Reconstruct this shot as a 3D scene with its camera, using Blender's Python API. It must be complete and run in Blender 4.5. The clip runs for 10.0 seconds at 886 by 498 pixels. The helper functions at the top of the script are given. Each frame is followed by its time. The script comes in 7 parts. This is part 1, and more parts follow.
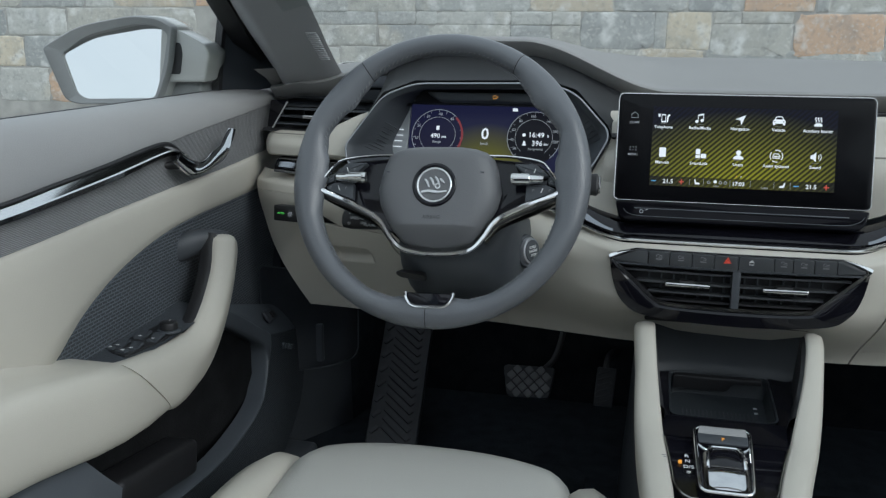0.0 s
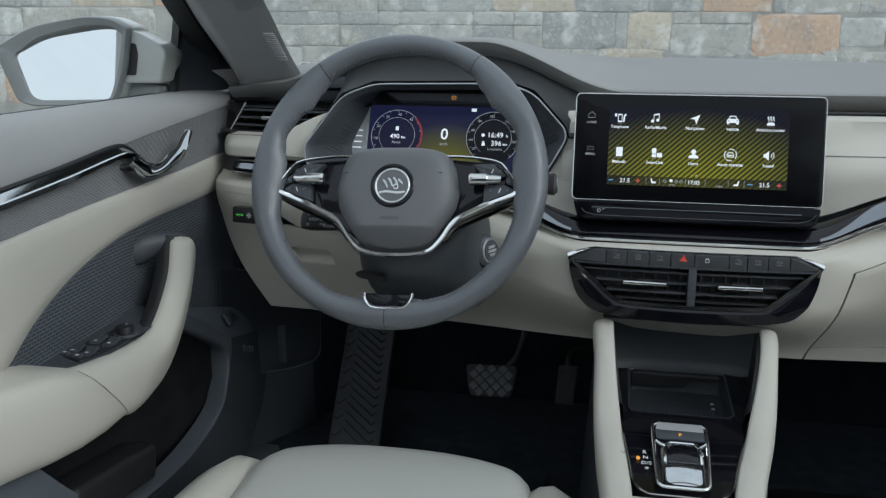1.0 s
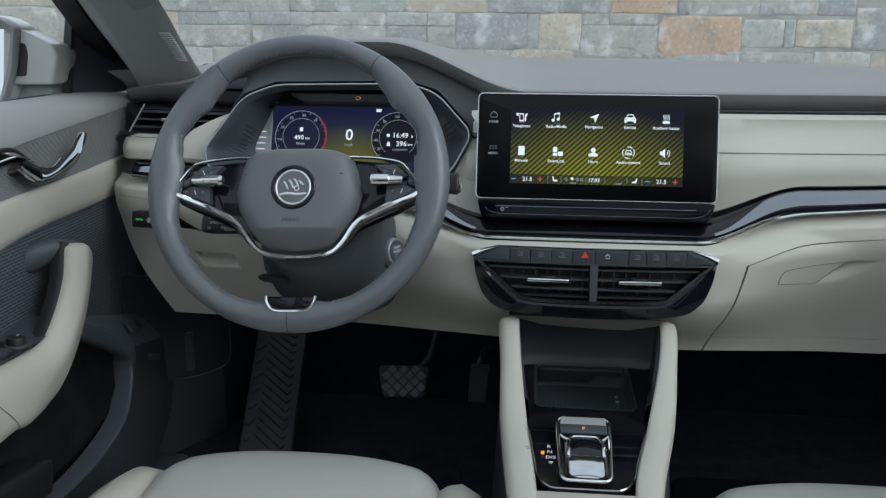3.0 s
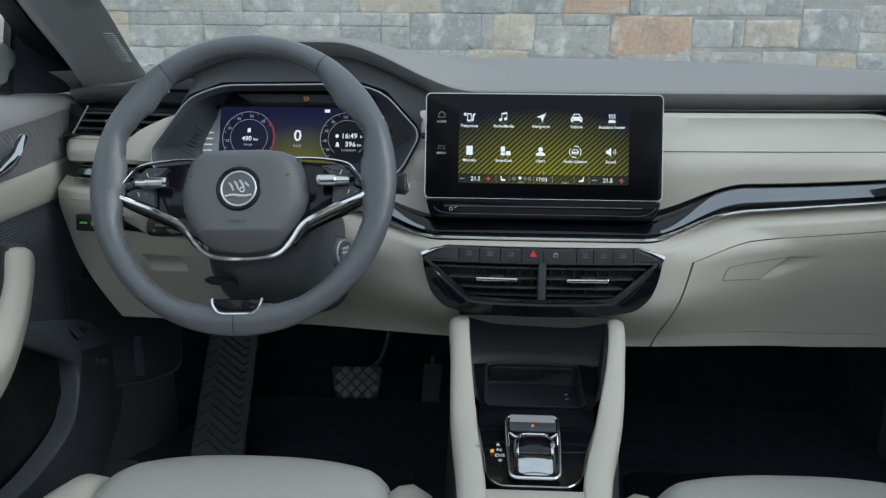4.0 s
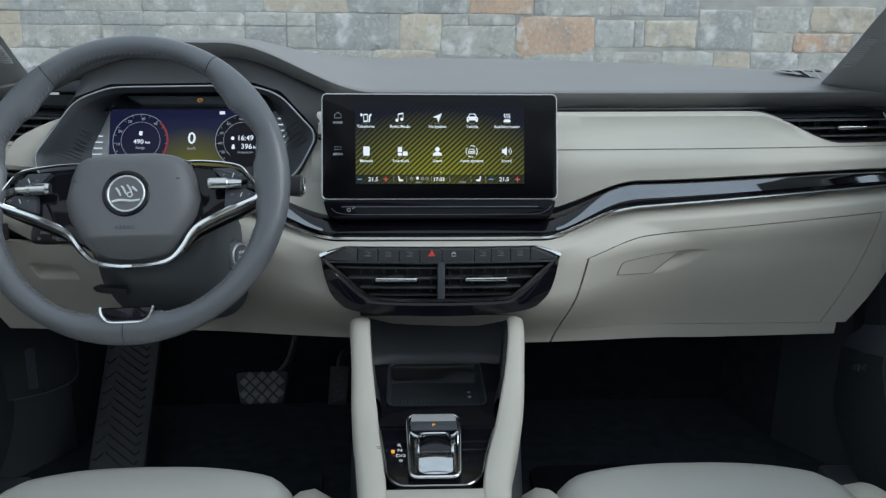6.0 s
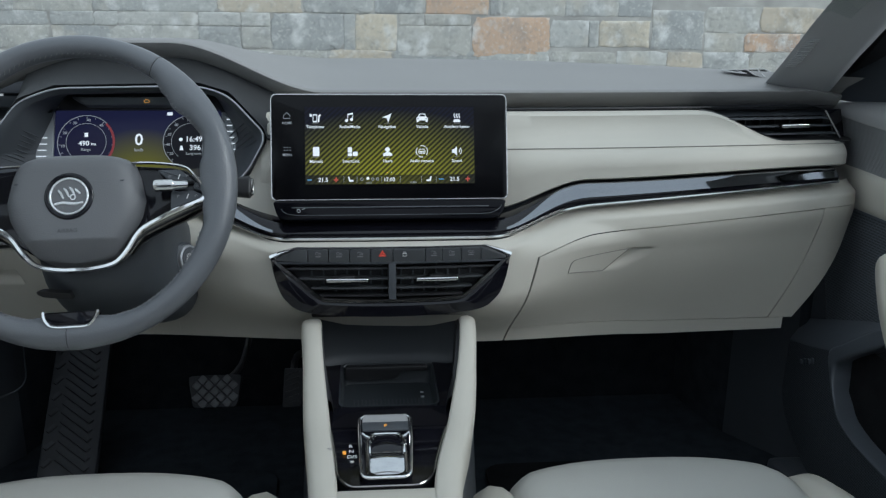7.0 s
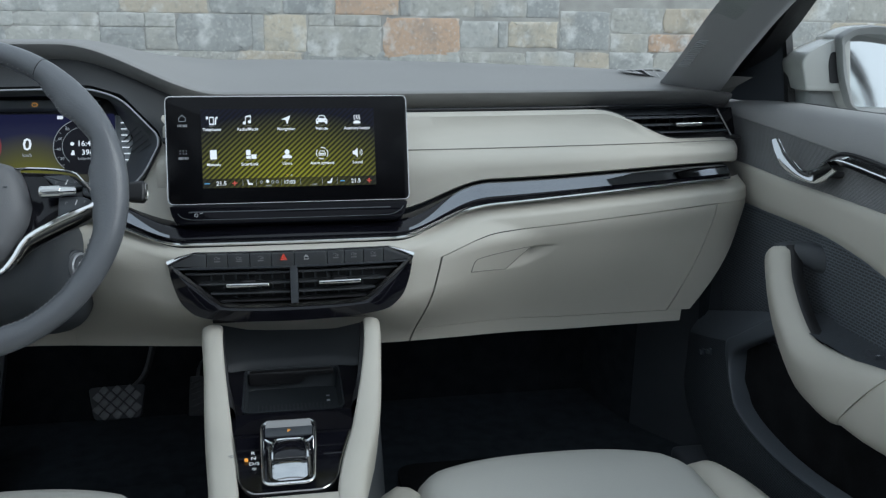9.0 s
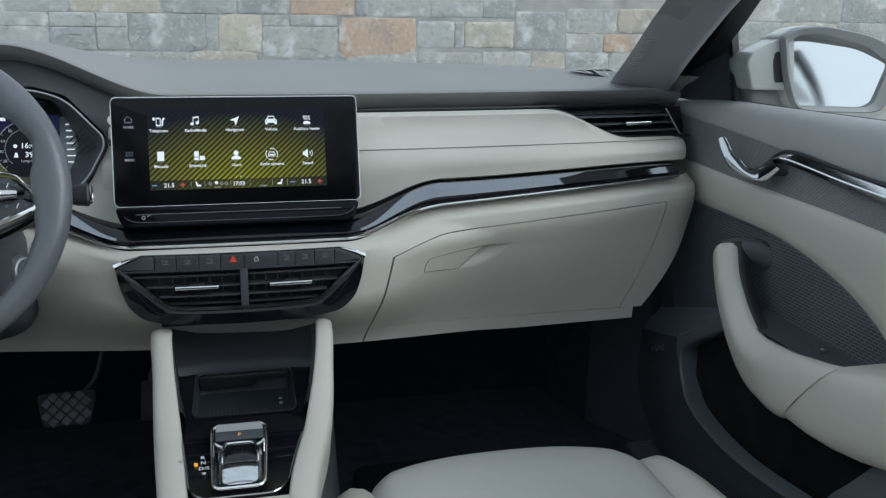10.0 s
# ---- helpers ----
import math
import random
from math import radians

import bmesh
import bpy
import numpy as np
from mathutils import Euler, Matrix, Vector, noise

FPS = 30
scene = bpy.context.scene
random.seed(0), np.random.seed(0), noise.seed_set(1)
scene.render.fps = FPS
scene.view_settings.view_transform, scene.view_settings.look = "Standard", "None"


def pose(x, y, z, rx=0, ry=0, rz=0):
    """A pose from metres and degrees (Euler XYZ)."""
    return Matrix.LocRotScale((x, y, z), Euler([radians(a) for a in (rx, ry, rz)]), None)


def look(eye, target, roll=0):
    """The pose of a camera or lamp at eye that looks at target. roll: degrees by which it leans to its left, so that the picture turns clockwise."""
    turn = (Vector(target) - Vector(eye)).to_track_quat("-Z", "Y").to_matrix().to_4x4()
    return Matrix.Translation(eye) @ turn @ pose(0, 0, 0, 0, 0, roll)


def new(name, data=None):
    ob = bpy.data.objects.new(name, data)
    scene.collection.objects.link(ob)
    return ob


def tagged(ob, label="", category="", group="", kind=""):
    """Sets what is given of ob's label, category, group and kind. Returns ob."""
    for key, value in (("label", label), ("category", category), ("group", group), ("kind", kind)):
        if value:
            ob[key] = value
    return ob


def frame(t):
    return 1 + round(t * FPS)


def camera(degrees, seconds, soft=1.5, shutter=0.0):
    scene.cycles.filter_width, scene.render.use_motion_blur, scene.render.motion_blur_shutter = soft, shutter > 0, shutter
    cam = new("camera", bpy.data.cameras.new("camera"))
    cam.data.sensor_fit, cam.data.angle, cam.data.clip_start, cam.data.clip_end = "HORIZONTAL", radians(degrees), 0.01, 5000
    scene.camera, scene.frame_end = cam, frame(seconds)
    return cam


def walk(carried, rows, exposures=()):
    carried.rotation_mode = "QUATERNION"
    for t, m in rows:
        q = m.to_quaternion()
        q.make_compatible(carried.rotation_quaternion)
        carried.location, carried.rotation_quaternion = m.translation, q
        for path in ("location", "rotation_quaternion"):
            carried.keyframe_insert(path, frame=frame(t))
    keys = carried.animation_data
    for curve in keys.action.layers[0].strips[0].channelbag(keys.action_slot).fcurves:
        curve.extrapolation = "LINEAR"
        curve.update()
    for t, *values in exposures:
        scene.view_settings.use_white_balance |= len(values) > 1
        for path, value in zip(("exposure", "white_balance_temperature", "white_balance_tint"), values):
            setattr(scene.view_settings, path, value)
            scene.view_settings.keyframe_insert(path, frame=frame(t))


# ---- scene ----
cam = camera(53.5, 10.0, 1.3)
PATH = [
    (0, (-0.127, -0.242, 1.128), (-0.563, 1.649, 0.646), 0.3),
    (0.5, (-0.123, -0.242, 1.128), (-0.525, 1.657, 0.647), 0.4),
    (1, (-0.117, -0.241, 1.129), (-0.479, 1.666, 0.647), 0.3),
    (1.5, (-0.111, -0.24, 1.129), (-0.43, 1.675, 0.647), 0.4),
    (2, (-0.104, -0.239, 1.128), (-0.381, 1.683, 0.648), 0.4),
    (2.5, (-0.099, -0.237, 1.128), (-0.333, 1.69, 0.649), 0.4),
    (4, (-0.077, -0.235, 1.128), (-0.176, 1.705, 0.65), 0.4),
    (4.5, (-0.071, -0.235, 1.128), (-0.124, 1.707, 0.651), 0.4),
    (5, (-0.064, -0.234, 1.128), (-0.065, 1.708, 0.651), 0.4),
    (5.5, (-0.058, -0.234, 1.129), (-0.013, 1.708, 0.652), 0.4),
    (7, (-0.036, -0.236, 1.129), (0.139, 1.698, 0.653), 0.4),
    (7.5, (-0.03, -0.237, 1.129), (0.19, 1.693, 0.654), 0.4),
    (8, (-0.023, -0.238, 1.13), (0.241, 1.686, 0.655), 0.4),
    (8.5, (-0.017, -0.239, 1.13), (0.29, 1.679, 0.655), 0.4),
    (9, (-0.011, -0.24, 1.13), (0.343, 1.671, 0.656), 0.4),
    (9.5, (-0.004, -0.242, 1.129), (0.391, 1.661, 0.657), 0.4),
    (10, (0.003, -0.243, 1.13), (0.442, 1.65, 0.657), 0.4),
]
walk(cam, [(t, look(eye, target, roll)) for t, eye, target, roll in PATH], [(0, 0.05, 5890, 6), (5, 0.05, 5790, 6), (10, 0.07, 5745, 6)])

# ---- light ----
world = bpy.data.worlds.new("sky_light")
scene.world = world
world.use_nodes = True
wn, wl = world.node_tree.nodes, world.node_tree.links
wn.clear()
w_out = wn.new("ShaderNodeOutputWorld")
w_sky_bg = wn.new("ShaderNodeBackground")
w_cloud_bg = wn.new("ShaderNodeBackground")
w_mix = wn.new("ShaderNodeMixShader")
w_sky = wn.new("ShaderNodeTexSky")
w_sky.sky_type = "NISHITA"
w_sky.sun_disc = False
w_sky.sun_elevation, w_sky.sun_rotation = radians(36), radians(119)
w_co = wn.new("ShaderNodeTexCoord")
w_noise = wn.new("ShaderNodeTexNoise")
w_ramp = wn.new("ShaderNodeMapRange")
w_noise.inputs["Scale"].default_value = 2.6
w_noise.inputs["Detail"].default_value = 6
w_ramp.inputs["From Min"].default_value, w_ramp.inputs["From Max"].default_value = 0.32, 0.60
w_ramp.inputs["To Min"].default_value, w_ramp.inputs["To Max"].default_value = 0.82, 1.0
w_sky_bg.inputs["Strength"].default_value = 0.12
w_cloud_bg.inputs["Color"].default_value = (0.93, 0.96, 1.0, 1)
w_cloud_bg.inputs["Strength"].default_value = 1.02
wl.new(w_co.outputs["Generated"], w_noise.inputs["Vector"])
wl.new(w_noise.outputs["Fac"], w_ramp.inputs["Value"])
wl.new(w_ramp.outputs["Result"], w_mix.inputs["Fac"])
wl.new(w_sky.outputs["Color"], w_sky_bg.inputs["Color"])
wl.new(w_sky_bg.outputs["Background"], w_mix.inputs[1])
wl.new(w_cloud_bg.outputs["Background"], w_mix.inputs[2])
wl.new(w_mix.outputs["Shader"], w_out.inputs["Surface"])

sun = new("sun", bpy.data.lights.new("sun", "SUN"))
sun.data.energy, sun.data.angle, sun.data.color = 1.5, radians(30), (1.0, 0.96, 0.9)
sun.matrix_world = look((5, -2.2, 4.2), (0, 0.6, 0.8))


# ---- materials ----
def mat(name, col, rough=0.5, metal=0.0, grain=0.0, scale=900.0, vary=0.06, blotch=5.0, coat=0.0, spec=0.5):
    """A painted, moulded or metal surface with fine grain and a slow, slight change of tone."""
    m = bpy.data.materials.new(name)
    m.use_nodes = True
    n, l = m.node_tree.nodes, m.node_tree.links
    b = n["Principled BSDF"]
    co = n.new("ShaderNodeTexCoord")
    slow = n.new("ShaderNodeTexNoise")
    slow.inputs["Scale"].default_value, slow.inputs["Detail"].default_value = blotch, 5
    fine = n.new("ShaderNodeTexNoise")
    fine.inputs["Scale"].default_value, fine.inputs["Detail"].default_value = scale, 3
    l.new(co.outputs["Object"], slow.inputs["Vector"])
    l.new(co.outputs["Object"], fine.inputs["Vector"])
    hsv = n.new("ShaderNodeHueSaturation")
    hsv.inputs["Color"].default_value = (*col, 1)
    val = n.new("ShaderNodeMapRange")
    val.inputs["From Min"].default_value, val.inputs["From Max"].default_value = 0.3, 0.7
    val.inputs["To Min"].default_value, val.inputs["To Max"].default_value = 1 - vary, 1 + vary
    l.new(slow.outputs["Fac"], val.inputs["Value"])
    l.new(val.outputs["Result"], hsv.inputs["Value"])
    l.new(hsv.outputs["Color"], b.inputs["Base Color"])
    rr = n.new("ShaderNodeMapRange")
    rr.inputs["To Min"].default_value, rr.inputs["To Max"].default_value = max(0.02, rough - 0.06), min(1, rough + 0.06)
    l.new(slow.outputs["Fac"], rr.inputs["Value"])
    l.new(rr.outputs["Result"], b.inputs["Roughness"])
    b.inputs["Metallic"].default_value = metal
    b.inputs["Coat Weight"].default_value = coat
    b.inputs["Specular IOR Level"].default_value = spec
    if grain:
        bump = n.new("ShaderNodeBump")
        bump.inputs["Strength"].default_value = grain
        bump.inputs["Distance"].default_value = 0.0006
        l.new(fine.outputs["Fac"], bump.inputs["Height"])
        l.new(bump.outputs["Normal"], b.inputs["Normal"])
    return m


def waves(m, kind, scale, depth, turn=(0, 0, 0), dark=0.55):
    """Adds ribs (kind 'BANDS') to a surface, in relief and a little in tone."""
    n, l = m.node_tree.nodes, m.node_tree.links
    b = n["Principled BSDF"]
    co, mp, wv = n.new("ShaderNodeTexCoord"), n.new("ShaderNodeMapping"), n.new("ShaderNodeTexWave")
    mp.inputs["Rotation"].default_value = [radians(a) for a in turn]
    wv.wave_type, wv.bands_direction = kind, "Z"
    wv.inputs["Scale"].default_value, wv.inputs["Distortion"].default_value = scale, 0.25
    l.new(co.outputs["Object"], mp.inputs["Vector"])
    l.new(mp.outputs["Vector"], wv.inputs["Vector"])
    bump = n.new("ShaderNodeBump")
    bump.inputs["Strength"].default_value, bump.inputs["Distance"].default_value = 0.9, depth
    l.new(wv.outputs["Fac"], bump.inputs["Height"])
    l.new(bump.outputs["Normal"], b.inputs["Normal"])
    mul = n.new("ShaderNodeMix")
    mul.data_type, mul.blend_type = "RGBA", "MULTIPLY"
    mul.inputs["Factor"].default_value = 1.0
    src = b.inputs["Base Color"].links[0].from_socket
    tone = n.new("ShaderNodeMapRange")
    tone.inputs["To Min"].default_value = dark
    l.new(wv.outputs["Fac"], tone.inputs["Value"])
    l.new(src, mul.inputs["A"])
    l.new(tone.outputs["Result"], mul.inputs["B"])
    l.new(mul.outputs["Result"], b.inputs["Base Color"])
    return m


def glow(name, col, strength):
    m = mat(name, [c * 0.1 for c in col], 0.3)
    b = m.node_tree.nodes["Principled BSDF"]
    b.inputs["Emission Color"].default_value = (*col, 1)
    b.inputs["Emission Strength"].default_value = strength
    return m


CREAM = mat("cream_leatherette", (0.508, 0.485, 0.424), 0.55, grain=0.35, scale=700, vary=0.03)
SEAT = mat("cream_perforated_leather", (0.47, 0.465, 0.43), 0.6, grain=0.5, scale=500, vary=0.03)
GREY = mat("grey_soft_plastic", (0.247, 0.244, 0.238), 0.6, grain=0.6, scale=600, vary=0.05)
DARK = mat("charcoal_plastic", (0.050, 0.056, 0.064), 0.5, grain=0.6, scale=600, vary=0.1)
BUTTON = mat("satin_button_plastic", (0.050, 0.053, 0.057), 0.42, grain=0.2, scale=700, vary=0.06)
BLACK = mat("black_plastic", (0.016, 0.016, 0.0175), 0.45, grain=0.4, scale=600, vary=0.1)
GLOSS = mat("piano_black", (0.006, 0.006, 0.009), 0.05, vary=0.2, spec=0.36)
CHROME = mat("satin_chrome", (0.66, 0.66, 0.65), 0.16, metal=1.0, vary=0.03)
EDGE = mat("satin_grey_edge", (0.38, 0.39, 0.41), 0.30, metal=0.6, vary=0.05)
LEDGE_GLASS = mat("dark_gloss_glass", (0.004, 0.004, 0.006), 0.05, vary=0.1, spec=0.14)
TRAY = mat("dark_satin_tray", (0.028, 0.033, 0.038), 0.5, grain=0.3, vary=0.1)
DARK_EDGE = mat("dark_satin_edge", (0.10, 0.105, 0.115), 0.35, metal=0.6, vary=0.05)
SCREEN_GLASS = mat("antiglare_black_glass", (0.004, 0.004, 0.005), 0.2, vary=0.1, spec=0.18)
PILLAR = mat("grey_pillar_fabric", (0.335, 0.343, 0.350), 0.75, grain=0.5, scale=500, vary=0.04)
BRIGHT = mat("polished_chrome", (0.82, 0.82, 0.82), 0.07, metal=1.0, vary=0.02)
SMOKE = mat("dark_chrome", (0.30, 0.29, 0.28), 0.18, metal=1.0, vary=0.05)
LEATHER = mat("grey_leather", (0.117, 0.124, 0.135), 0.33, grain=0.5, scale=450, vary=0.05)
HUB = mat("grey_airbag_cover", (0.125, 0.128, 0.134), 0.46, grain=0.6, scale=700, vary=0.04)
CARPET = mat("black_carpet", (0.030, 0.036, 0.043), 0.95, grain=1.0, scale=350, vary=0.25, blotch=30, spec=0.1)
RUBBER = mat("black_rubber", (0.034, 0.037, 0.042), 0.55, grain=0.3, vary=0.15, blotch=20)
STEEL = mat("bare_steel", (0.3, 0.3, 0.3), 0.4, metal=1.0, vary=0.1)
PAINT = mat("white_car_paint", (0.47, 0.47, 0.45), 0.25, vary=0.02, coat=0.6)
MIRROR = mat("mirror_glass", (0.80, 0.81, 0.81), 0.01, metal=1.0, vary=0.0)
WOVEN = waves(mat("ribbed_grey_fabric", (0.31, 0.313, 0.318), 0.7, vary=0.06, blotch=14), "BANDS", 190, 0.0010, (0, 0, 0), 0.5)


def dashes(m, width, height, joint, depth, dark=0.4):
    """Presses rows of short staggered slots into a surface that lies along y and z."""
    n, l = m.node_tree.nodes, m.node_tree.links
    b = n["Principled BSDF"]
    co, sep, comb, br = n.new("ShaderNodeTexCoord"), n.new("ShaderNodeSeparateXYZ"), n.new("ShaderNodeCombineXYZ"), n.new("ShaderNodeTexBrick")
    l.new(co.outputs["Object"], sep.inputs["Vector"])
    l.new(sep.outputs["Y"], comb.inputs["X"])
    l.new(sep.outputs["Z"], comb.inputs["Y"])
    l.new(comb.outputs["Vector"], br.inputs["Vector"])
    br.inputs["Scale"].default_value = 1.0
    br.inputs["Brick Width"].default_value, br.inputs["Row Height"].default_value = width, height
    br.inputs["Mortar Size"].default_value, br.inputs["Mortar Smooth"].default_value = joint, 0.6
    bump = n.new("ShaderNodeBump")
    bump.inputs["Strength"].default_value, bump.inputs["Distance"].default_value = 0.9, depth
    l.new(br.outputs["Fac"], bump.inputs["Height"])
    l.new(bump.outputs["Normal"], b.inputs["Normal"])
    # the shade inside the slots is multiplied into the base colour
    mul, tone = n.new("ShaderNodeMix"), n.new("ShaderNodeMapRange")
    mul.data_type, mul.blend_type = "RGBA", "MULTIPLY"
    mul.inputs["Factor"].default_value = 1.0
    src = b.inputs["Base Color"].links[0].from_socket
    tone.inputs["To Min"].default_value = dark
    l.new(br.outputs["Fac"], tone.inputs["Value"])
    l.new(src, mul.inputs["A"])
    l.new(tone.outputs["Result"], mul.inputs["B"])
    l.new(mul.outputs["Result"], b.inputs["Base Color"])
    return m


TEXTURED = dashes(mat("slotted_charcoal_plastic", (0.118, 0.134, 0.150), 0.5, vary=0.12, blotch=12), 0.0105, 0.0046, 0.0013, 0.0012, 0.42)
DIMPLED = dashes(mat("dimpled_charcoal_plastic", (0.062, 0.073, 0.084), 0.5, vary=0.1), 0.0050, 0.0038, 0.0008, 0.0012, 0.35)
ROLL_GREY = mat("pale_grey_door_plastic", (0.355, 0.355, 0.352), 0.6, grain=0.6, scale=600, vary=0.05)
MIRROR_GREY = mat("grey_mirror_plastic", (0.25, 0.255, 0.255), 0.45, grain=0.3, vary=0.05)
LACQUER = mat("smoked_metal_lacquer", (0.24, 0.25, 0.27), 0.07, metal=1.0, vary=0.08)
HEADLINER = mat("pale_headliner", (0.55, 0.54, 0.51), 0.9, grain=0.4, vary=0.04)
GRILLE_PALE = mat("pale_grille_plastic", (0.50, 0.50, 0.49), 0.5, vary=0.03)
TRIM_CHROME = mat("door_bar_chrome", (0.64, 0.65, 0.66), 0.09, metal=1.0, vary=0.03)
DARK_CHROME = mat("deep_polished_chrome", (0.50, 0.51, 0.52), 0.06, metal=1.0, vary=0.03)
WHITE_INK = mat("white_print", (0.7, 0.7, 0.7), 0.5)
PALE_INK = mat("pale_grey_print", (0.45, 0.45, 0.46), 0.5)
GREY_INK = mat("grey_print", (0.2, 0.2, 0.21), 0.5)
LIT_WHITE = glow("lit_white", (0.95, 0.97, 1.0), 0.75)
LIT_DIM = glow("lit_grey", (0.75, 0.78, 0.82), 0.28)
LIT_FAINT = glow("lit_faint_grey", (0.5, 0.5, 0.42), 0.14)
LIT_RED = glow("lit_red", (0.9, 0.10, 0.06), 0.5)
LIT_DEEP_RED = glow("lit_deep_red", (0.45, 0.05, 0.06), 0.35)
LIT_BLUE = glow("lit_blue", (0.15, 0.5, 0.9), 0.6)
LIT_AMBER = glow("lit_amber", (1.0, 0.42, 0.06), 0.8)
LIT_GREEN = glow("lit_green", (0.15, 0.8, 0.12), 0.5)
EMBLEM = mat("bright_emblem_metal", (0.85, 0.86, 0.87), 0.38, metal=0.85, vary=0.02)
FELT_AND_SHADE = mat("black_felt_and_mat_shade", (0.013, 0.0135, 0.0145), 0.95, grain=1.0, scale=300, vary=0.3, blotch=25, spec=0.1)
RIM_PLASTIC = mat("smooth_charcoal_plastic", (0.088, 0.099, 0.113), 0.4, grain=0.2, vary=0.06)
STITCH = mat("pale_thread", (0.42, 0.42, 0.40), 0.8)
SEAM = mat("cream_seam_shadow", (0.24, 0.23, 0.205), 0.8)
GREY_STITCH = mat("grey_thread", (0.20, 0.205, 0.21), 0.8)


def glass(name, tint=(0.94, 0.97, 0.95)):
    m = bpy.data.materials.new(name)
    m.use_nodes = True
    n, l = m.node_tree.nodes, m.node_tree.links
    n.remove(n["Principled BSDF"])
    clear, shine, mix, facing = n.new("ShaderNodeBsdfTransparent"), n.new("ShaderNodeBsdfGlossy"), n.new("ShaderNodeMixShader"), n.new("ShaderNodeLayerWeight")
    clear.inputs["Color"].default_value = (*tint, 1)
    shine.inputs["Roughness"].default_value = 0.01
    facing.inputs["Blend"].default_value = 0.5
    power, gain = n.new("ShaderNodeMath"), n.new("ShaderNodeMapRange")
    power.operation = "POWER"
    power.inputs[1].default_value = 5
    gain.inputs["To Min"].default_value, gain.inputs["To Max"].default_value = 0.02, 0.5
    l.new(facing.outputs["Facing"], power.inputs[0])
    l.new(power.outputs["Value"], gain.inputs["Value"])
    l.new(gain.outputs["Result"], mix.inputs["Fac"])
    l.new(clear.outputs["BSDF"], mix.inputs[1])
    l.new(shine.outputs["BSDF"], mix.inputs[2])
    l.new(mix.outputs["Shader"], n["Material Output"].inputs["Surface"])
    return m


GLASS = glass("car_glass")
TINTED = glass("tinted_car_glass", (0.20, 0.23, 0.25))


def display(name, low, high, stripes, strength, spread=(0.0, 1.0), centre=0.5, fade=0.12):
    """A lit screen: a glow of the colour low, widest at the foot, that fades to the colour high, with slanted stripes where asked."""
    m = bpy.data.materials.new(name)
    m.use_nodes = True
    n, l = m.node_tree.nodes, m.node_tree.links
    b = n["Principled BSDF"]
    b.inputs["Base Color"].default_value = (0.004, 0.004, 0.005, 1)
    b.inputs["Roughness"].default_value = 0.25
    b.inputs["Specular IOR Level"].default_value = 0.15
    co, mp, ln, ramp = n.new("ShaderNodeTexCoord"), n.new("ShaderNodeMapping"), n.new("ShaderNodeVectorMath"), n.new("ShaderNodeValToRGB")
    mp.inputs["Location"].default_value = (-centre * spread[0], 0, 0)
    mp.inputs["Scale"].default_value = (spread[0], spread[1], 0)
    ln.operation = "LENGTH"
    l.new(co.outputs["Generated"], mp.inputs["Vector"])
    l.new(mp.outputs["Vector"], ln.inputs[0])
    l.new(ln.outputs["Value"], ramp.inputs["Fac"])
    ramp.color_ramp.elements[0].color, ramp.color_ramp.elements[1].color = (*low, 1), (*high, 1)
    ramp.color_ramp.elements[0].position, ramp.color_ramp.elements[1].position = 0.10, 0.95
    out = ramp.outputs["Color"]
    if stripes:
        wv, turn, mul, tone = n.new("ShaderNodeTexWave"), n.new("ShaderNodeMapping"), n.new("ShaderNodeMix"), n.new("ShaderNodeMapRange")
        turn.inputs["Rotation"].default_value = (0, 0, radians(47))
        wv.bands_direction = "X"
        wv.inputs["Scale"].default_value = stripes
        l.new(co.outputs["Object"], turn.inputs["Vector"])
        l.new(turn.outputs["Vector"], wv.inputs["Vector"])
        tone.inputs["From Min"].default_value, tone.inputs["From Max"].default_value = 0.30, 0.80
        tone.inputs["To Min"].default_value = fade
        l.new(wv.outputs["Fac"], tone.inputs["Value"])
        mul.data_type, mul.blend_type = "RGBA", "MULTIPLY"
        mul.inputs["Factor"].default_value = 1.0
        l.new(out, mul.inputs["A"])
        l.new(tone.outputs["Result"], mul.inputs["B"])
        out = mul.outputs["Result"]
    l.new(out, b.inputs["Emission Color"])
    b.inputs["Emission Strength"].default_value = strength
    return m


SCREEN_LIT = display("lit_menu_screen", (0.30, 0.285, 0.010), (0.004, 0.005, 0.016), 60, 0.8, (1.15, 0.98), 0.5, 0.16)
BAR_LIT = display("lit_status_bar", (0.10, 0.095, 0.008), (0.012, 0.012, 0.010), 60, 0.8, (1.7, 0.3), 0.5, 0.35)
CLUSTER_LIT = display("lit_driver_display", (0.17, 0.16, 0.006), (0.013, 0.014, 0.042), 0, 0.8, (2.3, 1.25), 0.52)
GAUGE_LIT = display("lit_gauge_face", (0.014, 0.012, 0.030), (0.010, 0.011, 0.037), 0, 0.8)
GAUGE_DARK = display("lit_dark_gauge", (0.006, 0.006, 0.008), (0.006, 0.006, 0.010), 0, 0.8)


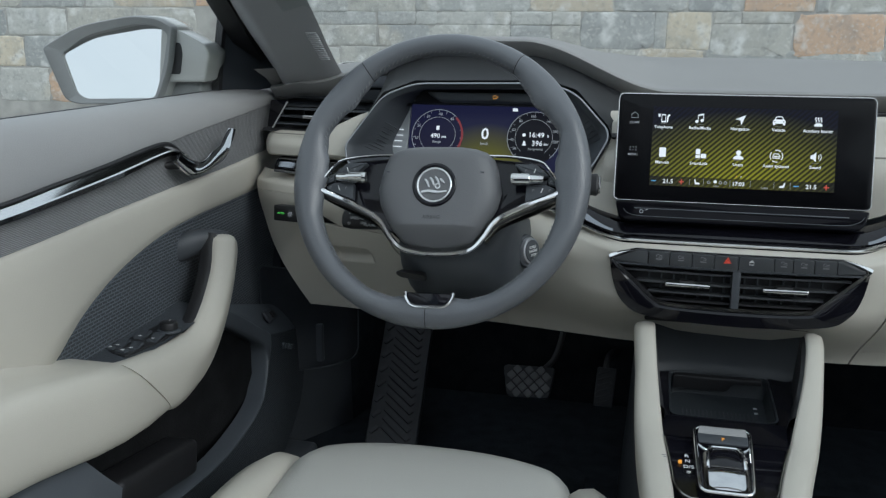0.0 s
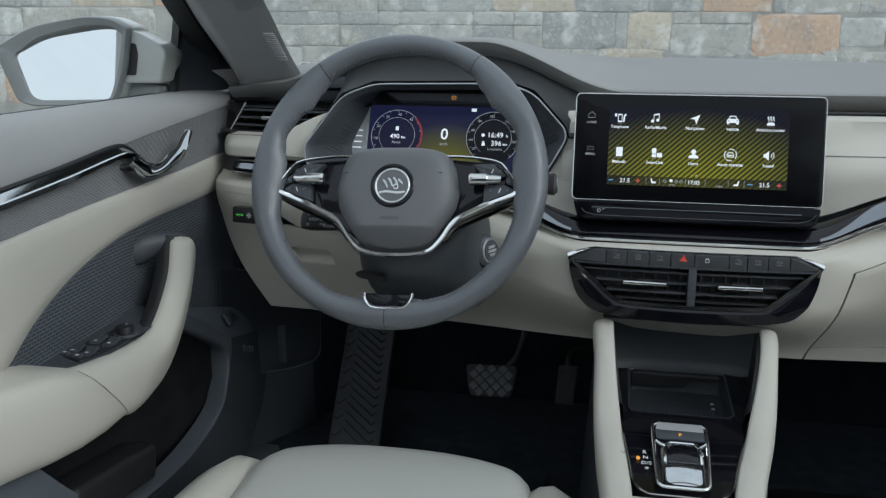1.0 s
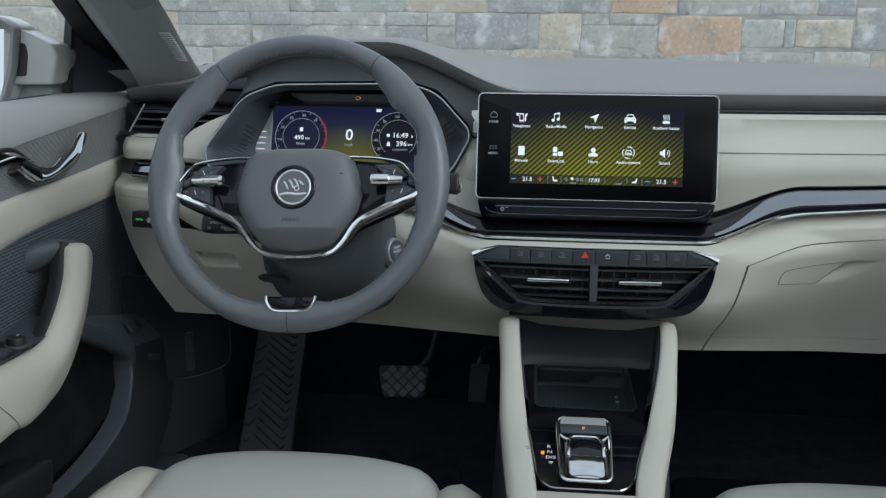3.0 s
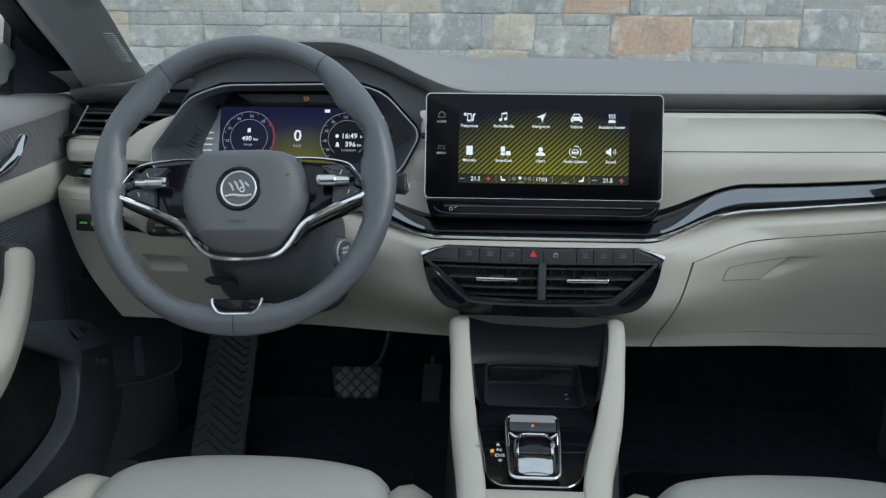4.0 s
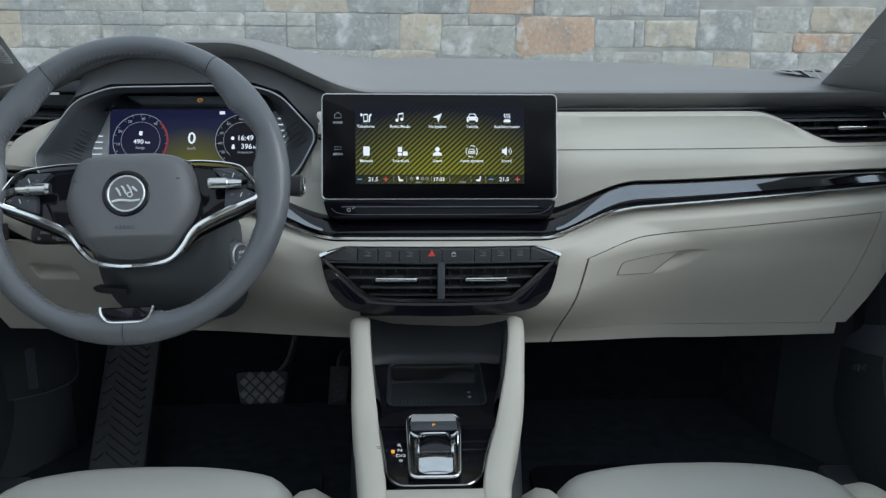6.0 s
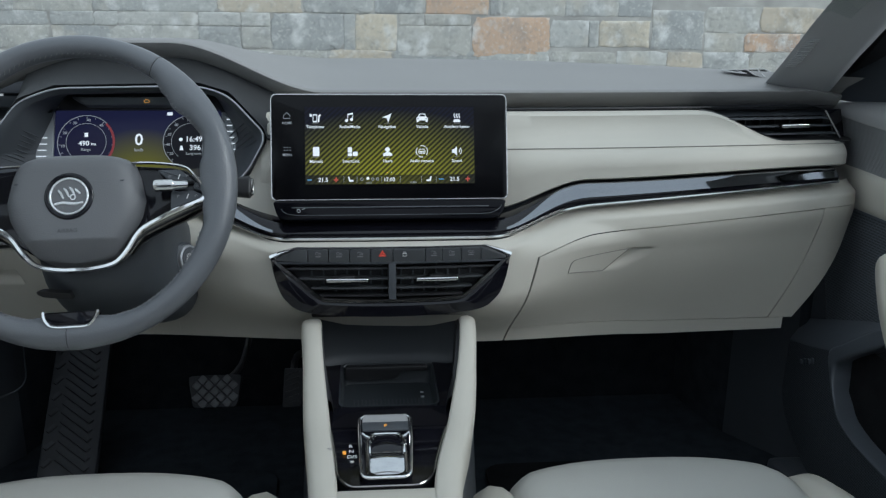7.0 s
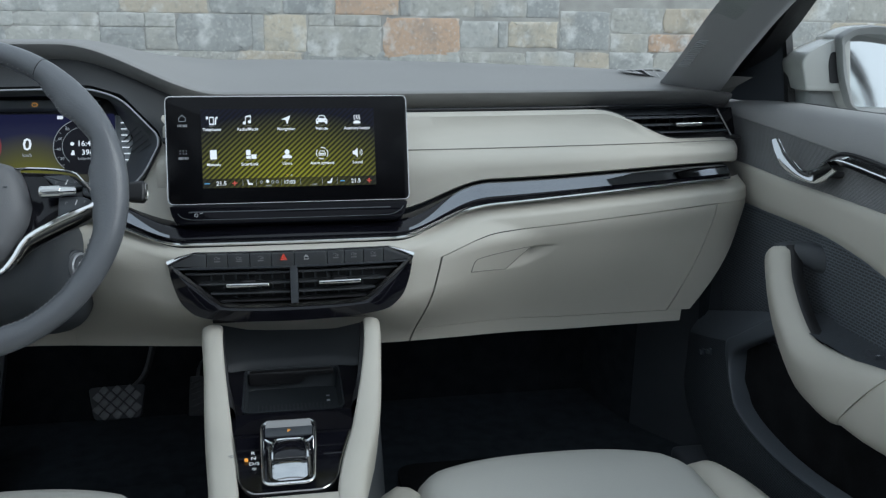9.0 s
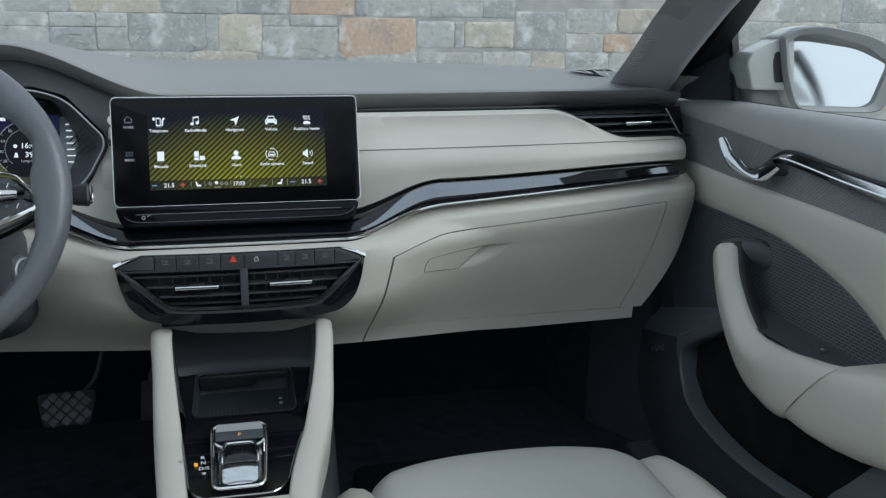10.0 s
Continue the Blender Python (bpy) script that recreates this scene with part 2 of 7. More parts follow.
def stone_mat():
    m = bpy.data.materials.new("rubble_stone")
    m.use_nodes = True
    n, l = m.node_tree.nodes, m.node_tree.links
    b = n["Principled BSDF"]
    info, ramp, co, step = n.new("ShaderNodeObjectInfo"), n.new("ShaderNodeValToRGB"), n.new("ShaderNodeNewGeometry"), n.new("ShaderNodeMath")
    step.operation = "MULTIPLY"
    step.inputs[1].default_value = 40
    l.new(info.outputs["Random"], step.inputs[0])
    e = ramp.color_ramp.elements
    e[0].color, e[1].color = (0.36, 0.37, 0.365, 1), (0.42, 0.425, 0.41, 1)
    e[1].position = 0.35
    for p, c in ((0.6, (0.50, 0.50, 0.475, 1)), (0.72, (0.46, 0.45, 0.41, 1))):
        e.new(p).color = c
    l.new(info.outputs["Random"], ramp.inputs["Fac"])
    tint = n.new("ShaderNodeMix")
    tint.data_type = "RGBA"
    l.new(info.outputs["Color"], tint.inputs["B"])
    l.new(info.outputs["Alpha"], tint.inputs["Factor"])
    l.new(ramp.outputs["Color"], tint.inputs["A"])
    def noise_at(scale, detail=5):
        t = n.new("ShaderNodeTexNoise")
        t.inputs["Scale"].default_value, t.inputs["Detail"].default_value = scale, detail
        shift = n.new("ShaderNodeVectorMath")
        l.new(co.outputs["Position"], shift.inputs[0])
        l.new(step.outputs["Value"], shift.inputs[1])
        l.new(shift.outputs["Vector"], t.inputs["Vector"])
        return t
    def blend(a, colour, source, lo, hi, top=1.0):
        r, x = n.new("ShaderNodeMapRange"), n.new("ShaderNodeMix")
        r.inputs["From Min"].default_value, r.inputs["From Max"].default_value, r.inputs["To Max"].default_value = lo, hi, top
        l.new(source, r.inputs["Value"])
        x.data_type = "RGBA"
        l.new(r.outputs["Result"], x.inputs["Factor"])
        l.new(a, x.inputs["A"])
        x.inputs["B"].default_value = (*colour, 1)
        return x.outputs["Result"]
    out = blend(tint.outputs["Result"], (0.27, 0.28, 0.28), noise_at(7).outputs["Fac"], 0.5, 0.75, 0.7)
    out = blend(out, (0.55, 0.49, 0.39), noise_at(4.3).outputs["Fac"], 0.58, 0.75, 0.6)
    out = blend(out, (0.74, 0.74, 0.72), noise_at(11, 9).outputs["Fac"], 0.54, 0.68, 0.75)
    out = blend(out, (0.24, 0.24, 0.235), noise_at(46, 6).outputs["Fac"], 0.54, 0.70, 0.42)
    out = blend(out, (0.66, 0.65, 0.61), noise_at(75, 4).outputs["Fac"], 0.56, 0.70, 0.55)
    l.new(out, b.inputs["Base Color"])
    b.inputs["Roughness"].default_value = 0.85
    bump = n.new("ShaderNodeBump")
    bump.inputs["Strength"].default_value, bump.inputs["Distance"].default_value = 0.7, 0.012
    l.new(noise_at(14, 10).outputs["Fac"], bump.inputs["Height"])
    l.new(bump.outputs["Normal"], b.inputs["Normal"])
    return m


STONE = stone_mat()
MORTAR = mat("grey_mortar", (0.40, 0.39, 0.365), 0.95, grain=1.0, scale=120, vary=0.25, blotch=9)
GRAVEL = mat("pale_gravel", (0.26, 0.25, 0.23), 0.95, grain=1.0, scale=60, vary=0.3, blotch=3)


# ---- shaping helpers ----
def thing(name, label, category, m=None, group="", kind=""):
    ob = tagged(new(name), label, category, group, kind)
    ob.empty_display_size = 0.05
    if m is not None:
        ob.matrix_world = m
    return ob


def part(name, bm, material, parent=None, label="", sharp=38):
    """Links bm as one mesh object, smooth but for edges sharper than the angle, under a thing or a part."""
    bmesh.ops.recalc_face_normals(bm, faces=bm.faces[:])
    lim = radians(sharp)
    for f in bm.faces:
        f.smooth = True
    for e in bm.edges:
        e.smooth = len(e.link_faces) != 2 or e.calc_face_angle(0) < lim
    me = bpy.data.meshes.new(name)
    bm.to_mesh(me)
    bm.free()
    me.materials.append(material)
    ob = new(name, me)
    ob.parent = parent
    return tagged(ob, label)


def structure(name, bm, material, label, category):
    return tagged(part(name, bm, material), label, category, kind="structure")


def sm(a, b, x):
    t = min(1.0, max(0.0, (x - a) / (b - a)))
    return t * t * (3 - 2 * t)


def lerp(a, b, t):
    return a + (b - a) * t


def spline(pts, n=6, closed=False):
    """A smooth line through the points, n steps to each span."""
    p = [Vector(q) for q in pts]
    out, k = [], len(p)
    for i in range(k if closed else k - 1):
        a, b, c, d = (p[(i + j) % k] if closed else p[min(max(i + j, 0), k - 1)] for j in (-1, 0, 1, 2))
        for s in range(n):
            t = s / n
            out.append(0.5 * (2 * b + (c - a) * t + (2 * a - 5 * b + 4 * c - d) * t * t + (3 * b - a - 3 * c + d) * t ** 3))
    return out if closed else out + [p[-1]]


def fillet(pts, r, seg=4):
    """A closed outline with its corners rounded; r is one radius or one for each corner."""
    p = [Vector(q) for q in pts]
    rs = r if isinstance(r, (list, tuple)) else [r] * len(p)
    out = []
    for i, c in enumerate(p):
        a, b = (p[i - 1] - c), (p[(i + 1) % len(p)] - c)
        k = min(rs[i], 0.49 * a.length, 0.49 * b.length)
        s, e = c + a.normalized() * k, c + b.normalized() * k
        for j in range(seg + 1):
            t = j / seg
            out.append((1 - t) ** 2 * s + 2 * t * (1 - t) * c + t * t * e)
    return out


def loft(rows, wrap=False, caps=False, loop=False, into=None):
    """A surface through rows of points; wrap closes each row, loop joins the last row to the first."""
    bm = into or bmesh.new()
    vs = [[bm.verts.new(p) for p in row] for row in rows]
    m, k = len(vs), len(vs[0])
    for i in range(m if loop else m - 1):
        for j in range(k if wrap else k - 1):
            a, b, c, d = vs[i][j], vs[(i + 1) % m][j], vs[(i + 1) % m][(j + 1) % k], vs[i][(j + 1) % k]
            bm.faces.new((a, b, c, d))
    if caps:
        bm.faces.new(vs[0])
        bm.faces.new(vs[-1][::-1])
    return bm


def shell(rows, thick, wrap=False):
    """A lofted sheet with a thickness, laid behind it."""
    bm = loft(rows, wrap)
    bmesh.ops.recalc_face_normals(bm, faces=bm.faces[:])
    bmesh.ops.solidify(bm, geom=bm.faces[:], thickness=thick)
    return bm


def prism(outline, z0, z1, bevel=0.0, seg=2, into=None):
    """An outline in x, y raised from z0 to z1, with its front edge rounded."""
    bm = into or bmesh.new()
    pts = [(p[0], p[1]) for p in outline]
    steps = [(0.0, z0)]
    if bevel:
        s = 1 if z1 > z0 else -1
        for i in range(seg + 1):
            a = math.pi / 2 * i / seg
            steps.append((bevel * (1 - math.cos(a)), z1 - s * bevel * (1 - math.sin(a))))
    else:
        steps.append((0.0, z1))
    k = len(pts)
    area = sum(pts[i][0] * pts[(i + 1) % k][1] - pts[(i + 1) % k][0] * pts[i][1] for i in range(k))
    turn = 1 if area > 0 else -1
    nrm = []
    for i in range(k):
        ax, ay = pts[i][0] - pts[i - 1][0], pts[i][1] - pts[i - 1][1]
        bx, by = pts[(i + 1) % k][0] - pts[i][0], pts[(i + 1) % k][1] - pts[i][1]
        la, lb = math.hypot(ax, ay) or 1e-9, math.hypot(bx, by) or 1e-9
        nx, ny = -(ay / la + by / lb) * turn, (ax / la + bx / lb) * turn
        ln = math.hypot(nx, ny) or 1e-9
        nrm.append((nx / ln, ny / ln))
    rows = [[bm.verts.new((p[0] + q[0] * o, p[1] + q[1] * o, z)) for p, q in zip(pts, nrm)] for o, z in steps]
    for i in range(len(rows) - 1):
        for j in range(k):
            bm.faces.new((rows[i][j], rows[i][(j + 1) % k], rows[i + 1][(j + 1) % k], rows[i + 1][j]))
    bm.faces.new(rows[0][::-1])
    bm.faces.new(rows[-1])
    return bm


def rect(x0, y0, x1, y1, r=0.0, seg=4):
    p = [(x0, y0, 0), (x1, y0, 0), (x1, y1, 0), (x0, y1, 0)]
    return fillet(p, r, seg) if r else [Vector(q) for q in p]


def box(cx, cy, cz, sx, sy, sz, bevel=0.002, seg=2, m=None):
    bm = bmesh.new()
    bmesh.ops.create_cube(bm, size=1)
    bmesh.ops.scale(bm, vec=(sx, sy, sz), verts=bm.verts)
    if bevel:
        bmesh.ops.bevel(bm, geom=bm.edges[:], offset=bevel, segments=seg, affect="EDGES", profile=0.6)
    if m is not None:
        bmesh.ops.transform(bm, matrix=m, verts=bm.verts)
    bmesh.ops.translate(bm, vec=(cx, cy, cz), verts=bm.verts)
    return bm


def sweep(path, section, closed=False, up=(0, 0, 1), caps=True, into=None):
    """A section of (side, up) pairs, or one for each point of the path, drawn along the path."""
    p = [Vector(q) for q in path]
    k, rows = len(p), []
    for i in range(k):
        d = p[(i + 1) % k] - p[i - 1] if closed else p[min(i + 1, k - 1)] - p[max(i - 1, 0)]
        side = d.cross(Vector(up)).normalized()
        top = side.cross(d).normalized()
        sec = section(i / (k - 1)) if callable(section) else section
        rows.append([p[i] + side * a + top * b for a, b in sec])
    return loft(rows, wrap=True, caps=caps and not closed, loop=closed, into=into)


def ring(r, n=10, squash=1.0, power=1.0):
    return [(r * math.cos(2 * math.pi * i / n), r * squash * math.sin(2 * math.pi * i / n)) for i in range(n)]


def tube(path, r, n=8, closed=False, up=(0, 0, 1), into=None):
    return sweep(path, ring(r, n), closed, up, into=into)


def disc(r, z0, z1, bevel=0.0, n=40, cx=0.0, cy=0.0, into=None):
    return prism([(cx + r * math.cos(2 * math.pi * i / n), cy + r * math.sin(2 * math.pi * i / n)) for i in range(n)], z0, z1, bevel, into=into)


def annulus(r0, r1, z0, z1, n=48, cx=0.0, cy=0.0, a0=0.0, a1=360.0, into=None):
    full = a1 - a0 >= 360
    k = n if full else n + 1
    rows = []
    for i in range(k):
        a = radians(a0 + (a1 - a0) * i / n)
        c, s = math.cos(a), math.sin(a)
        rows.append([(cx + r * c, cy + r * s, z) for r, z in ((r0, z0), (r1, z0), (r1, z1), (r0, z1))])
    return loft(rows, wrap=True, caps=not full, loop=full, into=into)


def lettering(text, x, y, z, size, material, parent, align="CENTER", name="lettering", rot=0.0, depth=0.0002):
    """Letters in the parent's own x, y plane, facing its z."""
    cu = bpy.data.curves.new(name, "FONT")
    cu.offset = 0.012 * size
    cu.body, cu.size, cu.extrude, cu.align_x, cu.align_y, cu.resolution_u = text, size, depth, align, "CENTER", 2
    tmp = bpy.data.objects.new(name, cu)
    me = bpy.data.meshes.new_from_object(tmp)
    bpy.data.objects.remove(tmp)
    bpy.data.curves.remove(cu)
    me.materials.append(material)
    ob = new(name, me)
    ob.parent = parent
    ob.matrix_local = pose(x, y, z, 0, 0, rot)
    return ob


def moved(bm, m):
    bmesh.ops.transform(bm, matrix=m, verts=bm.verts)
    return bm


# ---- outside: ground and stone wall ----
structure("ground", loft([[(-60, -60, 0), (60, -60, 0)], [(-60, 60, 0), (60, 60, 0)]]), GRAVEL, "pale gravel ground under the car", "ground")

WALL_Y = 3.9
wall = structure("wall_north", box(0, WALL_Y + 0.26, 1.1, 14, 0.5, 2.2, 0.02), MORTAR, "rubble stone wall with pale mortar joints behind the car", "wall")
TAN, ORANGE, SAND = (0.55, 0.48, 0.38), (0.60, 0.41, 0.28), (0.62, 0.55, 0.43)
stone_meshes = []
for k in range(14):
    rng = random.Random(k)
    outline, n = [], 9
    corner = [rng.choice((0.015, 0.03, 0.08, 0.12)) for _ in range(4)]
    for side in range(4):
        drift = rng.uniform(-0.02, 0.02)
        for i in range(n):
            t = i / n
            cut = corner[side] * max(0, 1 - t * 5) + corner[(side + 1) % 4] * max(0, 1 - (1 - t) * 5)
            e = 0.5 - 0.55 * cut - rng.uniform(0.0, 0.022) + drift * math.sin(math.pi * t)
            u = t - 0.5
            outline.append(((u, -e), (e, u), (-u, e), (-e, -u))[side])
    rows = []
    for f, h in ((1.0, -2.0), (0.985, 0.10), (0.955, 0.65), (0.72, 1.0), (0.36, 1.1)):
        rows.append([(x * (f if abs(x) > 0.3 or f < 0.9 else lerp(1, f, 1.0)), y * (1 - (1 - f) * 2.0) if f > 0.9 else y * f, h + (rng.uniform(-0.3, 0.3) if f < 0.96 else 0)) for x, y in outline])
    bm = loft(rows, wrap=True)
    bm.verts.ensure_lookup_table()
    bm.faces.new(bm.verts[-len(outline):])
    moved(bm, pose(0, 0, 0, 90))
    for f in bm.faces:
        f.smooth = True
    me = bpy.data.meshes.new("stone")
    bmesh.ops.recalc_face_normals(bm, faces=bm.faces[:])
    bm.to_mesh(me)
    bm.free()
    me.materials.append(STONE)
    stone_meshes.append(me)
# courses in sight: height, then the joints along it and the stones that are tan, orange or sandy
COURSES = [
    (0.90, 1.055, [-2.35, -1.95, -1.6, -1.28, -0.86, -0.44, -0.2, 0.1, 0.5, 0.83, 1.15, 1.395, 1.57, 1.8, 2.2, 2.5], {6: TAN, 11: TAN, 0: ORANGE}),
    (1.055, 1.155, [-1.90, -1.765, -1.41, -1.155, -0.77, -0.58, -0.45], {0: TAN}),
    (1.155, 1.215, [-1.90, -1.765, -1.41, -1.22, -1.12, -0.77, -0.58, -0.45], {0: TAN}),
    (1.05, 1.215, [-0.447, -0.12, -0.07, 0.12], {2: SAND}),
    (1.022, 1.165, [0.122, 0.467], {}),
    (1.022, 1.207, [0.47, 0.83], {0: ORANGE}),
    (1.07, 1.195, [0.833, 1.017, 1.06, 1.31], {2: SAND}),
    (1.06, 1.245, [1.312, 1.567], {}),
    (1.05, 1.14, [1.57, 1.765, 2.05, 2.4], {1: ORANGE}),
    (1.14, 1.26, [1.57, 1.84, 2.15, 2.5], {1: TAN}),
]
UPPER_COURSES = [
    (1.215, 1.30, [-1.9, -1.555, -1.22, -1.01, -0.68, -0.30, 0.02, 0.245], {4: TAN}),
    (1.165, 1.215, [0.13, 0.245, 0.46], {}),
    (1.215, 1.32, [0.25, 0.545], {0: ORANGE}),
    (1.21, 1.31, [0.55, 0.60, 0.90, 1.15, 1.31], {}),
    (1.06, 1.24, [-2.2, -1.92], {0: ORANGE}),
]
rng = random.Random(4)


def lay(x0, x1, z0, z1, tint=None):
    ob = new("stone", rng.choice(stone_meshes))
    ob.parent = wall
    g = -0.004
    ob.matrix_local = Matrix.LocRotScale(((x0 + x1) / 2, WALL_Y + 0.010, (z0 + z1) / 2), Euler((0, rng.choice((0, 0, math.pi)), 0)), (x1 - x0 - g, rng.uniform(0.003, 0.008), z1 - z0 - g))
    ob.color = (*tint, 0.9) if tint else (0, 0, 0, 0)


for z0, z1, joints, tints in COURSES + UPPER_COURSES:
    for i in range(len(joints) - 1):
        lay(joints[i], joints[i + 1], z0, z1, tints.get(i))


def rough_courses(x0, x1, z0, z1):
    z = z0
    while z < z1 - 0.05:
        h = min(rng.uniform(0.10, 0.19), z1 - z)
        x = x0
        while x < x1 - 0.02:
            w = rng.uniform(0.16, 0.42)
            w = x1 - x if x + w > x1 - 0.14 else w
            lay(x, x + w, z, z + h, rng.choice((None, None, None, None, TAN, ORANGE, SAND)))
            x += w
        z += h


rough_courses(-4.4, -2.36, 0.75, 1.7)
rough_courses(2.5, 4.2, 0.75, 1.6)
rough_courses(-2.36, -1.9, 1.24, 1.6)
rough_courses(-2.36, 2.5, 0.60, 0.90)
rough_courses(-1.9, 2.5, 1.32, 1.6)


# ---- the car's shell ----
def bow(x):
    return 0.12 * x * x


def round_end(x):
    """How far the fascia's ends curve away towards the doors."""
    return 0.026 * max(0.0, (abs(x) - 0.690) / 0.066) ** 3


def back_edge(x):
    return 1.53 - 0.60 * x * x


# floor pan, bulkhead, tunnel
structure("floor", box(0, 0.3, 0.30, 1.56, 3.2, 0.06, 0.01), CARPET, "black carpeted car floor", "floor")
structure("wall_bulkhead", box(0, 1.62, 0.68, 1.50, 0.06, 0.74, 0.02), CARPET, "black carpeted bulkhead behind the pedals", "wall")
structure("wall_rear", box(0, -1.35, 0.75, 1.50, 0.10, 0.9, 0.04), DARK, "dark panel closing the cabin behind the camera", "wall")
for s, tag in ((-1, "left"), (1, "right")):
    # sill and rear side wall beside and behind the doors
    structure("wall_side_" + tag, box(s * 0.83, -0.95, 0.65, 0.06, 0.9, 0.72, 0.02), DARK, "dark side panel beside the rear seats", "wall")
# unseen panels added to keep light from leaking in round the footwells
for s, tag in ((-1, "front_left"), (1, "front_right")):
    structure("wall_" + tag, box(s * 0.80, 1.46, 0.635, 0.06, 0.44, 0.69, 0.02), CARPET, "unseen black lining that closes the footwell's side against stray light", "wall")
structure("wall_front_shelf", box(0, 1.63, 1.03, 1.56, 0.16, 0.04, 0.01), DARK, "unseen dark panel closing the gap below the windscreen", "wall")
# unseen roof; its large opening is added to let skylight into the cabin
roof = loft([[(x, y, 1.43 - 0.06 * (x / 0.6) ** 2 - 0.05 * ((y + 0.4) / 1.0) ** 2) for x in (-0.62, -0.56, -0.50)] for y in (0.42, 0.1, -0.3, -0.7, -1.1, -1.4)])
roof = loft([[(-x, y, 1.43 - 0.06 * (x / 0.6) ** 2 - 0.05 * ((y + 0.4) / 1.0) ** 2) for x in (-0.62, -0.56, -0.50)] for y in (0.42, 0.1, -0.3, -0.7, -1.1, -1.4)], into=roof)
roof = loft([[(x, y, 1.43 - 0.06 * (x / 0.6) ** 2 - 0.05 * ((y + 0.4) / 1.0) ** 2) for x in (-0.50, -0.25, 0, 0.25, 0.50)] for y in (0.42, 0.3)], into=roof)
roof = loft([[(x, y, 1.43 - 0.06 * (x / 0.6) ** 2 - 0.05 * ((y + 0.4) / 1.0) ** 2) for x in (-0.50, -0.25, 0, 0.25, 0.50)] for y in (-1.0, -1.4)], into=roof)
bmesh.ops.solidify(roof, geom=roof.faces[:], thickness=-0.03)
structure("ceiling", roof, HEADLINER, "unseen pale headliner round an added opening for skylight", "ceiling")
# windscreen
pane = structure("window_1", loft([[(u * lerp(0.70, 0.57, t), lerp(back_edge(u * 0.70) + 0.10, 0.44 - 0.03 * u * u, t), lerp(1.055 - 0.02 * u * u, 1.405 - 0.05 * u * u, t)) for u in np.linspace(-1, 1, 15)] for t in np.linspace(0, 1, 8)]), GLASS, "clear raked windscreen above the dashboard", "window")
pane.visible_shadow = False

# tinted rear side windows with their dark upper frames
for k, s in ((2, -1), (3, 1)):
    def side_x(y, z):
        return s * (0.828 - 0.42 * (z - 1.02) - 0.05 * ((y + 0.5) / 0.85) ** 2)

    tall = [(-0.52, 1.385), (-0.8, 1.372), (-1.1, 1.345), (-1.36, 1.30)]
    pane = structure("window_%d" % k, loft([[(side_x(y, lerp(1.0, zt, t)), y, lerp(1.0, zt, t)) for t in (0, 0.5, 1)] for y, zt in tall]), TINTED, "dark tinted rear side window", "window")
    pane.visible_shadow = False
    part("window_frame", sweep(spline([(side_x(y, zt), y, zt) for y, zt in tall], 4), [(-0.016, -0.014), (0.016, -0.014), (0.016, 0.014), (-0.016, 0.014)]), BLACK, pane, "black upper window frame")


# ---- dashboard ----
dash = thing("dashboard", "cream and grey leatherette dashboard with a gloss black strip", "dashboard", pose(0, 1.1, 0.66))
D = pose(0, -1.1, -0.66)


def dpart(name, bm, material, label="", sharp=38, parent=None):
    return part(name, moved(bm, D), material, parent or dash, label, sharp)


def hood(x):
    """How far the cowl over the driver's display lifts the dashboard's top."""
    return 0.073 * sm(-0.70, -0.44, x) * (1 - sm(-0.32, -0.095, x))


XS = [lerp(-0.772, 0.772, i / 124) for i in range(125)]


def top_row(x):
    h, b = hood(x), bow(x)
    yb, e = back_edge(x), sm(0.715, 0.772, abs(x)) * 0.010
    zc = 1.041 + h - e
    fy = 1.135 + b - 0.30 * h
    zb = 1.082 - 0.030 * x * x + 0.25 * h
    pts = [(yb + 0.04, zb - 0.03), (yb, zb - 0.004), (yb - 0.03, zb)]
    for t in (0.2, 0.4, 0.6, 0.8):
        pts.append((lerp(yb - 0.03, fy + 0.02, t), lerp(zb, zc + 0.004, t) + 0.5 * h * t * (1 - t)))
    pts += [(fy + 0.02, zc + 0.004), (fy + 0.008, zc + 0.003), (fy + 0.002, zc + 0.0015), (fy, zc - 0.001), (fy + 0.002, zc - 0.004), (fy + 0.027, zc - 0.0255), (fy + 0.031, zc - 0.026)]
    return [(x, y, z) for y, z in pts]


dpart("top_pad", loft([top_row(x) for x in XS]), GREY, "grey soft-touch upper pad with a raised cowl", 50)


# inner face of the cowl, down to the driver's display; its shade is put into the colour
def cowl_row(x):
    h, b = hood(x), bow(x)
    fy = 1.135 + b - 0.30 * h
    zc = 1.041 + h
    u = x + 0.379
    ly = 0.094
    for (a, p), (c, q) in zip(RIM_TOP, RIM_TOP[1:]):
        if a <= u <= c:
            ly = lerp(p, q, (u - a) / (c - a))
    if u < -0.203 or u > 0.200:
        ly = -0.012 if u < 0 else 0.010
    ry, rz = 1.052 + 0.3746 * ly, 0.966 + 0.9272 * ly
    lip = Vector((x, fy + 0.024, zc - 0.0222))
    foot = Vector((x, ry + 0.004, rz + 0.004))
    return [lip, lip.lerp(foot, 0.08) + Vector((0, 0.002, 0.0)), lip.lerp(foot, 0.5) + Vector((0, 0.010, -0.002)), foot, foot + Vector((0, 0.02, -0.012))]


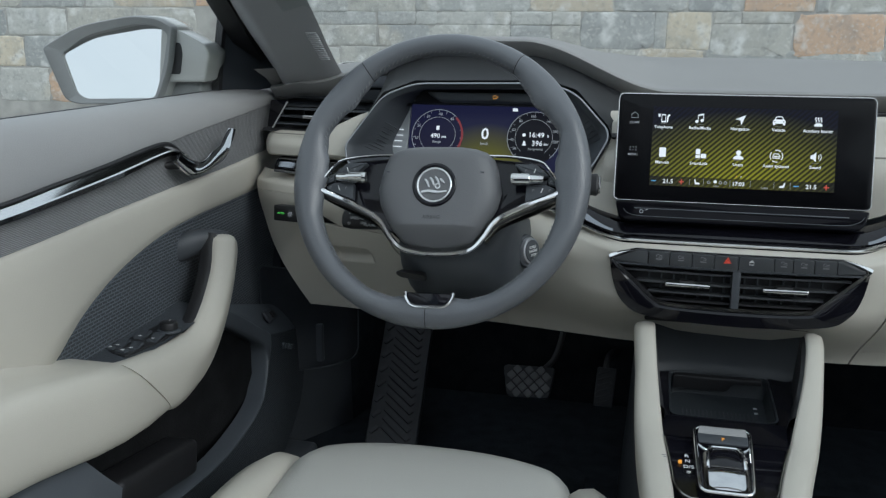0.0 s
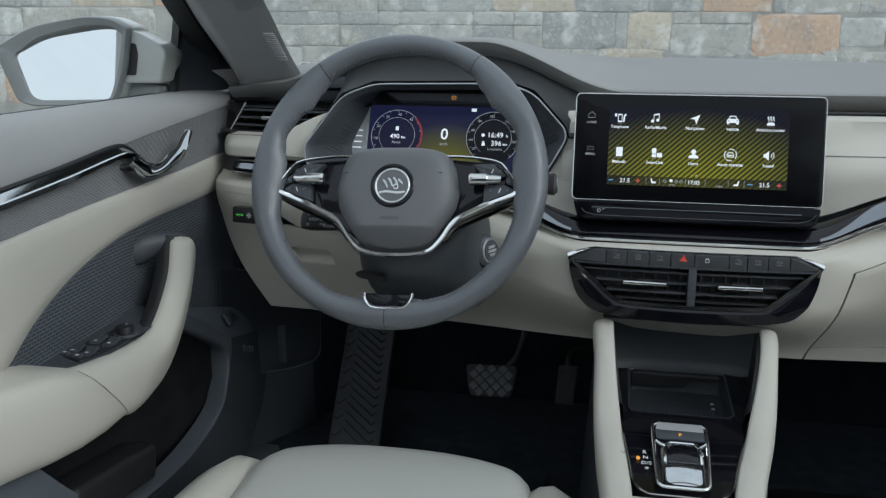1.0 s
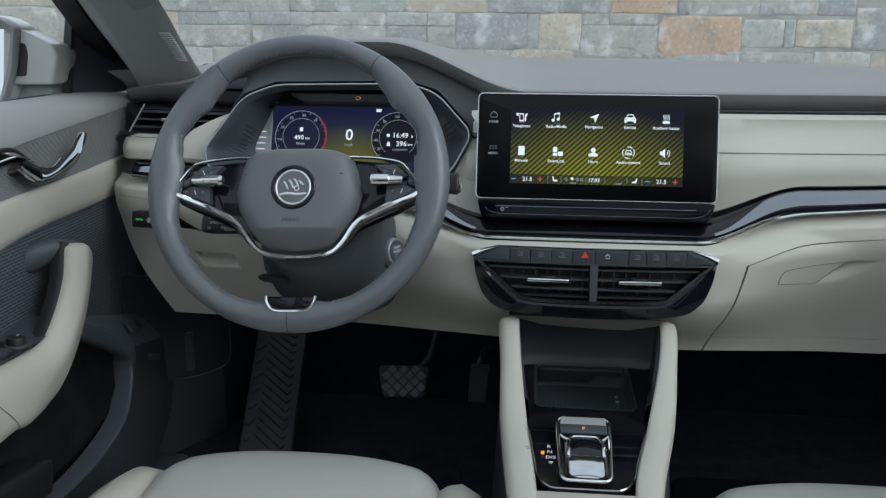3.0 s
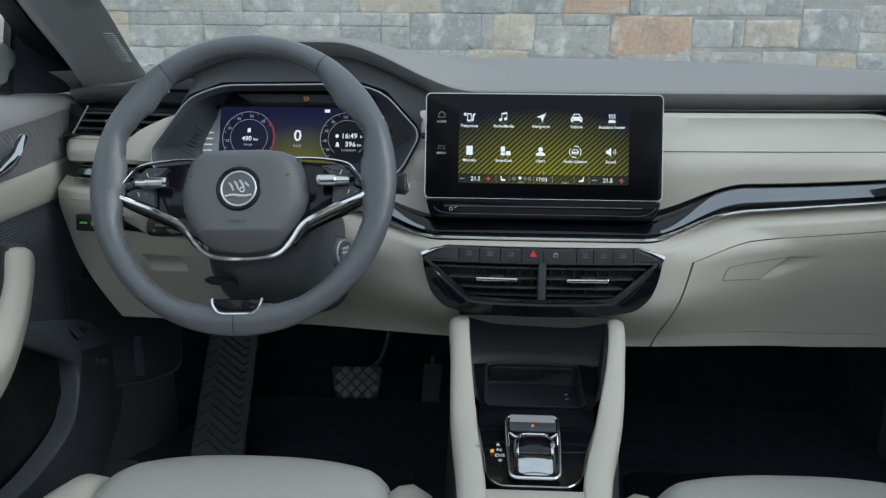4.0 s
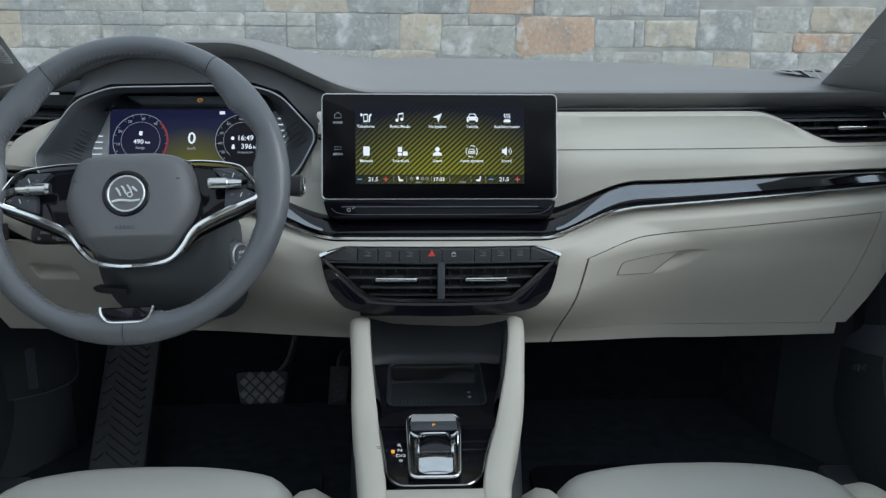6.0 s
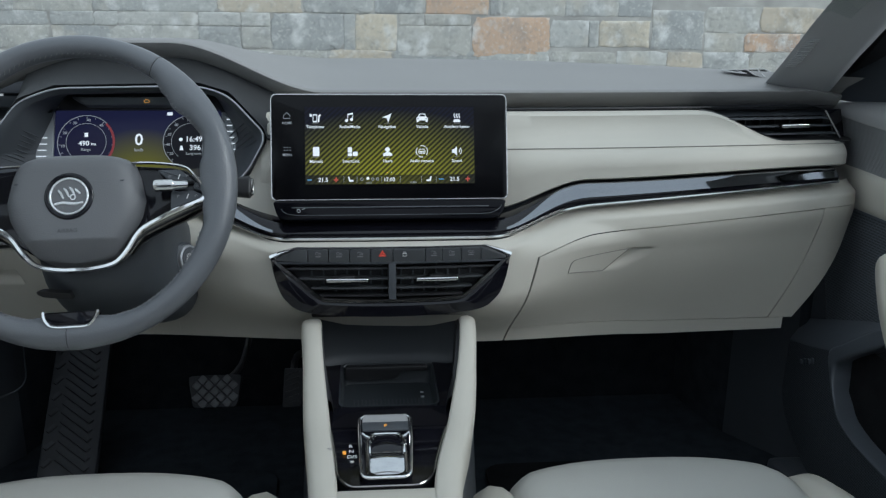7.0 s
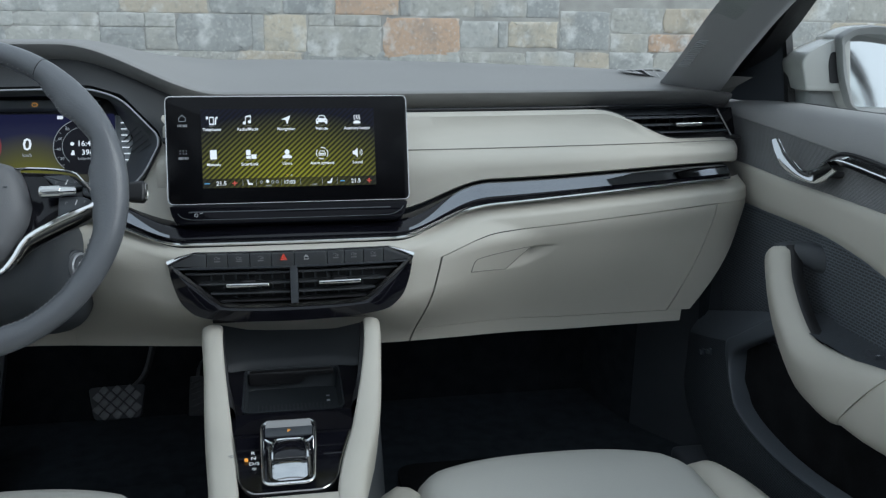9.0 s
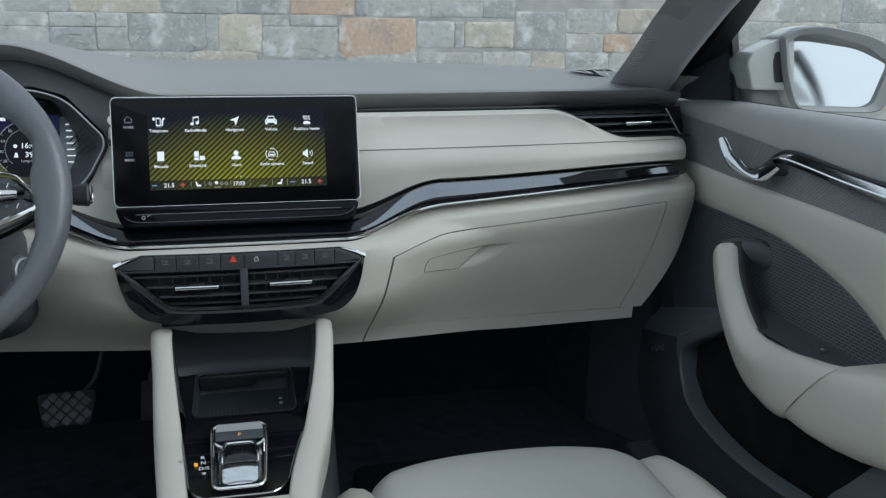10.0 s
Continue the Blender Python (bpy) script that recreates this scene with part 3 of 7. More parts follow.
RIM_TOP = [(-0.203, -0.012), (-0.150, 0.070), (-0.100, 0.090), (0.105, 0.094), (0.148, 0.080), (0.198, 0.025), (0.200, 0.010)]
dpart("cowl_face", loft([cowl_row(lerp(-0.548, -0.17, i / 60)) for i in range(61)]), mat("shaded_cowl_grey", (0.028, 0.030, 0.032), 0.7, grain=0.6), "inner face of the cowl with its shade in a darker grey", 60)
wing = prism(fillet([(-0.626, 0.940, 0), (-0.578, 0.936, 0), (-0.582, 0.956, 0), (-0.560, 0.992, 0), (-0.548, 1.006, 0), (-0.568, 0.9990, 0), (-0.590, 0.989, 0), (-0.612, 0.977, 0), (-0.626, 0.956, 0)], [0.002, 0.002, 0.006, 0.01, 0.002, 0.01, 0.01, 0.010, 0.008], 4), -0.03, 0.034, 0.0012)
for v in wing.verts:
    v.co.z -= 0.404 * (v.co.y - 0.966) + 0.006
dpart("cream_wing", moved(wing, Matrix(((1, 0, 0, 0), (0, 0, -1, 1.09), (0, 1, 0, 0), (0, 0, 0, 1)))), CREAM, "cream wing beside the driver's display", 50)
wing = prism(fillet([(-0.270, 0.876, 0), (-0.160, 0.868, 0), (-0.160, 1.000, 0), (-0.177, 1.000, 0), (-0.1775, 0.975, 0), (-0.2025, 0.927, 0)], [0.002, 0.002, 0.003, 0.003, 0.004, 0.006], 3), -0.02, 0.034, 0.0012)
for v in wing.verts:
    v.co.z -= 0.404 * (v.co.y - 0.966) + 0.006
dpart("cream_wing", moved(wing, Matrix(((1, 0, 0, 0), (0, 0, -1, 1.09), (0, 1, 0, 0), (0, 0, 0, 1)))), CREAM, "cream wing beside the driver's display", 50)
# black shadow gap under the top pad
dpart("gap_liner", loft([[(x, 1.16 + bow(x), 1.03), (x, 1.165 + bow(x), 1.008), (x, 1.13 + bow(x), 1.0)] for x in [lerp(-0.19, 0.770, i / 40) for i in range(41)]]), DARK, "dark recessed joint")
dpart("gap_liner", loft([[(x, 1.16 + bow(x), 1.03), (x, 1.165 + bow(x), 1.008), (x, 1.13 + bow(x), 1.0)] for x in [lerp(-0.770, -0.57, i / 12) for i in range(13)]]), DARK, "dark recessed joint")


# gloss strip: its edges and depth along the dashboard
def strip_s(x):
    return sm(0.145, 0.30, abs(x))


def strip_y(x):
    return 0.965 + 0.053 * sm(0.14, 0.28, abs(x)) + bow(x)


def strip_top(x):
    a = abs(x)
    return 0.870 + 0.043 * strip_s(x) + 0.012 * sm(0.28, 0.72, a)


def strip_low(x):
    a = abs(x)
    return 0.846 + 0.031 * strip_s(x) + 0.026 * min(1, max(0, (a - 0.28) / 0.43))


PAD_Z = 1.013


def pad_top(x):
    """Height of the cream pad's upper edge; it dips below the outer vents."""
    return PAD_Z - 0.048 * sm(0.50, 0.645, abs(x))


def pad_row(x, n=14):
    b, zt = bow(x), pad_top(x)
    zb = strip_top(x) + 0.001
    ys = strip_y(x)
    end = sm(0.735, 0.754, abs(x)) * 0.02
    dip = PAD_Z - zt
    prof = [(1.16 + b, zt - 0.004), (1.122 + b - 0.5 * dip, zt - 0.001), (1.110 + b - 0.6 * dip, zt - 0.001), (1.098 + b - 0.68 * dip, zt - 0.006)]
    z1 = zt - 0.006
    y1 = 1.098 + b - 0.68 * dip
    ym = 1.035 + b
    for t in (0.15, 0.3, 0.45, 0.6, 0.75, 0.88):
        z = lerp(z1, zb + 0.008, t)
        k = min(1.0, (1.0 - z) / 0.055) if z < 1.0 else 0
        y = lerp(1.100 + b, ym, sm(0.0, 1.15, k) if k < 1.15 else 1)
        prof.append((min(y, y1), z))
    prof += [(ym + 0.003, zb + 0.004), (ym + 0.012, zb), (max(ym + 0.02, ys + 0.03), zb)]
    return [(x, y + end + 0.6 * round_end(x), z) for y, z in prof]


dpart("cream_pad", loft([pad_row(lerp(-0.185, 0.754, i / 90)) for i in range(91)]), CREAM, "padded cream leatherette fascia", 60)
dpart("cream_pad", loft([pad_row(lerp(-0.754, -0.565, i / 30)) for i in range(31)]), CREAM, "padded cream leatherette fascia", 60)
dpart("pad_bevel", tube([(x, 1.140 + bow(x), PAD_Z + 0.0012) for x in [lerp(-0.18, 0.53, i / 30) for i in range(31)]], 0.0022, 6), BLACK, "thin black bevel along the cream pad")
# end cheeks and the stitched seam along the pad
for s in (-1, 1):
    xs = (0.10, 0.738) if s > 0 else (-0.738, -0.575)
    line = []
    for i in range(60):
        x = lerp(xs[0], xs[1], i / 59)
        b = bow(x)
        k = (1.0 - 0.962) / 0.055
        line.append((x, lerp(1.100 + b, 1.035 + b, sm(0, 1.15, k)) - 0.0012, 0.962))
    dpart("seam", tube(line, 0.0008, 5), SEAM, "pressed seam in the leatherette")


def strip_row(x, chrome):
    y, zt, zl = strip_y(x), strip_top(x), strip_low(x)
    h = zt - zl
    if chrome:
        return [(x, y + 0.004, zl + 0.0062), (x, y + 0.0005, zl + 0.005), (x, y, zl + 0.003), (x, y + 0.001, zl + 0.001), (x, y + 0.006, zl), (x, y + 0.02, zl + 0.001), (x, y + 0.02, zl + 0.006)]
    return [(x, y + 0.050, zt), (x, y + 0.020, zt - 0.0005), (x, y + 0.0165, zt - 0.002), (x, y + 0.006, zt - 0.45 * h), (x, y + 0.003, zt - 0.56 * h), (x, y + 0.004, zl + 0.006), (x, y + 0.02, zl + 0.004), (x, y + 0.045, zl + 0.004)]


SX = [lerp(-0.715, 0.712, i / 150) for i in range(151)]
strip = dpart("gloss_strip", loft([strip_row(x, False) for x in SX], wrap=True, caps=True), GLOSS, "gloss black trim strip", 50)
def face_row(x):
    y, zt, h = strip_y(x), strip_top(x), strip_top(x) - strip_low(x)
    # tapers towards the centre to imitate the reflection fading along the strip
    k = 1 - sm(0.165, 0.25, abs(x)) * 0.98
    top, foot = Vector((x, y + 0.0158, zt - 0.0015)), Vector((x, y + 0.0052, zt - 0.445 * h))
    first = top.lerp(foot, 0.98 * k)
    return [first + Vector((0, 0.004, 0.0018 * (1 - k) - 0.003 * k)), first, first.lerp(foot, 0.5), foot, (x, y + 0.0018, zt - 0.56 * h), (x, y + 0.004, zt - 0.57 * h)]


for s in (-1, 1):
    part("upper_face", moved(loft([face_row(s * lerp(0.165, 0.712, i / 90)) for i in range(91)]), D), LACQUER, strip, "smoked metallic upper face, tapered like a fading reflection", 60)
part("chrome_line", moved(loft([strip_row(x, True) for x in SX], wrap=True, caps=True), D), CHROME, strip, "thin bright metal line")


# lower panels
def low_end(z):
    return 0.758 - 0.088 * max(0.0, (0.875 - z) / 0.215) ** 1.7


LOW_EDGE = [(-0.75, 0.674), (-0.65, 0.673), (-0.50, 0.668), (-0.35, 0.667), (-0.25, 0.673), (-0.15, 0.679), (-0.05, 0.675), (0.10, 0.669), (0.20, 0.664), (0.30, 0.653), (0.40, 0.648), (0.60, 0.652), (0.75, 0.655)]


def low_bottom(x):
    """Height of the lower edge along the dashboard, softened between its stations."""
    def at(u):
        for (a, p), (b, q) in zip(LOW_EDGE, LOW_EDGE[1:]):
            if u <= b:
                return lerp(p, q, min(1.0, max(0.0, (u - a) / (b - a))))
        return LOW_EDGE[-1][1]
    return sum(at(x + d) for d in (-0.05, -0.025, 0.0, 0.025, 0.05)) / 5


def low_point(x, v, lift=0.0):
    """The lower fascia: v runs from 0 under the gloss strip to 1 at its lower edge; lift stands it proud."""
    zt, zb = strip_low(x) - 0.001, low_bottom(x)
    z = lerp(zt, zb, v)
    k = sm(0.0, 0.25, v)
    c = 1 - sm(lerp(0.14, 0.11, k), lerp(0.27, 0.40, k), abs(x))
    b = bow(x)
    roll = 0.030 * (1 - sm(0.0, 0.075, v))
    bulge = -0.004 * math.sin(math.pi * v / 0.36) ** 2 * (1 - c) if v < 0.36 else 0
    y = 1.012 + b * (1 - sm(0.2, 1.0, v)) + roll + bulge + 0.098 * sm(0.12, 1.05, v)
    yc = 0.952 + 0.5 * roll + 0.088 * sm(0.42, 1.05, v)
    y = lerp(y, yc, c) + round_end(x)
    return Vector((x, y - lift, z))


def low_patch(x0, x1, v0, v1, nx, nv, lift=0.0, shape=None):
    rows = []
    for i in range(nv + 1):
        v = lerp(v0, v1, i / nv)
        row = []
        for j in range(nx + 1):
            t = j / nx
            a, b = (x0(v) if callable(x0) else x0), (x1(v) if callable(x1) else x1)
            x = lerp(a, b, t)
            p = low_point(x, v, lift)
            if shape:
                p.y += shape(p.x, p.z)
            row.append(p)
        rows.append(row)
    return rows


def x_end(v):
    return low_end(lerp(0.876, 0.650, v))


LID_L = lambda v: lerp(0.212, 0.181, (v - 0.1) / 0.85)
LID_R = lambda v: 0.684 - 0.050 * max(0.0, (v - 0.14) / 0.76) ** 1.6
# dark backing that shows in the joints
dpart("backing", loft(low_patch(lambda v: -x_end(v) + 0.012, lambda v: x_end(v) - 0.012, 0.05, 0.97, 60, 16, -0.012)), BLACK, "dark backing behind the joints")


def lid_top(x):
    """v of the upper joint: the glovebox lid's on one side, the knee panel's on the other."""
    if x < 0:
        return 0.128 + 0.055 * (1 - sm(0.22, 0.66, -x))
    return 0.143 + 0.024 * (1 - min(1.0, max(0.0, (x - 0.2) / 0.48))) + 0.042 * (1 - sm(0.19, 0.31, x))


def lid_low(x):
    """v of the lid's lower joint."""
    return lerp(0.872, 0.912, (x - 0.18) / 0.46)


def sheet(name, rows, material, label, parent=None):
    bm = shell(rows, -0.006)
    return dpart(name, bm, material, label, 50, parent)


def ruled(x0, x1, va, vb, nx, nv, lift=0.0, shape=None):
    """A patch whose upper and lower joints are lines va(x), vb(x)."""
    rows = []
    for i in range(nv + 1):
        row = []
        for j in range(nx + 1):
            vm = lerp(0.1, 0.95, i / nv)
            x = lerp(x0(vm) if callable(x0) else x0, x1(vm) if callable(x1) else x1, j / nx)
            a, b = (va(x) if callable(va) else va), (vb(x) if callable(vb) else vb)
            p = low_point(x, lerp(a, b, i / nv), lift)
            if shape:
                p.y += shape(p.x, p.z)
            row.append(p)
        rows.append(row)
    return rows


def behind_vents(x, z):
    """Inside the opening that the centre vent panel covers."""
    y, edge = z - 0.80, [(-0.048, 0.10), (-0.033, 0.140), (-0.006, 0.156), (0.027, 0.161), (0.037, 0.140)]
    if y < -0.048 or y > 0.037:
        return False
    for (a, u), (b, v) in zip(edge, edge[1:]):
        if y <= b:
            return abs(x) < lerp(u, v, (y - a) / (b - a))
    return False


def pierced(name, rows, label):
    bm = loft(rows)
    cut = [f for f in bm.faces if behind_vents(f.calc_center_median().x, f.calc_center_median().z)]
    bmesh.ops.delete(bm, geom=cut, context="FACES")
    bmesh.ops.recalc_face_normals(bm, faces=bm.faces[:])
    return dpart(name, bm, CREAM, label, 50)


# upper roll over the whole width, then the middle fascia, the knee panel, the glovebox and the end pieces
pierced("upper_roll", ruled(lambda v: -x_end(0), lambda v: x_end(0), 0.0, lambda x: lid_top(x) - 0.004, 240, 12), "cream padded roll under the gloss strip")
pierced("middle_fascia", ruled(lambda v: -0.325, lambda v: LID_L(0.1 + 1.185 * (v - 0.1)) - 0.0012, lambda x: lid_top(x) - 0.004, 1.0, 110, 40), "cream fascia behind the centre vents")


def scoop(x, z):
    """The hollow of the lid's grip: a slanted trough that runs out beside the flap."""
    w = (z - 0.7765) / 0.038
    if not 0 < w < 1:
        return 0.0
    lo, hi = lerp(0.318, 0.357, w), lerp(0.372, 0.420, w)
    u = (x - lo) / (hi - lo)
    return 0.009 * sm(0.0, 0.6, w) * (1 - sm(0.90, 1.0, w)) * (1 - sm(0.20, 1.0, u)) if 0 < u < 1 else 0.0


lid = sheet("glovebox_lid", ruled(lambda v: LID_L(v) + 0.0018, lambda v: LID_R(v) - 0.0006, lambda x: lid_top(x) + 0.002, lid_low, 240, 120, 0.0, scoop), CREAM, "cream glovebox lid")
# grip flap with its fine outline
flap = []
for i in range(9):
    w = i / 8
    row = []
    for j in range(17):
        t = j / 16
        x0, x1 = lerp(0.2622, 0.2662, w) + 0.004 * max(0.0, 2 * w - 1) ** 2, lerp(0.3231, 0.3625, w)
        x = lerp(x0, x1, t)
        z = lerp(lerp(0.7855, 0.7799, t), lerp(0.8050, 0.8139, t ** 0.7), w)
        v = (strip_low(x) - 0.001 - z) / (strip_low(x) - 0.001 - low_bottom(x))
        row.append(low_point(x, v, 0.0008))
    flap.append(row)
grip = dpart("grip", shell(flap, -0.012), CREAM, "cream grip flap of the glovebox", 50, lid)
rim = flap[0] + [r[-1] for r in flap[1:]] + flap[-1][-2::-1] + [r[0] for r in flap[-2:0:-1]]
part("outline", moved(tube(rim, 0.0007, 5, closed=True), D), SEAM, grip, "fine shadowed joint round the flap")
sheet("lower_rail", ruled(lambda v: LID_L(lerp(0.955, 1.107, (v - 0.1) / 0.85)) + 0.0018, lambda v: x_end(0.97) - 0.012, lambda x: lid_low(x) + 0.005, 1.0, 60, 3, 0.0), CREAM, "cream lower edge of the fascia")
sheet("end_panel", ruled(lambda v: LID_R(v) + 0.001, lambda v: x_end(v), lambda x: lid_top(x) - 0.001, lambda x: lid_low(x) + 0.003, 10, 24), CREAM, "cream end piece of the fascia")
# driver's side: knee panel with its pull recess


def pull(x, z):
    u, w = (x + 0.580 + 0.45 * (z - 0.772)) / 0.033, (z - 0.7720) / 0.0135
    side = 1 - sm(0.86, 1.0, abs(u))
    return 0.011 * side * sm(-1.0, 0.2, w) * (1 - sm(0.84, 1.0, w))


KNEE_L = lambda v: -LID_R(v) + 0.03
KNEE_R = lambda v: -0.515 + 0.06 * sm(0.15, 0.6, v)
sheet("knee_panel", ruled(KNEE_L, KNEE_R, lambda x: lid_top(x) + 0.20, 1.0, 150, 110, 0.0004, pull), CREAM, "cream knee panel under the steering column")
sheet("column_surround", ruled(KNEE_L, lambda v: -0.3253, lambda x: lid_top(x) - 0.001, lambda x: lid_top(x) + 0.193, 100, 12), CREAM, "cream panel round the steering column")
sheet("column_surround", ruled(lambda v: KNEE_R(v) + 0.003, lambda v: -0.3253, lambda x: lid_top(x) + 0.193, 1.0, 60, 24), CREAM, "cream panel beside the steering column")
sheet("end_panel", ruled(lambda v: -x_end(v), lambda v: -LID_R(v) + 0.028, lambda x: lid_top(x) - 0.001, 1.0, 14, 30), CREAM, "cream end piece of the fascia")

# light switch
switch = thing("light_switch", "black headlamp switch panel with a green lit legend", "switch", pose(-0.668, 1.036, 0.845, 84, 0, -9))
part("panel", prism(rect(-0.030, -0.0125, 0.040, 0.0125, 0.003), -0.012, 0.006, 0.0015), BLACK, switch)
lettering("AUTO", -0.017, 0.0, 0.0062, 0.0044, LIT_GREEN, switch)
part("lamp_symbol", annulus(0.0016, 0.0026, 0.006, 0.0064, 16, 0.0, 0.0), LIT_DIM, switch)
for k in range(8):
    a = k * math.pi / 4
    part("lamp_ray", box(0.0042 * math.cos(a), 0.0042 * math.sin(a), 0.0061, 0.0014, 0.0006, 0.0006, 0, m=pose(0, 0, 0, 0, 0, math.degrees(a))), LIT_DIM, switch)


# ---- outer air vents ----
def outer_vent(s):
    v = thing("air_vent", "black outer air vent with a chrome tab at the dashboard's end", "air vent", pose(s * 0.64, 1.15, 0.985), group="dashboard air vents")
    m = pose(-s * 0.64, -1.15, -0.985)

    def q(x, y, z):
        return (s * x, y, z)

    rows = []
    for i in range(25):
        x = lerp(0.50, 0.766, i / 24)
        zl = pad_top(x) - 0.003
        b = bow(x)
        dip = PAD_Z - pad_top(x)
        yf = 1.108 + b - 0.55 * dip
        rows.append([q(x, yf, zl), q(x, yf + 0.006, zl + 0.004), q(x, 1.19 + b, zl + 0.004), q(x, 1.19 + b, 1.012), q(x, 1.13 + b, 1.015)])
    part("vent_box", moved(loft(rows), m), BLACK, v)
    part("vent_end", moved(loft([[q(0.726, 1.114 + bow(0.72), 1.010), q(0.768, 1.130 + bow(0.76), 1.010)], [q(0.742, 1.102 + bow(0.73), 0.975), q(0.768, 1.112 + bow(0.76), 0.970)], [q(0.748, 1.098 + bow(0.73), 0.966), q(0.768, 1.110 + bow(0.76), 0.960)]]), m), GLOSS, v, "gloss black end of the vent")
    part("vent_back", moved(box(s * 0.64, 1.262, 0.985, 0.26, 0.01, 0.07, 0.002), m), BLACK, v)
    for k, z in enumerate((0.998, 0.986, 0.974)):
        x0 = 0.545 + 0.032 * k
        path = [q(lerp(x0, 0.728 + 0.008 * k, i / 10), 1.112 + bow(lerp(x0, 0.738, i / 10)) - 0.25 * (1.008 - z), z) for i in range(11)]
        part("slat", moved(sweep(path, [(-0.010, -0.001), (0.010, -0.001), (0.010, 0.0012), (-0.010, 0.0012)]), m), DARK, v)
    for k in range(5):
        x = 0.60 + 0.028 * k
        part("vane", moved(box(s * x, 1.165 + bow(x), 0.987, 0.002, 0.03, 0.030 if k > 1 else 0.018, 0), m), BLACK, v)
    x = 0.662
    part("tab", moved(box(s * x, 1.093 + bow(x), 0.987, 0.052, 0.012, 0.006, 0.002, m=pose(0, 0, 0, 0, 0, s * 9)), m), CHROME, v, "bright metal vent tab")
    edge = [q(lerp(0.724, 0.748, t), 1.103 + bow(0.73) - 0.012 * t, lerp(1.010, 0.966, t)) for t in (0, 0.3, 0.6, 1)]
    part("outer_frame", moved(tube(edge, 0.0014, 6), m), GREY, v, "thin slanted vent edge")
    return v


outer_vent(1)
outer_vent(-1)

# demister grilles at the ends of the top pad
for s in (-1, 1):
    g = thing("demister_grille", "grey demister grille with slanted bars beside the windscreen pillar", "grille", pose(s * 0.632, 1.246, 1.056), group="demister grilles")
    m = pose(-s * 0.632, -1.246, -1.056)
    A, B, C, E = (Vector((s * x, y, z + 0.0125)) for x, y, z in ((0.584, 1.273, 1.0572), (0.656, 1.260, 1.0590), (0.668, 1.222, 1.0423), (0.614, 1.245, 1.0525)))
    well = loft([[A.lerp(E, t).lerp(B.lerp(C, t), u) for u in (0, 0.35, 0.7, 1)] for t in (0, 0.5, 1)])
    bmesh.ops.solidify(well, geom=well.faces[:], thickness=0.004)
    part("frame", moved(well, m), BLACK, g)
    up = Vector((0, 0, 0.0012))
    part("rim", moved(tube(spline([E + up, A + up, A.lerp(B, 0.5) + up, B + up, C + up], 4), 0.0014, 6), m), GRILLE_PALE, g, "pale grey grille rim")
    for t in (0.16, 0.42, 0.68):
        part("bar", moved(tube([E.lerp(C, t - 0.10) + up, A.lerp(B, t + 0.16) + up], 0.0010, 6), m), GRILLE_PALE, g)


# ---- driver's display ----
CL = pose(-0.379, 1.052, 0.966, 68)
cluster = thing("instrument_cluster", "digital driver's display in a ribbed grey hexagonal surround", "instrument cluster", CL)
hexa = fillet([(-0.203, -0.012, 0), (-0.197, -0.040, 0), (-0.10, -0.085, 0), (0.11, -0.085, 0), (0.175, -0.040, 0), (0.200, 0.010, 0), (0.198, 0.025, 0), (0.148, 0.080, 0), (0.105, 0.094, 0), (-0.100, 0.090, 0), (-0.150, 0.070, 0)], [0.008, 0.01, 0.02, 0.02, 0.02, 0.008, 0.008, 0.02, 0.02, 0.02, 0.02], 5)
inner = fillet([(-0.150, -0.020, 0), (-0.148, -0.040, 0), (-0.10, -0.07, 0), (0.10, -0.07, 0), (0.14, -0.040, 0), (0.150, 0.0, 0), (0.150, 0.010, 0), (0.120, 0.050, 0), (0.095, 0.064, 0), (-0.095, 0.062, 0), (-0.122, 0.044, 0)], [0.006, 0.01, 0.02, 0.02, 0.02, 0.006, 0.006, 0.02, 0.02, 0.02, 0.02], 5)
inner = [q + Vector((0, 0.036 + 0.016 * sm(0.02, 0.06, q.y), 0)) for q in inner]
rim_c = sum(hexa, Vector()) / len(hexa)
rows = [[p + Vector((0, 0, z)) + (rim_c - p) * k for p in hexa] for k, z in ((0.0, -0.03), (0.0, 0.0), (0.018, 0.003), (0.035, 0.0), (0.06, -0.008))]
rows += [[a.lerp(b, t) + Vector((0, 0, lerp(-0.008, -0.080, t))) + (rim_c - a) * 0.06 * (1 - t) for a, b in zip(hexa, inner)] for t in (0.1, 0.4, 0.7, 1.0)]
part("surround", loft(rows, wrap=True), DARK, cluster, "ribbed charcoal display surround", 30)
line = [p + Vector((0, 0, 0.002)) + (rim_c - p) * 0.012 for p in hexa]
part("rim", tube(line, 0.0015, 6, closed=True), EDGE, cluster, "thin satin rim")
# fine ribs on both flanks of the surround
for s in (-1, 1):
    for k in range(13):
        y = lerp(-0.035, 0.040, k / 12)
        xo = 0.188 - max(0, y - 0.012) * 0.75
        xi = 0.158 - max(0, y - 0.01) * 0.6
        part("rib", sweep([(s * xo, y, -0.012), (s * (xo + xi) / 2, y - 0.002, -0.036), (s * xi, y - 0.005, -0.062)], ring(0.0009, 5)), DARK, cluster)
DZ = -0.082
part("back_panel", prism(inner, DZ - 0.012, DZ - 0.003), BLACK, cluster)
set_in = list(cluster.children)
disp = part("display", prism(rect(-0.1235, -0.07, 0.1235, 0.046, 0.004), DZ - 0.003, DZ), CLUSTER_LIT, cluster, "lit driver's display")
part("warning_strip", prism(fillet([(-0.075, 0.051, 0), (0.088, 0.051, 0), (0.108, 0.064, 0), (-0.098, 0.064, 0)], 0.004), DZ - 0.003, DZ + 0.012, 0.001), RIM_PLASTIC, cluster)
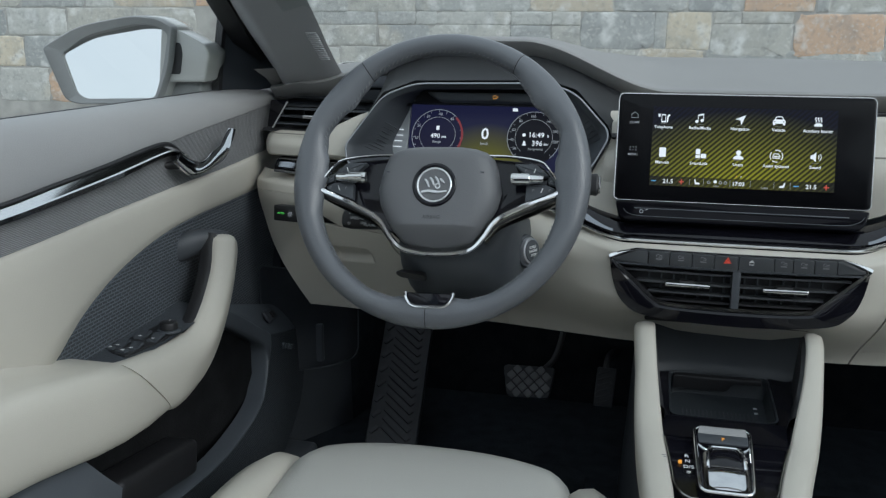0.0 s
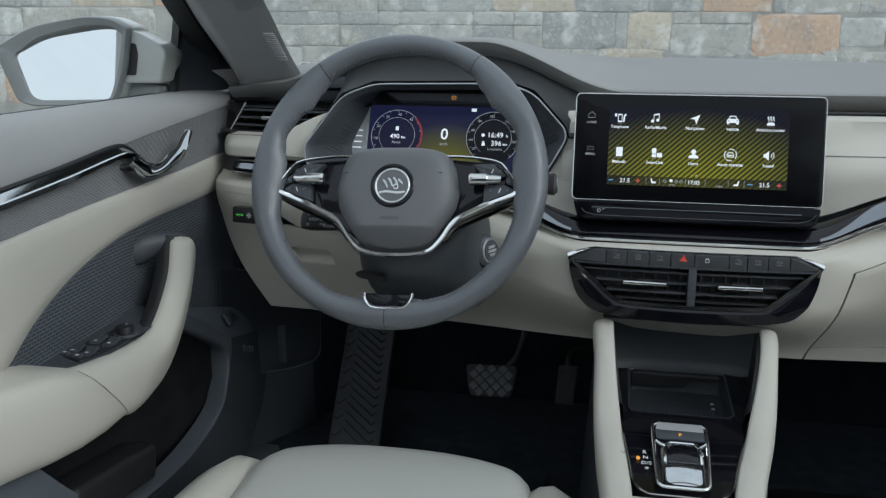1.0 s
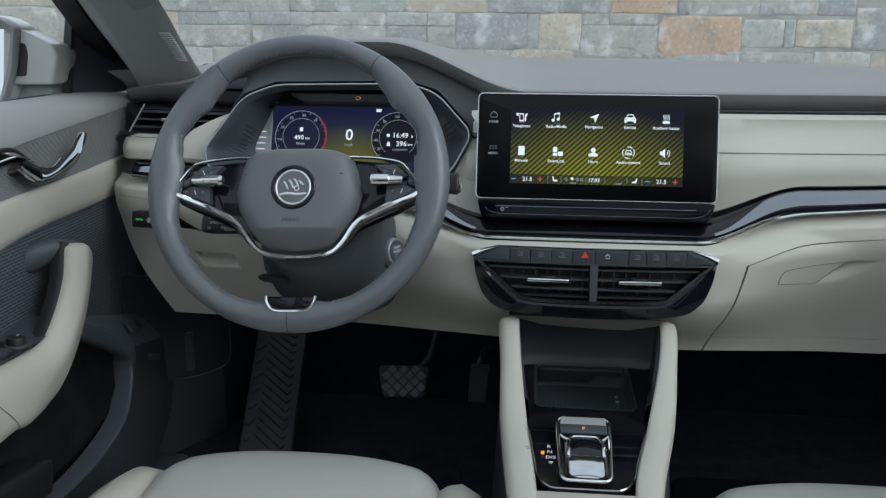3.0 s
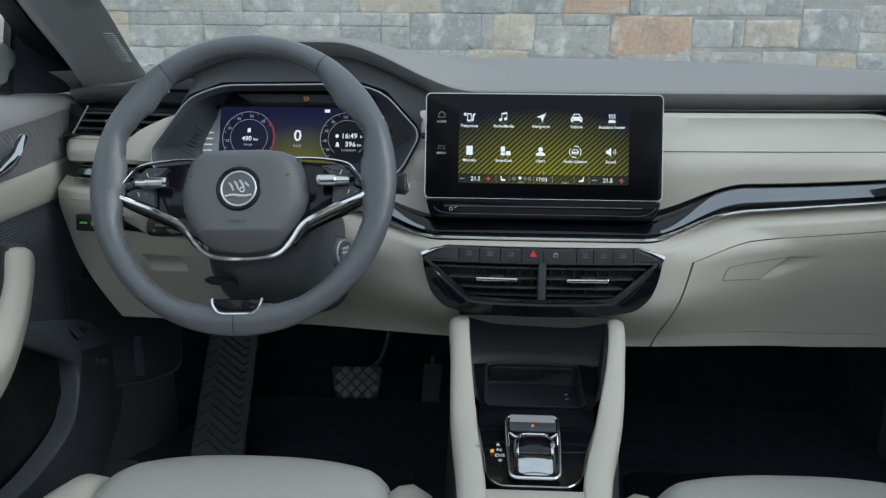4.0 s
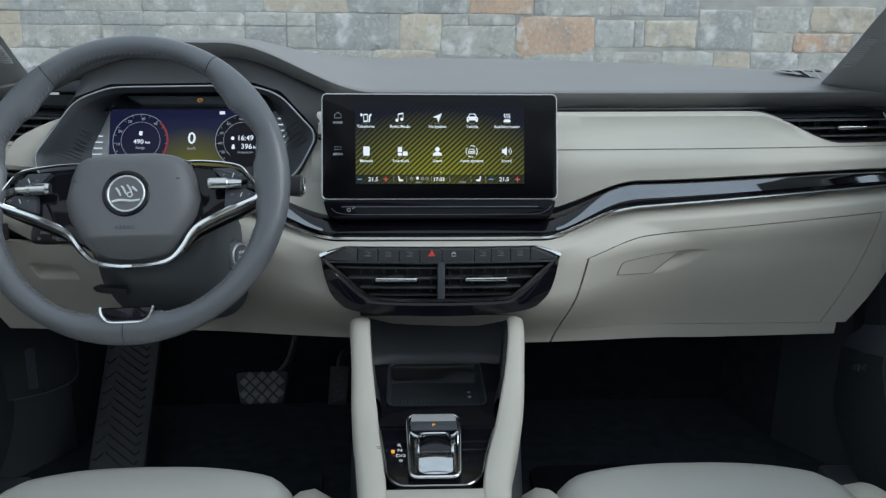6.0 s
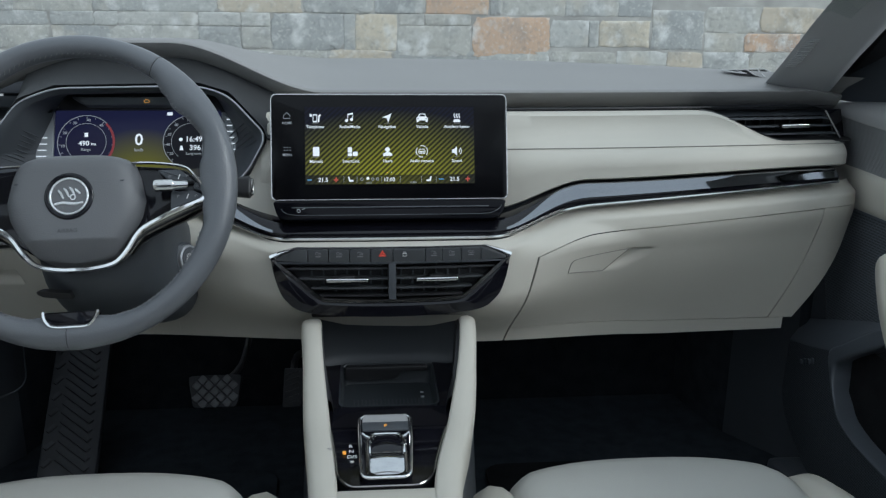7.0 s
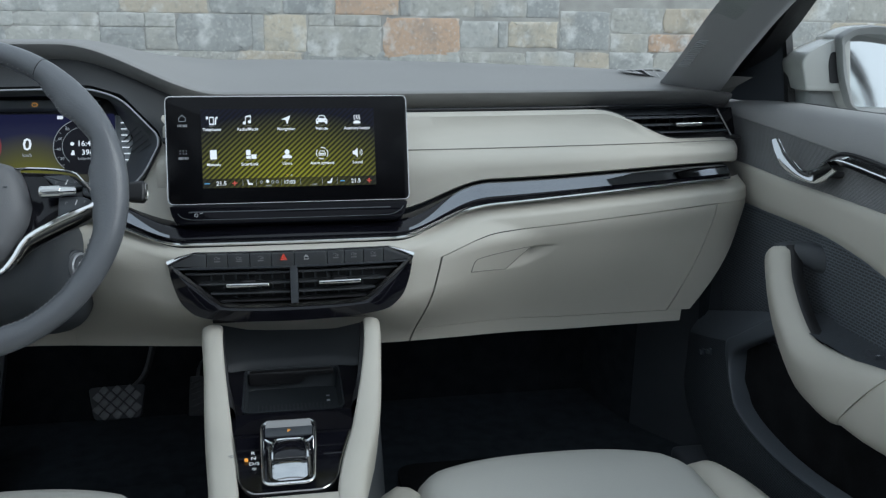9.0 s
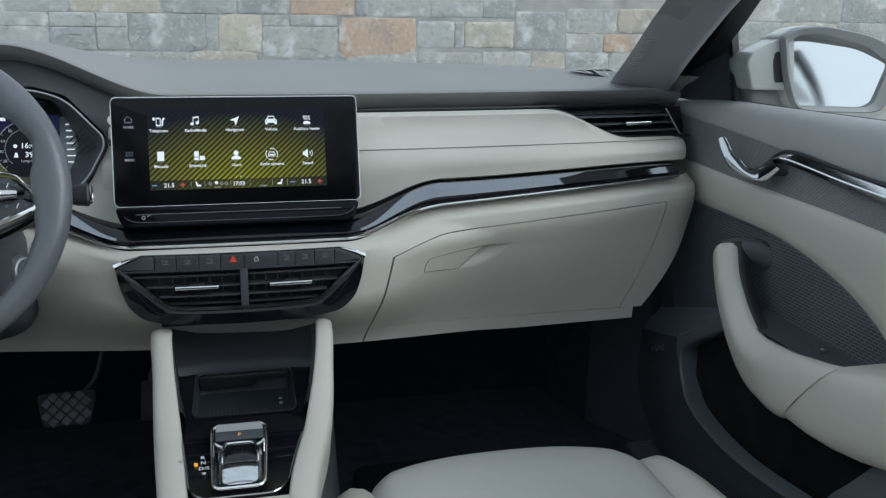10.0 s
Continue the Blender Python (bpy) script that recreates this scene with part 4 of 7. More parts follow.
part("warning_lamp", tube([(0.0115, 0.0545, DZ + 0.0122), (0.0165, 0.0545, DZ + 0.0122), (0.0185, 0.0570, DZ + 0.0122), (0.0155, 0.0592, DZ + 0.0122), (0.0120, 0.0592, DZ + 0.0122), (0.0105, 0.0570, DZ + 0.0122)], 0.00038, 5, closed=True), LIT_AMBER, cluster, "small amber engine warning lamp")
for cx, face in ((-0.077, GAUGE_LIT), (0.079, GAUGE_DARK)):
    gz = DZ + 0.0004
    part("gauge_face", disc(0.0425, DZ - 0.001, gz, 0, 48, cx, -0.004), face, cluster)
    part("gauge_ring", annulus(0.0415, 0.0424, gz, gz + 0.0004, 64, cx, -0.004, -50, 230), LIT_DIM, cluster)
    part("gauge_ring", annulus(0.0292, 0.0298, gz, gz + 0.0004, 64, cx, -0.004, -50, 230), LIT_DIM, cluster)
    for k in range(15):
        a = radians(lerp(225, -45, k / 14))
        part("tick", box(cx + 0.039 * math.cos(a), -0.004 + 0.039 * math.sin(a), gz + 0.0002, 0.003, 0.0006, 0.0004, 0, m=pose(0, 0, 0, 0, 0, math.degrees(a))), LIT_DIM, cluster)
part("red_zone", annulus(0.0392, 0.0425, DZ + 0.0005, DZ + 0.001, 24, -0.077, -0.004, -45, 45), LIT_DEEP_RED, cluster)
for i, txt in enumerate(("10", "20", "30", "40", "45")):
    a = radians((190, 155, 120, 85, 50)[i])
    lettering(txt, -0.077 + 0.0345 * math.cos(a), -0.004 + 0.0345 * math.sin(a), DZ + 0.001, 0.0062, LIT_DIM, cluster)
for i, txt in enumerate(("20", "40", "60", "80", "100", "140", "180", "220")):
    a = radians((212, 187, 160, 130, 95, 50, 18, -10)[i])
    lettering(txt, 0.079 + 0.0345 * math.cos(a), -0.004 + 0.0345 * math.sin(a), DZ + 0.001, 0.0058, LIT_DIM, cluster)
lettering("490", -0.080, -0.006, DZ + 0.001, 0.0105, LIT_WHITE, cluster)
lettering("km", -0.066, -0.007, DZ + 0.001, 0.006, LIT_WHITE, cluster)
lettering("Range", -0.077, -0.0155, DZ + 0.001, 0.0058, LIT_DIM, cluster)
part("fuel_symbol", box(-0.077, 0.0075, DZ + 0.0008, 0.005, 0.0065, 0.0004, 0), LIT_WHITE, cluster)
lettering("0", 0.001, -0.001, DZ + 0.001, 0.026, LIT_WHITE, cluster)
lettering("km/h", 0.001, -0.0165, DZ + 0.001, 0.0065, LIT_DIM, cluster)
lettering("16:49", 0.083, 0.000, DZ + 0.001, 0.0115, LIT_WHITE, cluster)
lettering("h", 0.1015, -0.001, DZ + 0.001, 0.006, LIT_WHITE, cluster)
lettering("396", 0.085, -0.0135, DZ + 0.001, 0.0115, LIT_WHITE, cluster)
lettering("km", 0.099, -0.0145, DZ + 0.001, 0.006, LIT_WHITE, cluster)
lettering("Long-term", 0.083, -0.0225, DZ + 0.001, 0.0055, LIT_DIM, cluster)
part("clock_symbol", disc(0.0028, DZ, DZ + 0.0008, 0, 16, 0.0635, 0.000), LIT_WHITE, cluster)
part("road_symbol", prism([(0.0615, -0.017, 0), (0.0675, -0.017, 0), (0.0658, -0.010, 0), (0.0632, -0.010, 0)], DZ, DZ + 0.0008), LIT_WHITE, cluster)
part("camera_symbol", box(0.0465, 0.0405, DZ + 0.0006, 0.008, 0.005, 0.0004, 0), LIT_WHITE, cluster)
for s in (-1, 1):
    # temperature and fuel bars beside the display; their backlight is put into a paler grey
    part("side_scale", prism(fillet([(s * 0.1245, -0.06, 0), (s * 0.1245, 0.044, 0), (s * 0.138, 0.040, 0), (s * 0.150, 0.0, 0), (s * 0.150, -0.06, 0)], 0.003), DZ - 0.003, DZ + 0.002, 0.0005), mat("backlit_look_scale_grey", (0.30, 0.32, 0.335), 0.35), cluster)
    for k in range(4 if s < 0 else 7):
        y = -0.026 + 0.0095 * k
        part("scale_bar", box(s * (0.1415 - 0.0009 * k), y, DZ + 0.0024, 0.014 - 0.0012 * k, 0.0013, 0.0006, 0), LIT_WHITE, cluster)

for ob in cluster.children:
    if ob not in set_in:
        ob.location.y += 0.036

# ---- centre touchscreen ----
SC = pose(0, 1.002, 0.9, 75.5)
screen = thing("touchscreen", "wide black glass touchscreen showing a menu of icons", "touchscreen", SC)
body = prism(rect(-0.1675, -0.002, 0.1695, 0.1490, 0.008, 6), -0.030, -0.001, 0.002)
part("housing", body, BLACK, screen)
part("cover_glass", prism(rect(-0.1655, -0.001, 0.1675, 0.1470, 0.007, 6), -0.003, 0.0015, 0.0012), SCREEN_GLASS, screen, "black antiglare cover glass")
edge = rect(-0.167, -0.001, 0.169, 0.1485, 0.008, 6)
part("rim", tube([p + Vector((0, 0, -0.0005)) for p in edge], 0.0010, 6, closed=True), CHROME, screen, "thin metal rim")
part("display", prism(rect(-0.1195, 0.0205, 0.1215, 0.1305), 0.0010, 0.0019), SCREEN_LIT, screen, "lit menu screen with yellow diagonal stripes")
SZ = 0.0022


def icon(bms, material=LIT_WHITE, name="icon"):
    part(name, bms, material, screen)


for x, y, txt in ((-0.105, 0.102, "Telephone"), (-0.056, 0.102, "Radio/Media"), (-0.003, 0.102, "Navigation"), (0.047, 0.102, "Vehicle"), (0.097, 0.102, "Auxiliary heater"),
                  (-0.104, 0.053, "Manuals"), (-0.055, 0.053, "SmartLink"), (-0.003, 0.053, "Users"), (0.046, 0.053, "Assist systems"), (0.096, 0.053, "Sound")):
    lettering(txt, x, y, SZ, 0.0058, LIT_WHITE, screen)
Z0, Z1 = 0.0018, SZ + 0.0002
phone = prism(rect(-0.1082, 0.1085, -0.1020, 0.1200, 0.0008), Z0, Z1)
phone = prism(fillet([(-0.1010, 0.1085, 0), (-0.0992, 0.1085, 0), (-0.0985, 0.1165, 0), (-0.0962, 0.1185, 0), (-0.0978, 0.1205, 0), (-0.1005, 0.1175, 0)], 0.0006), Z0, Z1, into=phone)
phone = prism(rect(-0.1125, 0.1165, -0.1095, 0.1205, 0.0006), Z0, Z1, into=phone)
icon(phone)
icon(prism(rect(-0.1073, 0.1105, -0.1029, 0.1182), Z0, Z1 + 0.0002), GLOSS, "icon_window")
note = disc(0.0022, Z0, Z1, 0, 14, -0.0605, 0.111)
note = disc(0.0022, Z0, Z1, 0, 14, -0.0535, 0.1125, into=note)
note = prism([(-0.0592, 0.111, 0), (-0.0584, 0.111, 0), (-0.0584, 0.1205, 0), (-0.0592, 0.1205, 0)], Z0, Z1, into=note)
note = prism([(-0.0522, 0.1125, 0), (-0.0514, 0.1125, 0), (-0.0514, 0.122, 0), (-0.0522, 0.122, 0)], Z0, Z1, into=note)
note = prism([(-0.0592, 0.1185, 0), (-0.0514, 0.120, 0), (-0.0514, 0.122, 0), (-0.0592, 0.1205, 0)], Z0, Z1, into=note)
icon(note)
icon(prism([(-0.0095, 0.1155, 0), (-0.0035, 0.1145, 0), (-0.0015, 0.108, 0), (0.0035, 0.121, 0)], Z0, Z1))
car = prism(fillet([(0.0390, 0.1110, 0), (0.0552, 0.1110, 0), (0.0552, 0.1150, 0), (0.0530, 0.1165, 0), (0.0510, 0.1208, 0), (0.0432, 0.1208, 0), (0.0412, 0.1165, 0), (0.0390, 0.1150, 0)], 0.0008), Z0, Z1)
for x in (0.0408, 0.0534):
    car = prism(rect(x - 0.0014, 0.1088, x + 0.0014, 0.1112), Z0, Z1, into=car)
icon(car)
icon(prism(fillet([(0.0425, 0.1166, 0), (0.0517, 0.1166, 0), (0.0503, 0.1196, 0), (0.0439, 0.1196, 0)], 0.0004), Z0, Z1 + 0.0002), GLOSS, "icon_window")
for x in (0.0412, 0.0530):
    icon(disc(0.0008, Z0, Z1 + 0.0002, 0, 10, x, 0.1137), GLOSS, "icon_lamp")
heat = prism(fillet([(0.0920, 0.1085, 0), (0.1020, 0.1085, 0), (0.1020, 0.1108, 0), (0.0998, 0.1128, 0), (0.0942, 0.1128, 0), (0.0920, 0.1108, 0)], 0.0005), Z0, Z1)
for k in (-1, 0, 1):
    x = 0.097 + 0.0034 * k
    heat = sweep(spline([(x, 0.1142, SZ), (x + 0.0008, 0.1160, SZ), (x - 0.0008, 0.1180, SZ), (x, 0.1198, SZ)], 4), ring(0.0006, 5), into=heat)
    heat = prism([(x - 0.0013, 0.1192, 0), (x + 0.0013, 0.1192, 0), (x, 0.1212, 0)], Z0, Z1, into=heat)
icon(heat)
# faint mirror image under each sign
for x in (-0.105, -0.056, -0.003, 0.047, 0.097):
    for y in (0.1068, 0.0588):
        part("icon_glint", box(x - (0.0 if y > 0.1 else 0.001), y, SZ - 0.0002, 0.0085, 0.0006, 0.0003, 0), LIT_FAINT, screen)
icon(prism(rect(-0.1085, 0.0605, -0.0995, 0.0735, 0.001), Z0, Z1))
sq = prism(rect(-0.0595, 0.0655, -0.0535, 0.073, 0.0006), Z0, Z1)
sq = prism(rect(-0.0595, 0.0605, -0.0535, 0.0645, 0.0006), Z0, Z1, into=sq)
sq = prism(rect(-0.0525, 0.0605, -0.0455, 0.0665, 0.0006), Z0, Z1, into=sq)
icon(sq)
usr = disc(0.0034, Z0, Z1, 0, 18, -0.003, 0.0695)
usr = prism(fillet([(-0.0095, 0.0605, 0), (0.0035, 0.0605, 0), (0.0035, 0.0635, 0), (-0.001, 0.066, 0), (-0.005, 0.066, 0), (-0.0095, 0.0635, 0)], 0.001), Z0, Z1, into=usr)
icon(usr)
ast = tube([Vector((x, y, SZ)) for x, y in ((0.0415, 0.0640), (0.0505, 0.0640), (0.0505, 0.0668), (0.0488, 0.0698), (0.0432, 0.0698), (0.0415, 0.0668))], 0.0006, 5, closed=True)
ast = prism(rect(0.0425, 0.0652, 0.0495, 0.0668), Z0, Z1, into=ast)
for a in (-38, 52, 142, 232):
    ast = annulus(0.0076, 0.0086, Z0, Z1, 10, 0.046, 0.0668, a, a + (76 if a in (-38, 142) else 50), into=ast)
icon(ast)
snd = prism([(0.0895, 0.0645, 0), (0.092, 0.0645, 0), (0.0965, 0.0605, 0), (0.0965, 0.0735, 0), (0.092, 0.0695, 0), (0.0895, 0.0695, 0)], Z0, Z1)
for r in (0.003, 0.0058):
    snd = annulus(r, r + 0.0008, Z0, Z1, 8, 0.0968, 0.067, -45, 45, into=snd)
icon(snd)
part("status_bar", prism(rect(-0.1195, 0.0205, 0.1215, 0.0335), 0.0010, 0.0020), BAR_LIT, screen, "darker bar along the foot of the menu")
# lower bar
lettering("21.5", -0.0945, 0.0265, SZ, 0.0082, LIT_WHITE, screen)
lettering("21.5", 0.0925, 0.0265, SZ, 0.0082, LIT_WHITE, screen)
lettering("17:03", -0.001, 0.0265, SZ, 0.0076, LIT_WHITE, screen)
for x, dx in ((-0.114, 0), (0.0735, 0)):
    part("minus_sign", box(x, 0.0268, SZ, 0.0066, 0.0012, 0.0004, 0), LIT_BLUE, screen)
for x in (-0.0765, 0.1115):
    b2 = box(x, 0.0268, SZ, 0.0066, 0.0013, 0.0004, 0)
    b2 = prism(rect(x - 0.00065, 0.0235, x + 0.00065, 0.0301), Z0, Z1, into=b2)
    part("plus_sign", b2, LIT_RED, screen)
for x, f in ((-0.056, 1), (0.056, -1)):
    icon(prism([(x - 0.0035 * f, 0.0310, 0), (x - 0.0018 * f, 0.0310, 0), (x - 0.0005 * f, 0.0268, 0), (x + 0.004 * f, 0.0262, 0), (x + 0.004 * f, 0.0240, 0), (x - 0.002 * f, 0.0240, 0)], Z0, Z1), LIT_WHITE, "seat_symbol")
for x in (-0.0655, -0.047, -0.012, 0.0145, 0.045, 0.066):
    part("divider", box(x, 0.027, SZ, 0.0004, 0.009, 0.0003, 0), LIT_DIM, screen)
for x in (-0.040, -0.0245, -0.018):
    icon(annulus(0.0014, 0.0022, Z0, Z1, 14, x, 0.0275), LIT_DIM, "small_symbol")
icon(disc(0.0022, Z0, Z1, 0, 12, -0.0315, 0.0285), LIT_WHITE, "small_symbol")
lettering("CLIMA", 0.033, 0.0225, SZ, 0.0034, LIT_DIM, screen)
lettering("INFO", -0.030, 0.0222, SZ, 0.0034, LIT_DIM, screen)
for x in (-0.004, 0.002):
    icon(disc(0.0007, Z0, Z1, 0, 10, x, 0.0368), LIT_AMBER if x < 0 else LIT_WHITE, "page_dot")
lettering("HOME", -0.1445, 0.1075, SZ, 0.0048, LIT_DIM, screen)
lettering("MENU", -0.1445, 0.0625, SZ, 0.0048, LIT_DIM, screen)
home = [(-0.149, 0.114, 0), (-0.140, 0.114, 0), (-0.140, 0.1185, 0), (-0.1445, 0.1225, 0), (-0.149, 0.1185, 0)]
part("home_symbol", tube([Vector(p) + Vector((0, 0, SZ)) for p in home], 0.0004, 4, closed=True), LIT_DIM, screen)
for i in range(3):
    for j in range(2):
        part("menu_dot", disc(0.0007, 0.001, SZ, 0, 10, -0.1485 + 0.004 * i, 0.0690 + 0.004 * j), LIT_DIM, screen)

# gloss ledge under the screen
ledge = thing("screen_ledge", "gloss black ledge with a touch slider under the screen", "ledge", pose(0, 0.972, 0.882, 66))
part("ledge_body", prism(fillet([(-0.164, 0.021, 0), (-0.156, -0.006, 0), (0.156, -0.006, 0), (0.164, 0.021, 0)], [0.004, 0.014, 0.014, 0.004], 6), -0.02, 0.0, 0.002), LEDGE_GLASS, ledge)
part("slider", box(0, 0.0115, 0.0002, 0.276, 0.0014, 0.0008, 0.0003), DARK_EDGE, ledge, "fine metallic slider line")
part("slider_rim", tube(spline([(-0.152, 0.0100, 0.0004), (-0.148, 0.0050, 0.0006), (-0.138, 0.0015, 0.0006), (-0.120, 0.0004, 0.0006), (-0.06, 0.0002, 0.0006), (0.06, 0.0002, 0.0006), (0.125, 0.0004, 0.0006), (0.142, 0.0022, 0.0006), (0.152, 0.0070, 0.0006), (0.157, 0.0130, 0.0004)], 5), 0.0005, 5), DARK_EDGE, ledge, "fine rounded rim of the slider tray")
part("slider_symbol", annulus(0.0018, 0.0026, 0, 0.0006, 16, -0.128, 0.0070), LIT_DIM, ledge)
part("slider_symbol", box(-0.1215, 0.0095, 0.0003, 0.0045, 0.0008, 0.0004, 0, m=pose(0, 0, 0, 0, 0, 25)), LIT_DIM, ledge)


# ---- steering wheel ----
WHEEL = pose(-0.3826, 0.8361, 0.946, 66) @ pose(0, 0, 0, 0, 0, 1.8)
wheel = thing("steering_wheel", "grey leather steering wheel with chrome spoke trims and a round badge", "steering wheel", WHEEL)
# inner radius of the rim against the angle from the right-hand spoke: thumb rests, spokes and foot stand inwards
RIM_IN = [(-90, 0.1520), (-80, 0.1555), (-71, 0.1620), (-62, 0.1645), (-48, 0.1640), (-33, 0.1615), (-20, 0.1590), (-9, 0.1530), (0, 0.1480), (8, 0.1490), (14, 0.1560), (21, 0.1620), (30, 0.1580), (39, 0.1515), (47, 0.1560), (57, 0.1645), (73, 0.1668), (90, 0.1664)]


def rim_inner(deg):
    d = (deg + 90) % 360 - 90
    d = 180 - d if d > 90 else d
    for (a, u), (b, v) in zip(RIM_IN, RIM_IN[1:]):
        if d <= b:
            return lerp(u, v, 0.5 - 0.5 * math.cos(math.pi * (d - a) / (b - a)) if (u - v) * 1000 else 0)
    return RIM_IN[-1][1]


def rim_section(a):
    """A padded section, flattened on the side that faces the driver where it widens into the thumb rests."""
    ri, ro = rim_inner(math.degrees(a)), 0.1930
    mid, half = (ro + ri) / 2, (ro - ri) / 2
    wide = max(0.0, (half - 0.0135) / 0.008)
    radial, out = Vector((math.cos(a), math.sin(a), 0)), []
    for i in range(24):
        t = 2 * math.pi * i / 24
        inward = max(0.0, -math.cos(t))
        out.append(radial * (mid + half * math.cos(t)) + Vector((0, 0, 0.0165 * math.sin(t) * (1 - 0.38 * inward * min(1, wide)))))
    return out


def rim_arc(a0, a1, n):
    return loft([rim_section(radians(lerp(a0, a1, i / n))) for i in range(n + 1)], wrap=True, caps=True)


for a, b, n, lab in ((57.0, 126.0, 34, "smooth grey leather upper rim cover"), (126.0, 269.5, 66, "grey leather side rim cover with a thumb rest"), (269.5, 417.0, 66, "grey leather side rim cover with a thumb rest")):
    part("rim_cover", rim_arc(a + 0.22, b - 0.22, n), LEATHER, wheel, lab, 60)
for a in (57.0, 126.0, 269.5):
    core = (rim_inner(a) + 0.1930) / 2 * Vector((math.cos(radians(a)), math.sin(radians(a)), 0))
    part("rim_seam", loft([[core + (c - core) * 0.965 for c in rim_section(radians(a + d))] for d in (-0.6, 0.6)], wrap=True, caps=True), BLACK, wheel, "dark seam between leather covers")
# stitches along the inner edge of the rim
stitch = bmesh.new()
for k, a in enumerate(list(np.arange(59, 124, 2.2)) + list(np.arange(128, 166, 2.2)) + list(np.arange(200, 256, 2.2)) + list(np.arange(14, 55, 2.2)) + list(np.arange(284, 338, 2.2))):
    p, q = rim_section(radians(a))[10], rim_section(radians(a + 1.1))[11]
    lift = Vector((0, 0, 0.0006)) - p.normalized() * 0.0005
    sweep([p + lift, q + lift], ring(0.00062, 4), into=stitch)
tagged(part("stitching", stitch, GREY_STITCH, wheel, "pale hand stitching"), kind="stuff")

# airbag cover: a domed pad with a fold across its lower third
HUB_R = [(-0.0885, 0.006), (-0.0870, 0.026), (-0.0825, 0.044), (-0.0675, 0.0580), (-0.054, 0.0670), (-0.0355, 0.0770), (-0.015, 0.0815), (0.014, 0.0755), (0.028, 0.0700), (0.0345, 0.0645), (0.0385, 0.0560), (0.0420, 0.038), (0.0437, 0.012)]


def hub_half(y):
    for (a, u), (b, v) in zip(HUB_R, HUB_R[1:]):
        if y <= b:
            return lerp(u, v, (y - a) / (b - a))
    return HUB_R[-1][1]


def hub_z(sx, y):
    fx = max(0.0, 1 - abs(sx) ** 4.5) ** 0.5
    top = max(0.0, (y - 0.024) / 0.0198)
    low = max(0.0, (-0.063 - y) / 0.0255)
    return -0.018 + 0.0285 * fx * max(0.0, 1 - top ** 2.6) ** 0.5 * (1 - 0.80 * low ** 1.15) + 0.0015 * fx * (1 - (y / 0.09) ** 2)


ACROSS = [math.sin(math.pi / 2 * lerp(-1, 1, i / 36)) for i in range(37)]
rows = []
for y in [-0.0885, -0.0878, -0.0868, -0.084, -0.080, -0.075, -0.070, -0.066, -0.0635, -0.0625, -0.061, -0.055, -0.045, -0.035, -0.025, -0.015, -0.005, 0.005, 0.014, 0.021, 0.027, 0.032, 0.036, 0.039, 0.0412, 0.0428, 0.0437]:
    w = hub_half(y)
    rows.append([(sx * w, y, hub_z(sx, y)) for sx in ACROSS])
hubm = loft(rows)
ext = bmesh.ops.extrude_edge_only(hubm, edges=[e for e in hubm.edges if e.is_boundary])
for g in ext["geom"]:
    if isinstance(g, bmesh.types.BMVert):
        g.co.z -= 0.034
hub_ob = part("airbag_cover", hubm, HUB, wheel, "grained grey airbag cover", 60)
lettering("AIRBAG", -0.003, -0.0535, 0.0113, 0.0066, BUTTON, hub_ob, depth=0.0004)
for x, txt in ((-0.064, 0.0055), (0.058, 0.0055)):
    part("legend", box(x, 0.006, hub_z(x / 0.078, 0.006) + 0.0002, txt, 0.0016, 0.0005, 0), DARK, hub_ob, "faint moulded horn mark")
# round badge, drawn as plain shapes
BX, BY, BZ = -0.0015, -0.012, 0.0095
prof = [(0.0222, 0.000), (0.0224, 0.0022), (0.0232, 0.0034), (0.0250, 0.0040), (0.0272, 0.0034), (0.0290, 0.0018), (0.0297, -0.003)]
part("badge_ring", loft([[(BX + r * math.cos(t), BY + r * math.sin(t), BZ + z) for r, z in prof] for t in [2 * math.pi * i / 64 for i in range(64)]], loop=True), GLOSS, hub_ob, "gloss black badge surround", 60)
part("badge_disc", disc(0.0226, BZ - 0.004, BZ + 0.0018, 0, 56, BX, BY), GLOSS, hub_ob, "gloss black badge disc")
prof = [(0.0200, 0.0015), (0.0204, 0.0030), (0.0214, 0.0036), (0.0226, 0.0030), (0.0230, 0.0015)]
part("badge_line", loft([[(BX + r * math.cos(t), BY + r * math.sin(t), BZ + z) for r, z in prof] for t in [2 * math.pi * i / 64 for i in range(64)]], loop=True), EMBLEM, hub_ob, "bright badge ring", 60)
for k in range(4):
    x = BX - 0.0125 + 0.0065 * k
    tip, low = 0.0035 + 0.0055 * (1 - abs(k - 1.8) / 2.6), -0.004 + 0.0018 * k
    pts = [(x, BY + tip + 0.002, BZ + 0.0026), (x + 0.0028, BY + tip - 0.0010, BZ + 0.0028), (x + 0.0062, BY + low + 0.001, BZ + 0.0026)]
    part("badge_stroke", sweep(spline(pts, 4), lambda t: ring(0.0012 * (0.75 + 0.5 * math.sin(math.pi * t)), 6)), EMBLEM, hub_ob, "raised bright emblem stroke")
part("badge_stroke", sweep(spline([(BX - 0.0165, BY - 0.0095, BZ + 0.0026), (BX - 0.007, BY - 0.0080, BZ + 0.0028), (BX + 0.006, BY - 0.0095, BZ + 0.0028), (BX + 0.0165, BY - 0.0080, BZ + 0.0026)], 5), lambda t: ring(0.0017 * (1.15 - 0.7 * abs(t - 0.5)), 6)), EMBLEM, hub_ob, "raised bright emblem bar")
part("badge_stroke", annulus(0.0022, 0.0036, BZ + 0.0016, BZ + 0.0034, 20, BX + 0.0045, BY - 0.0015), EMBLEM, hub_ob, "raised bright emblem ring")

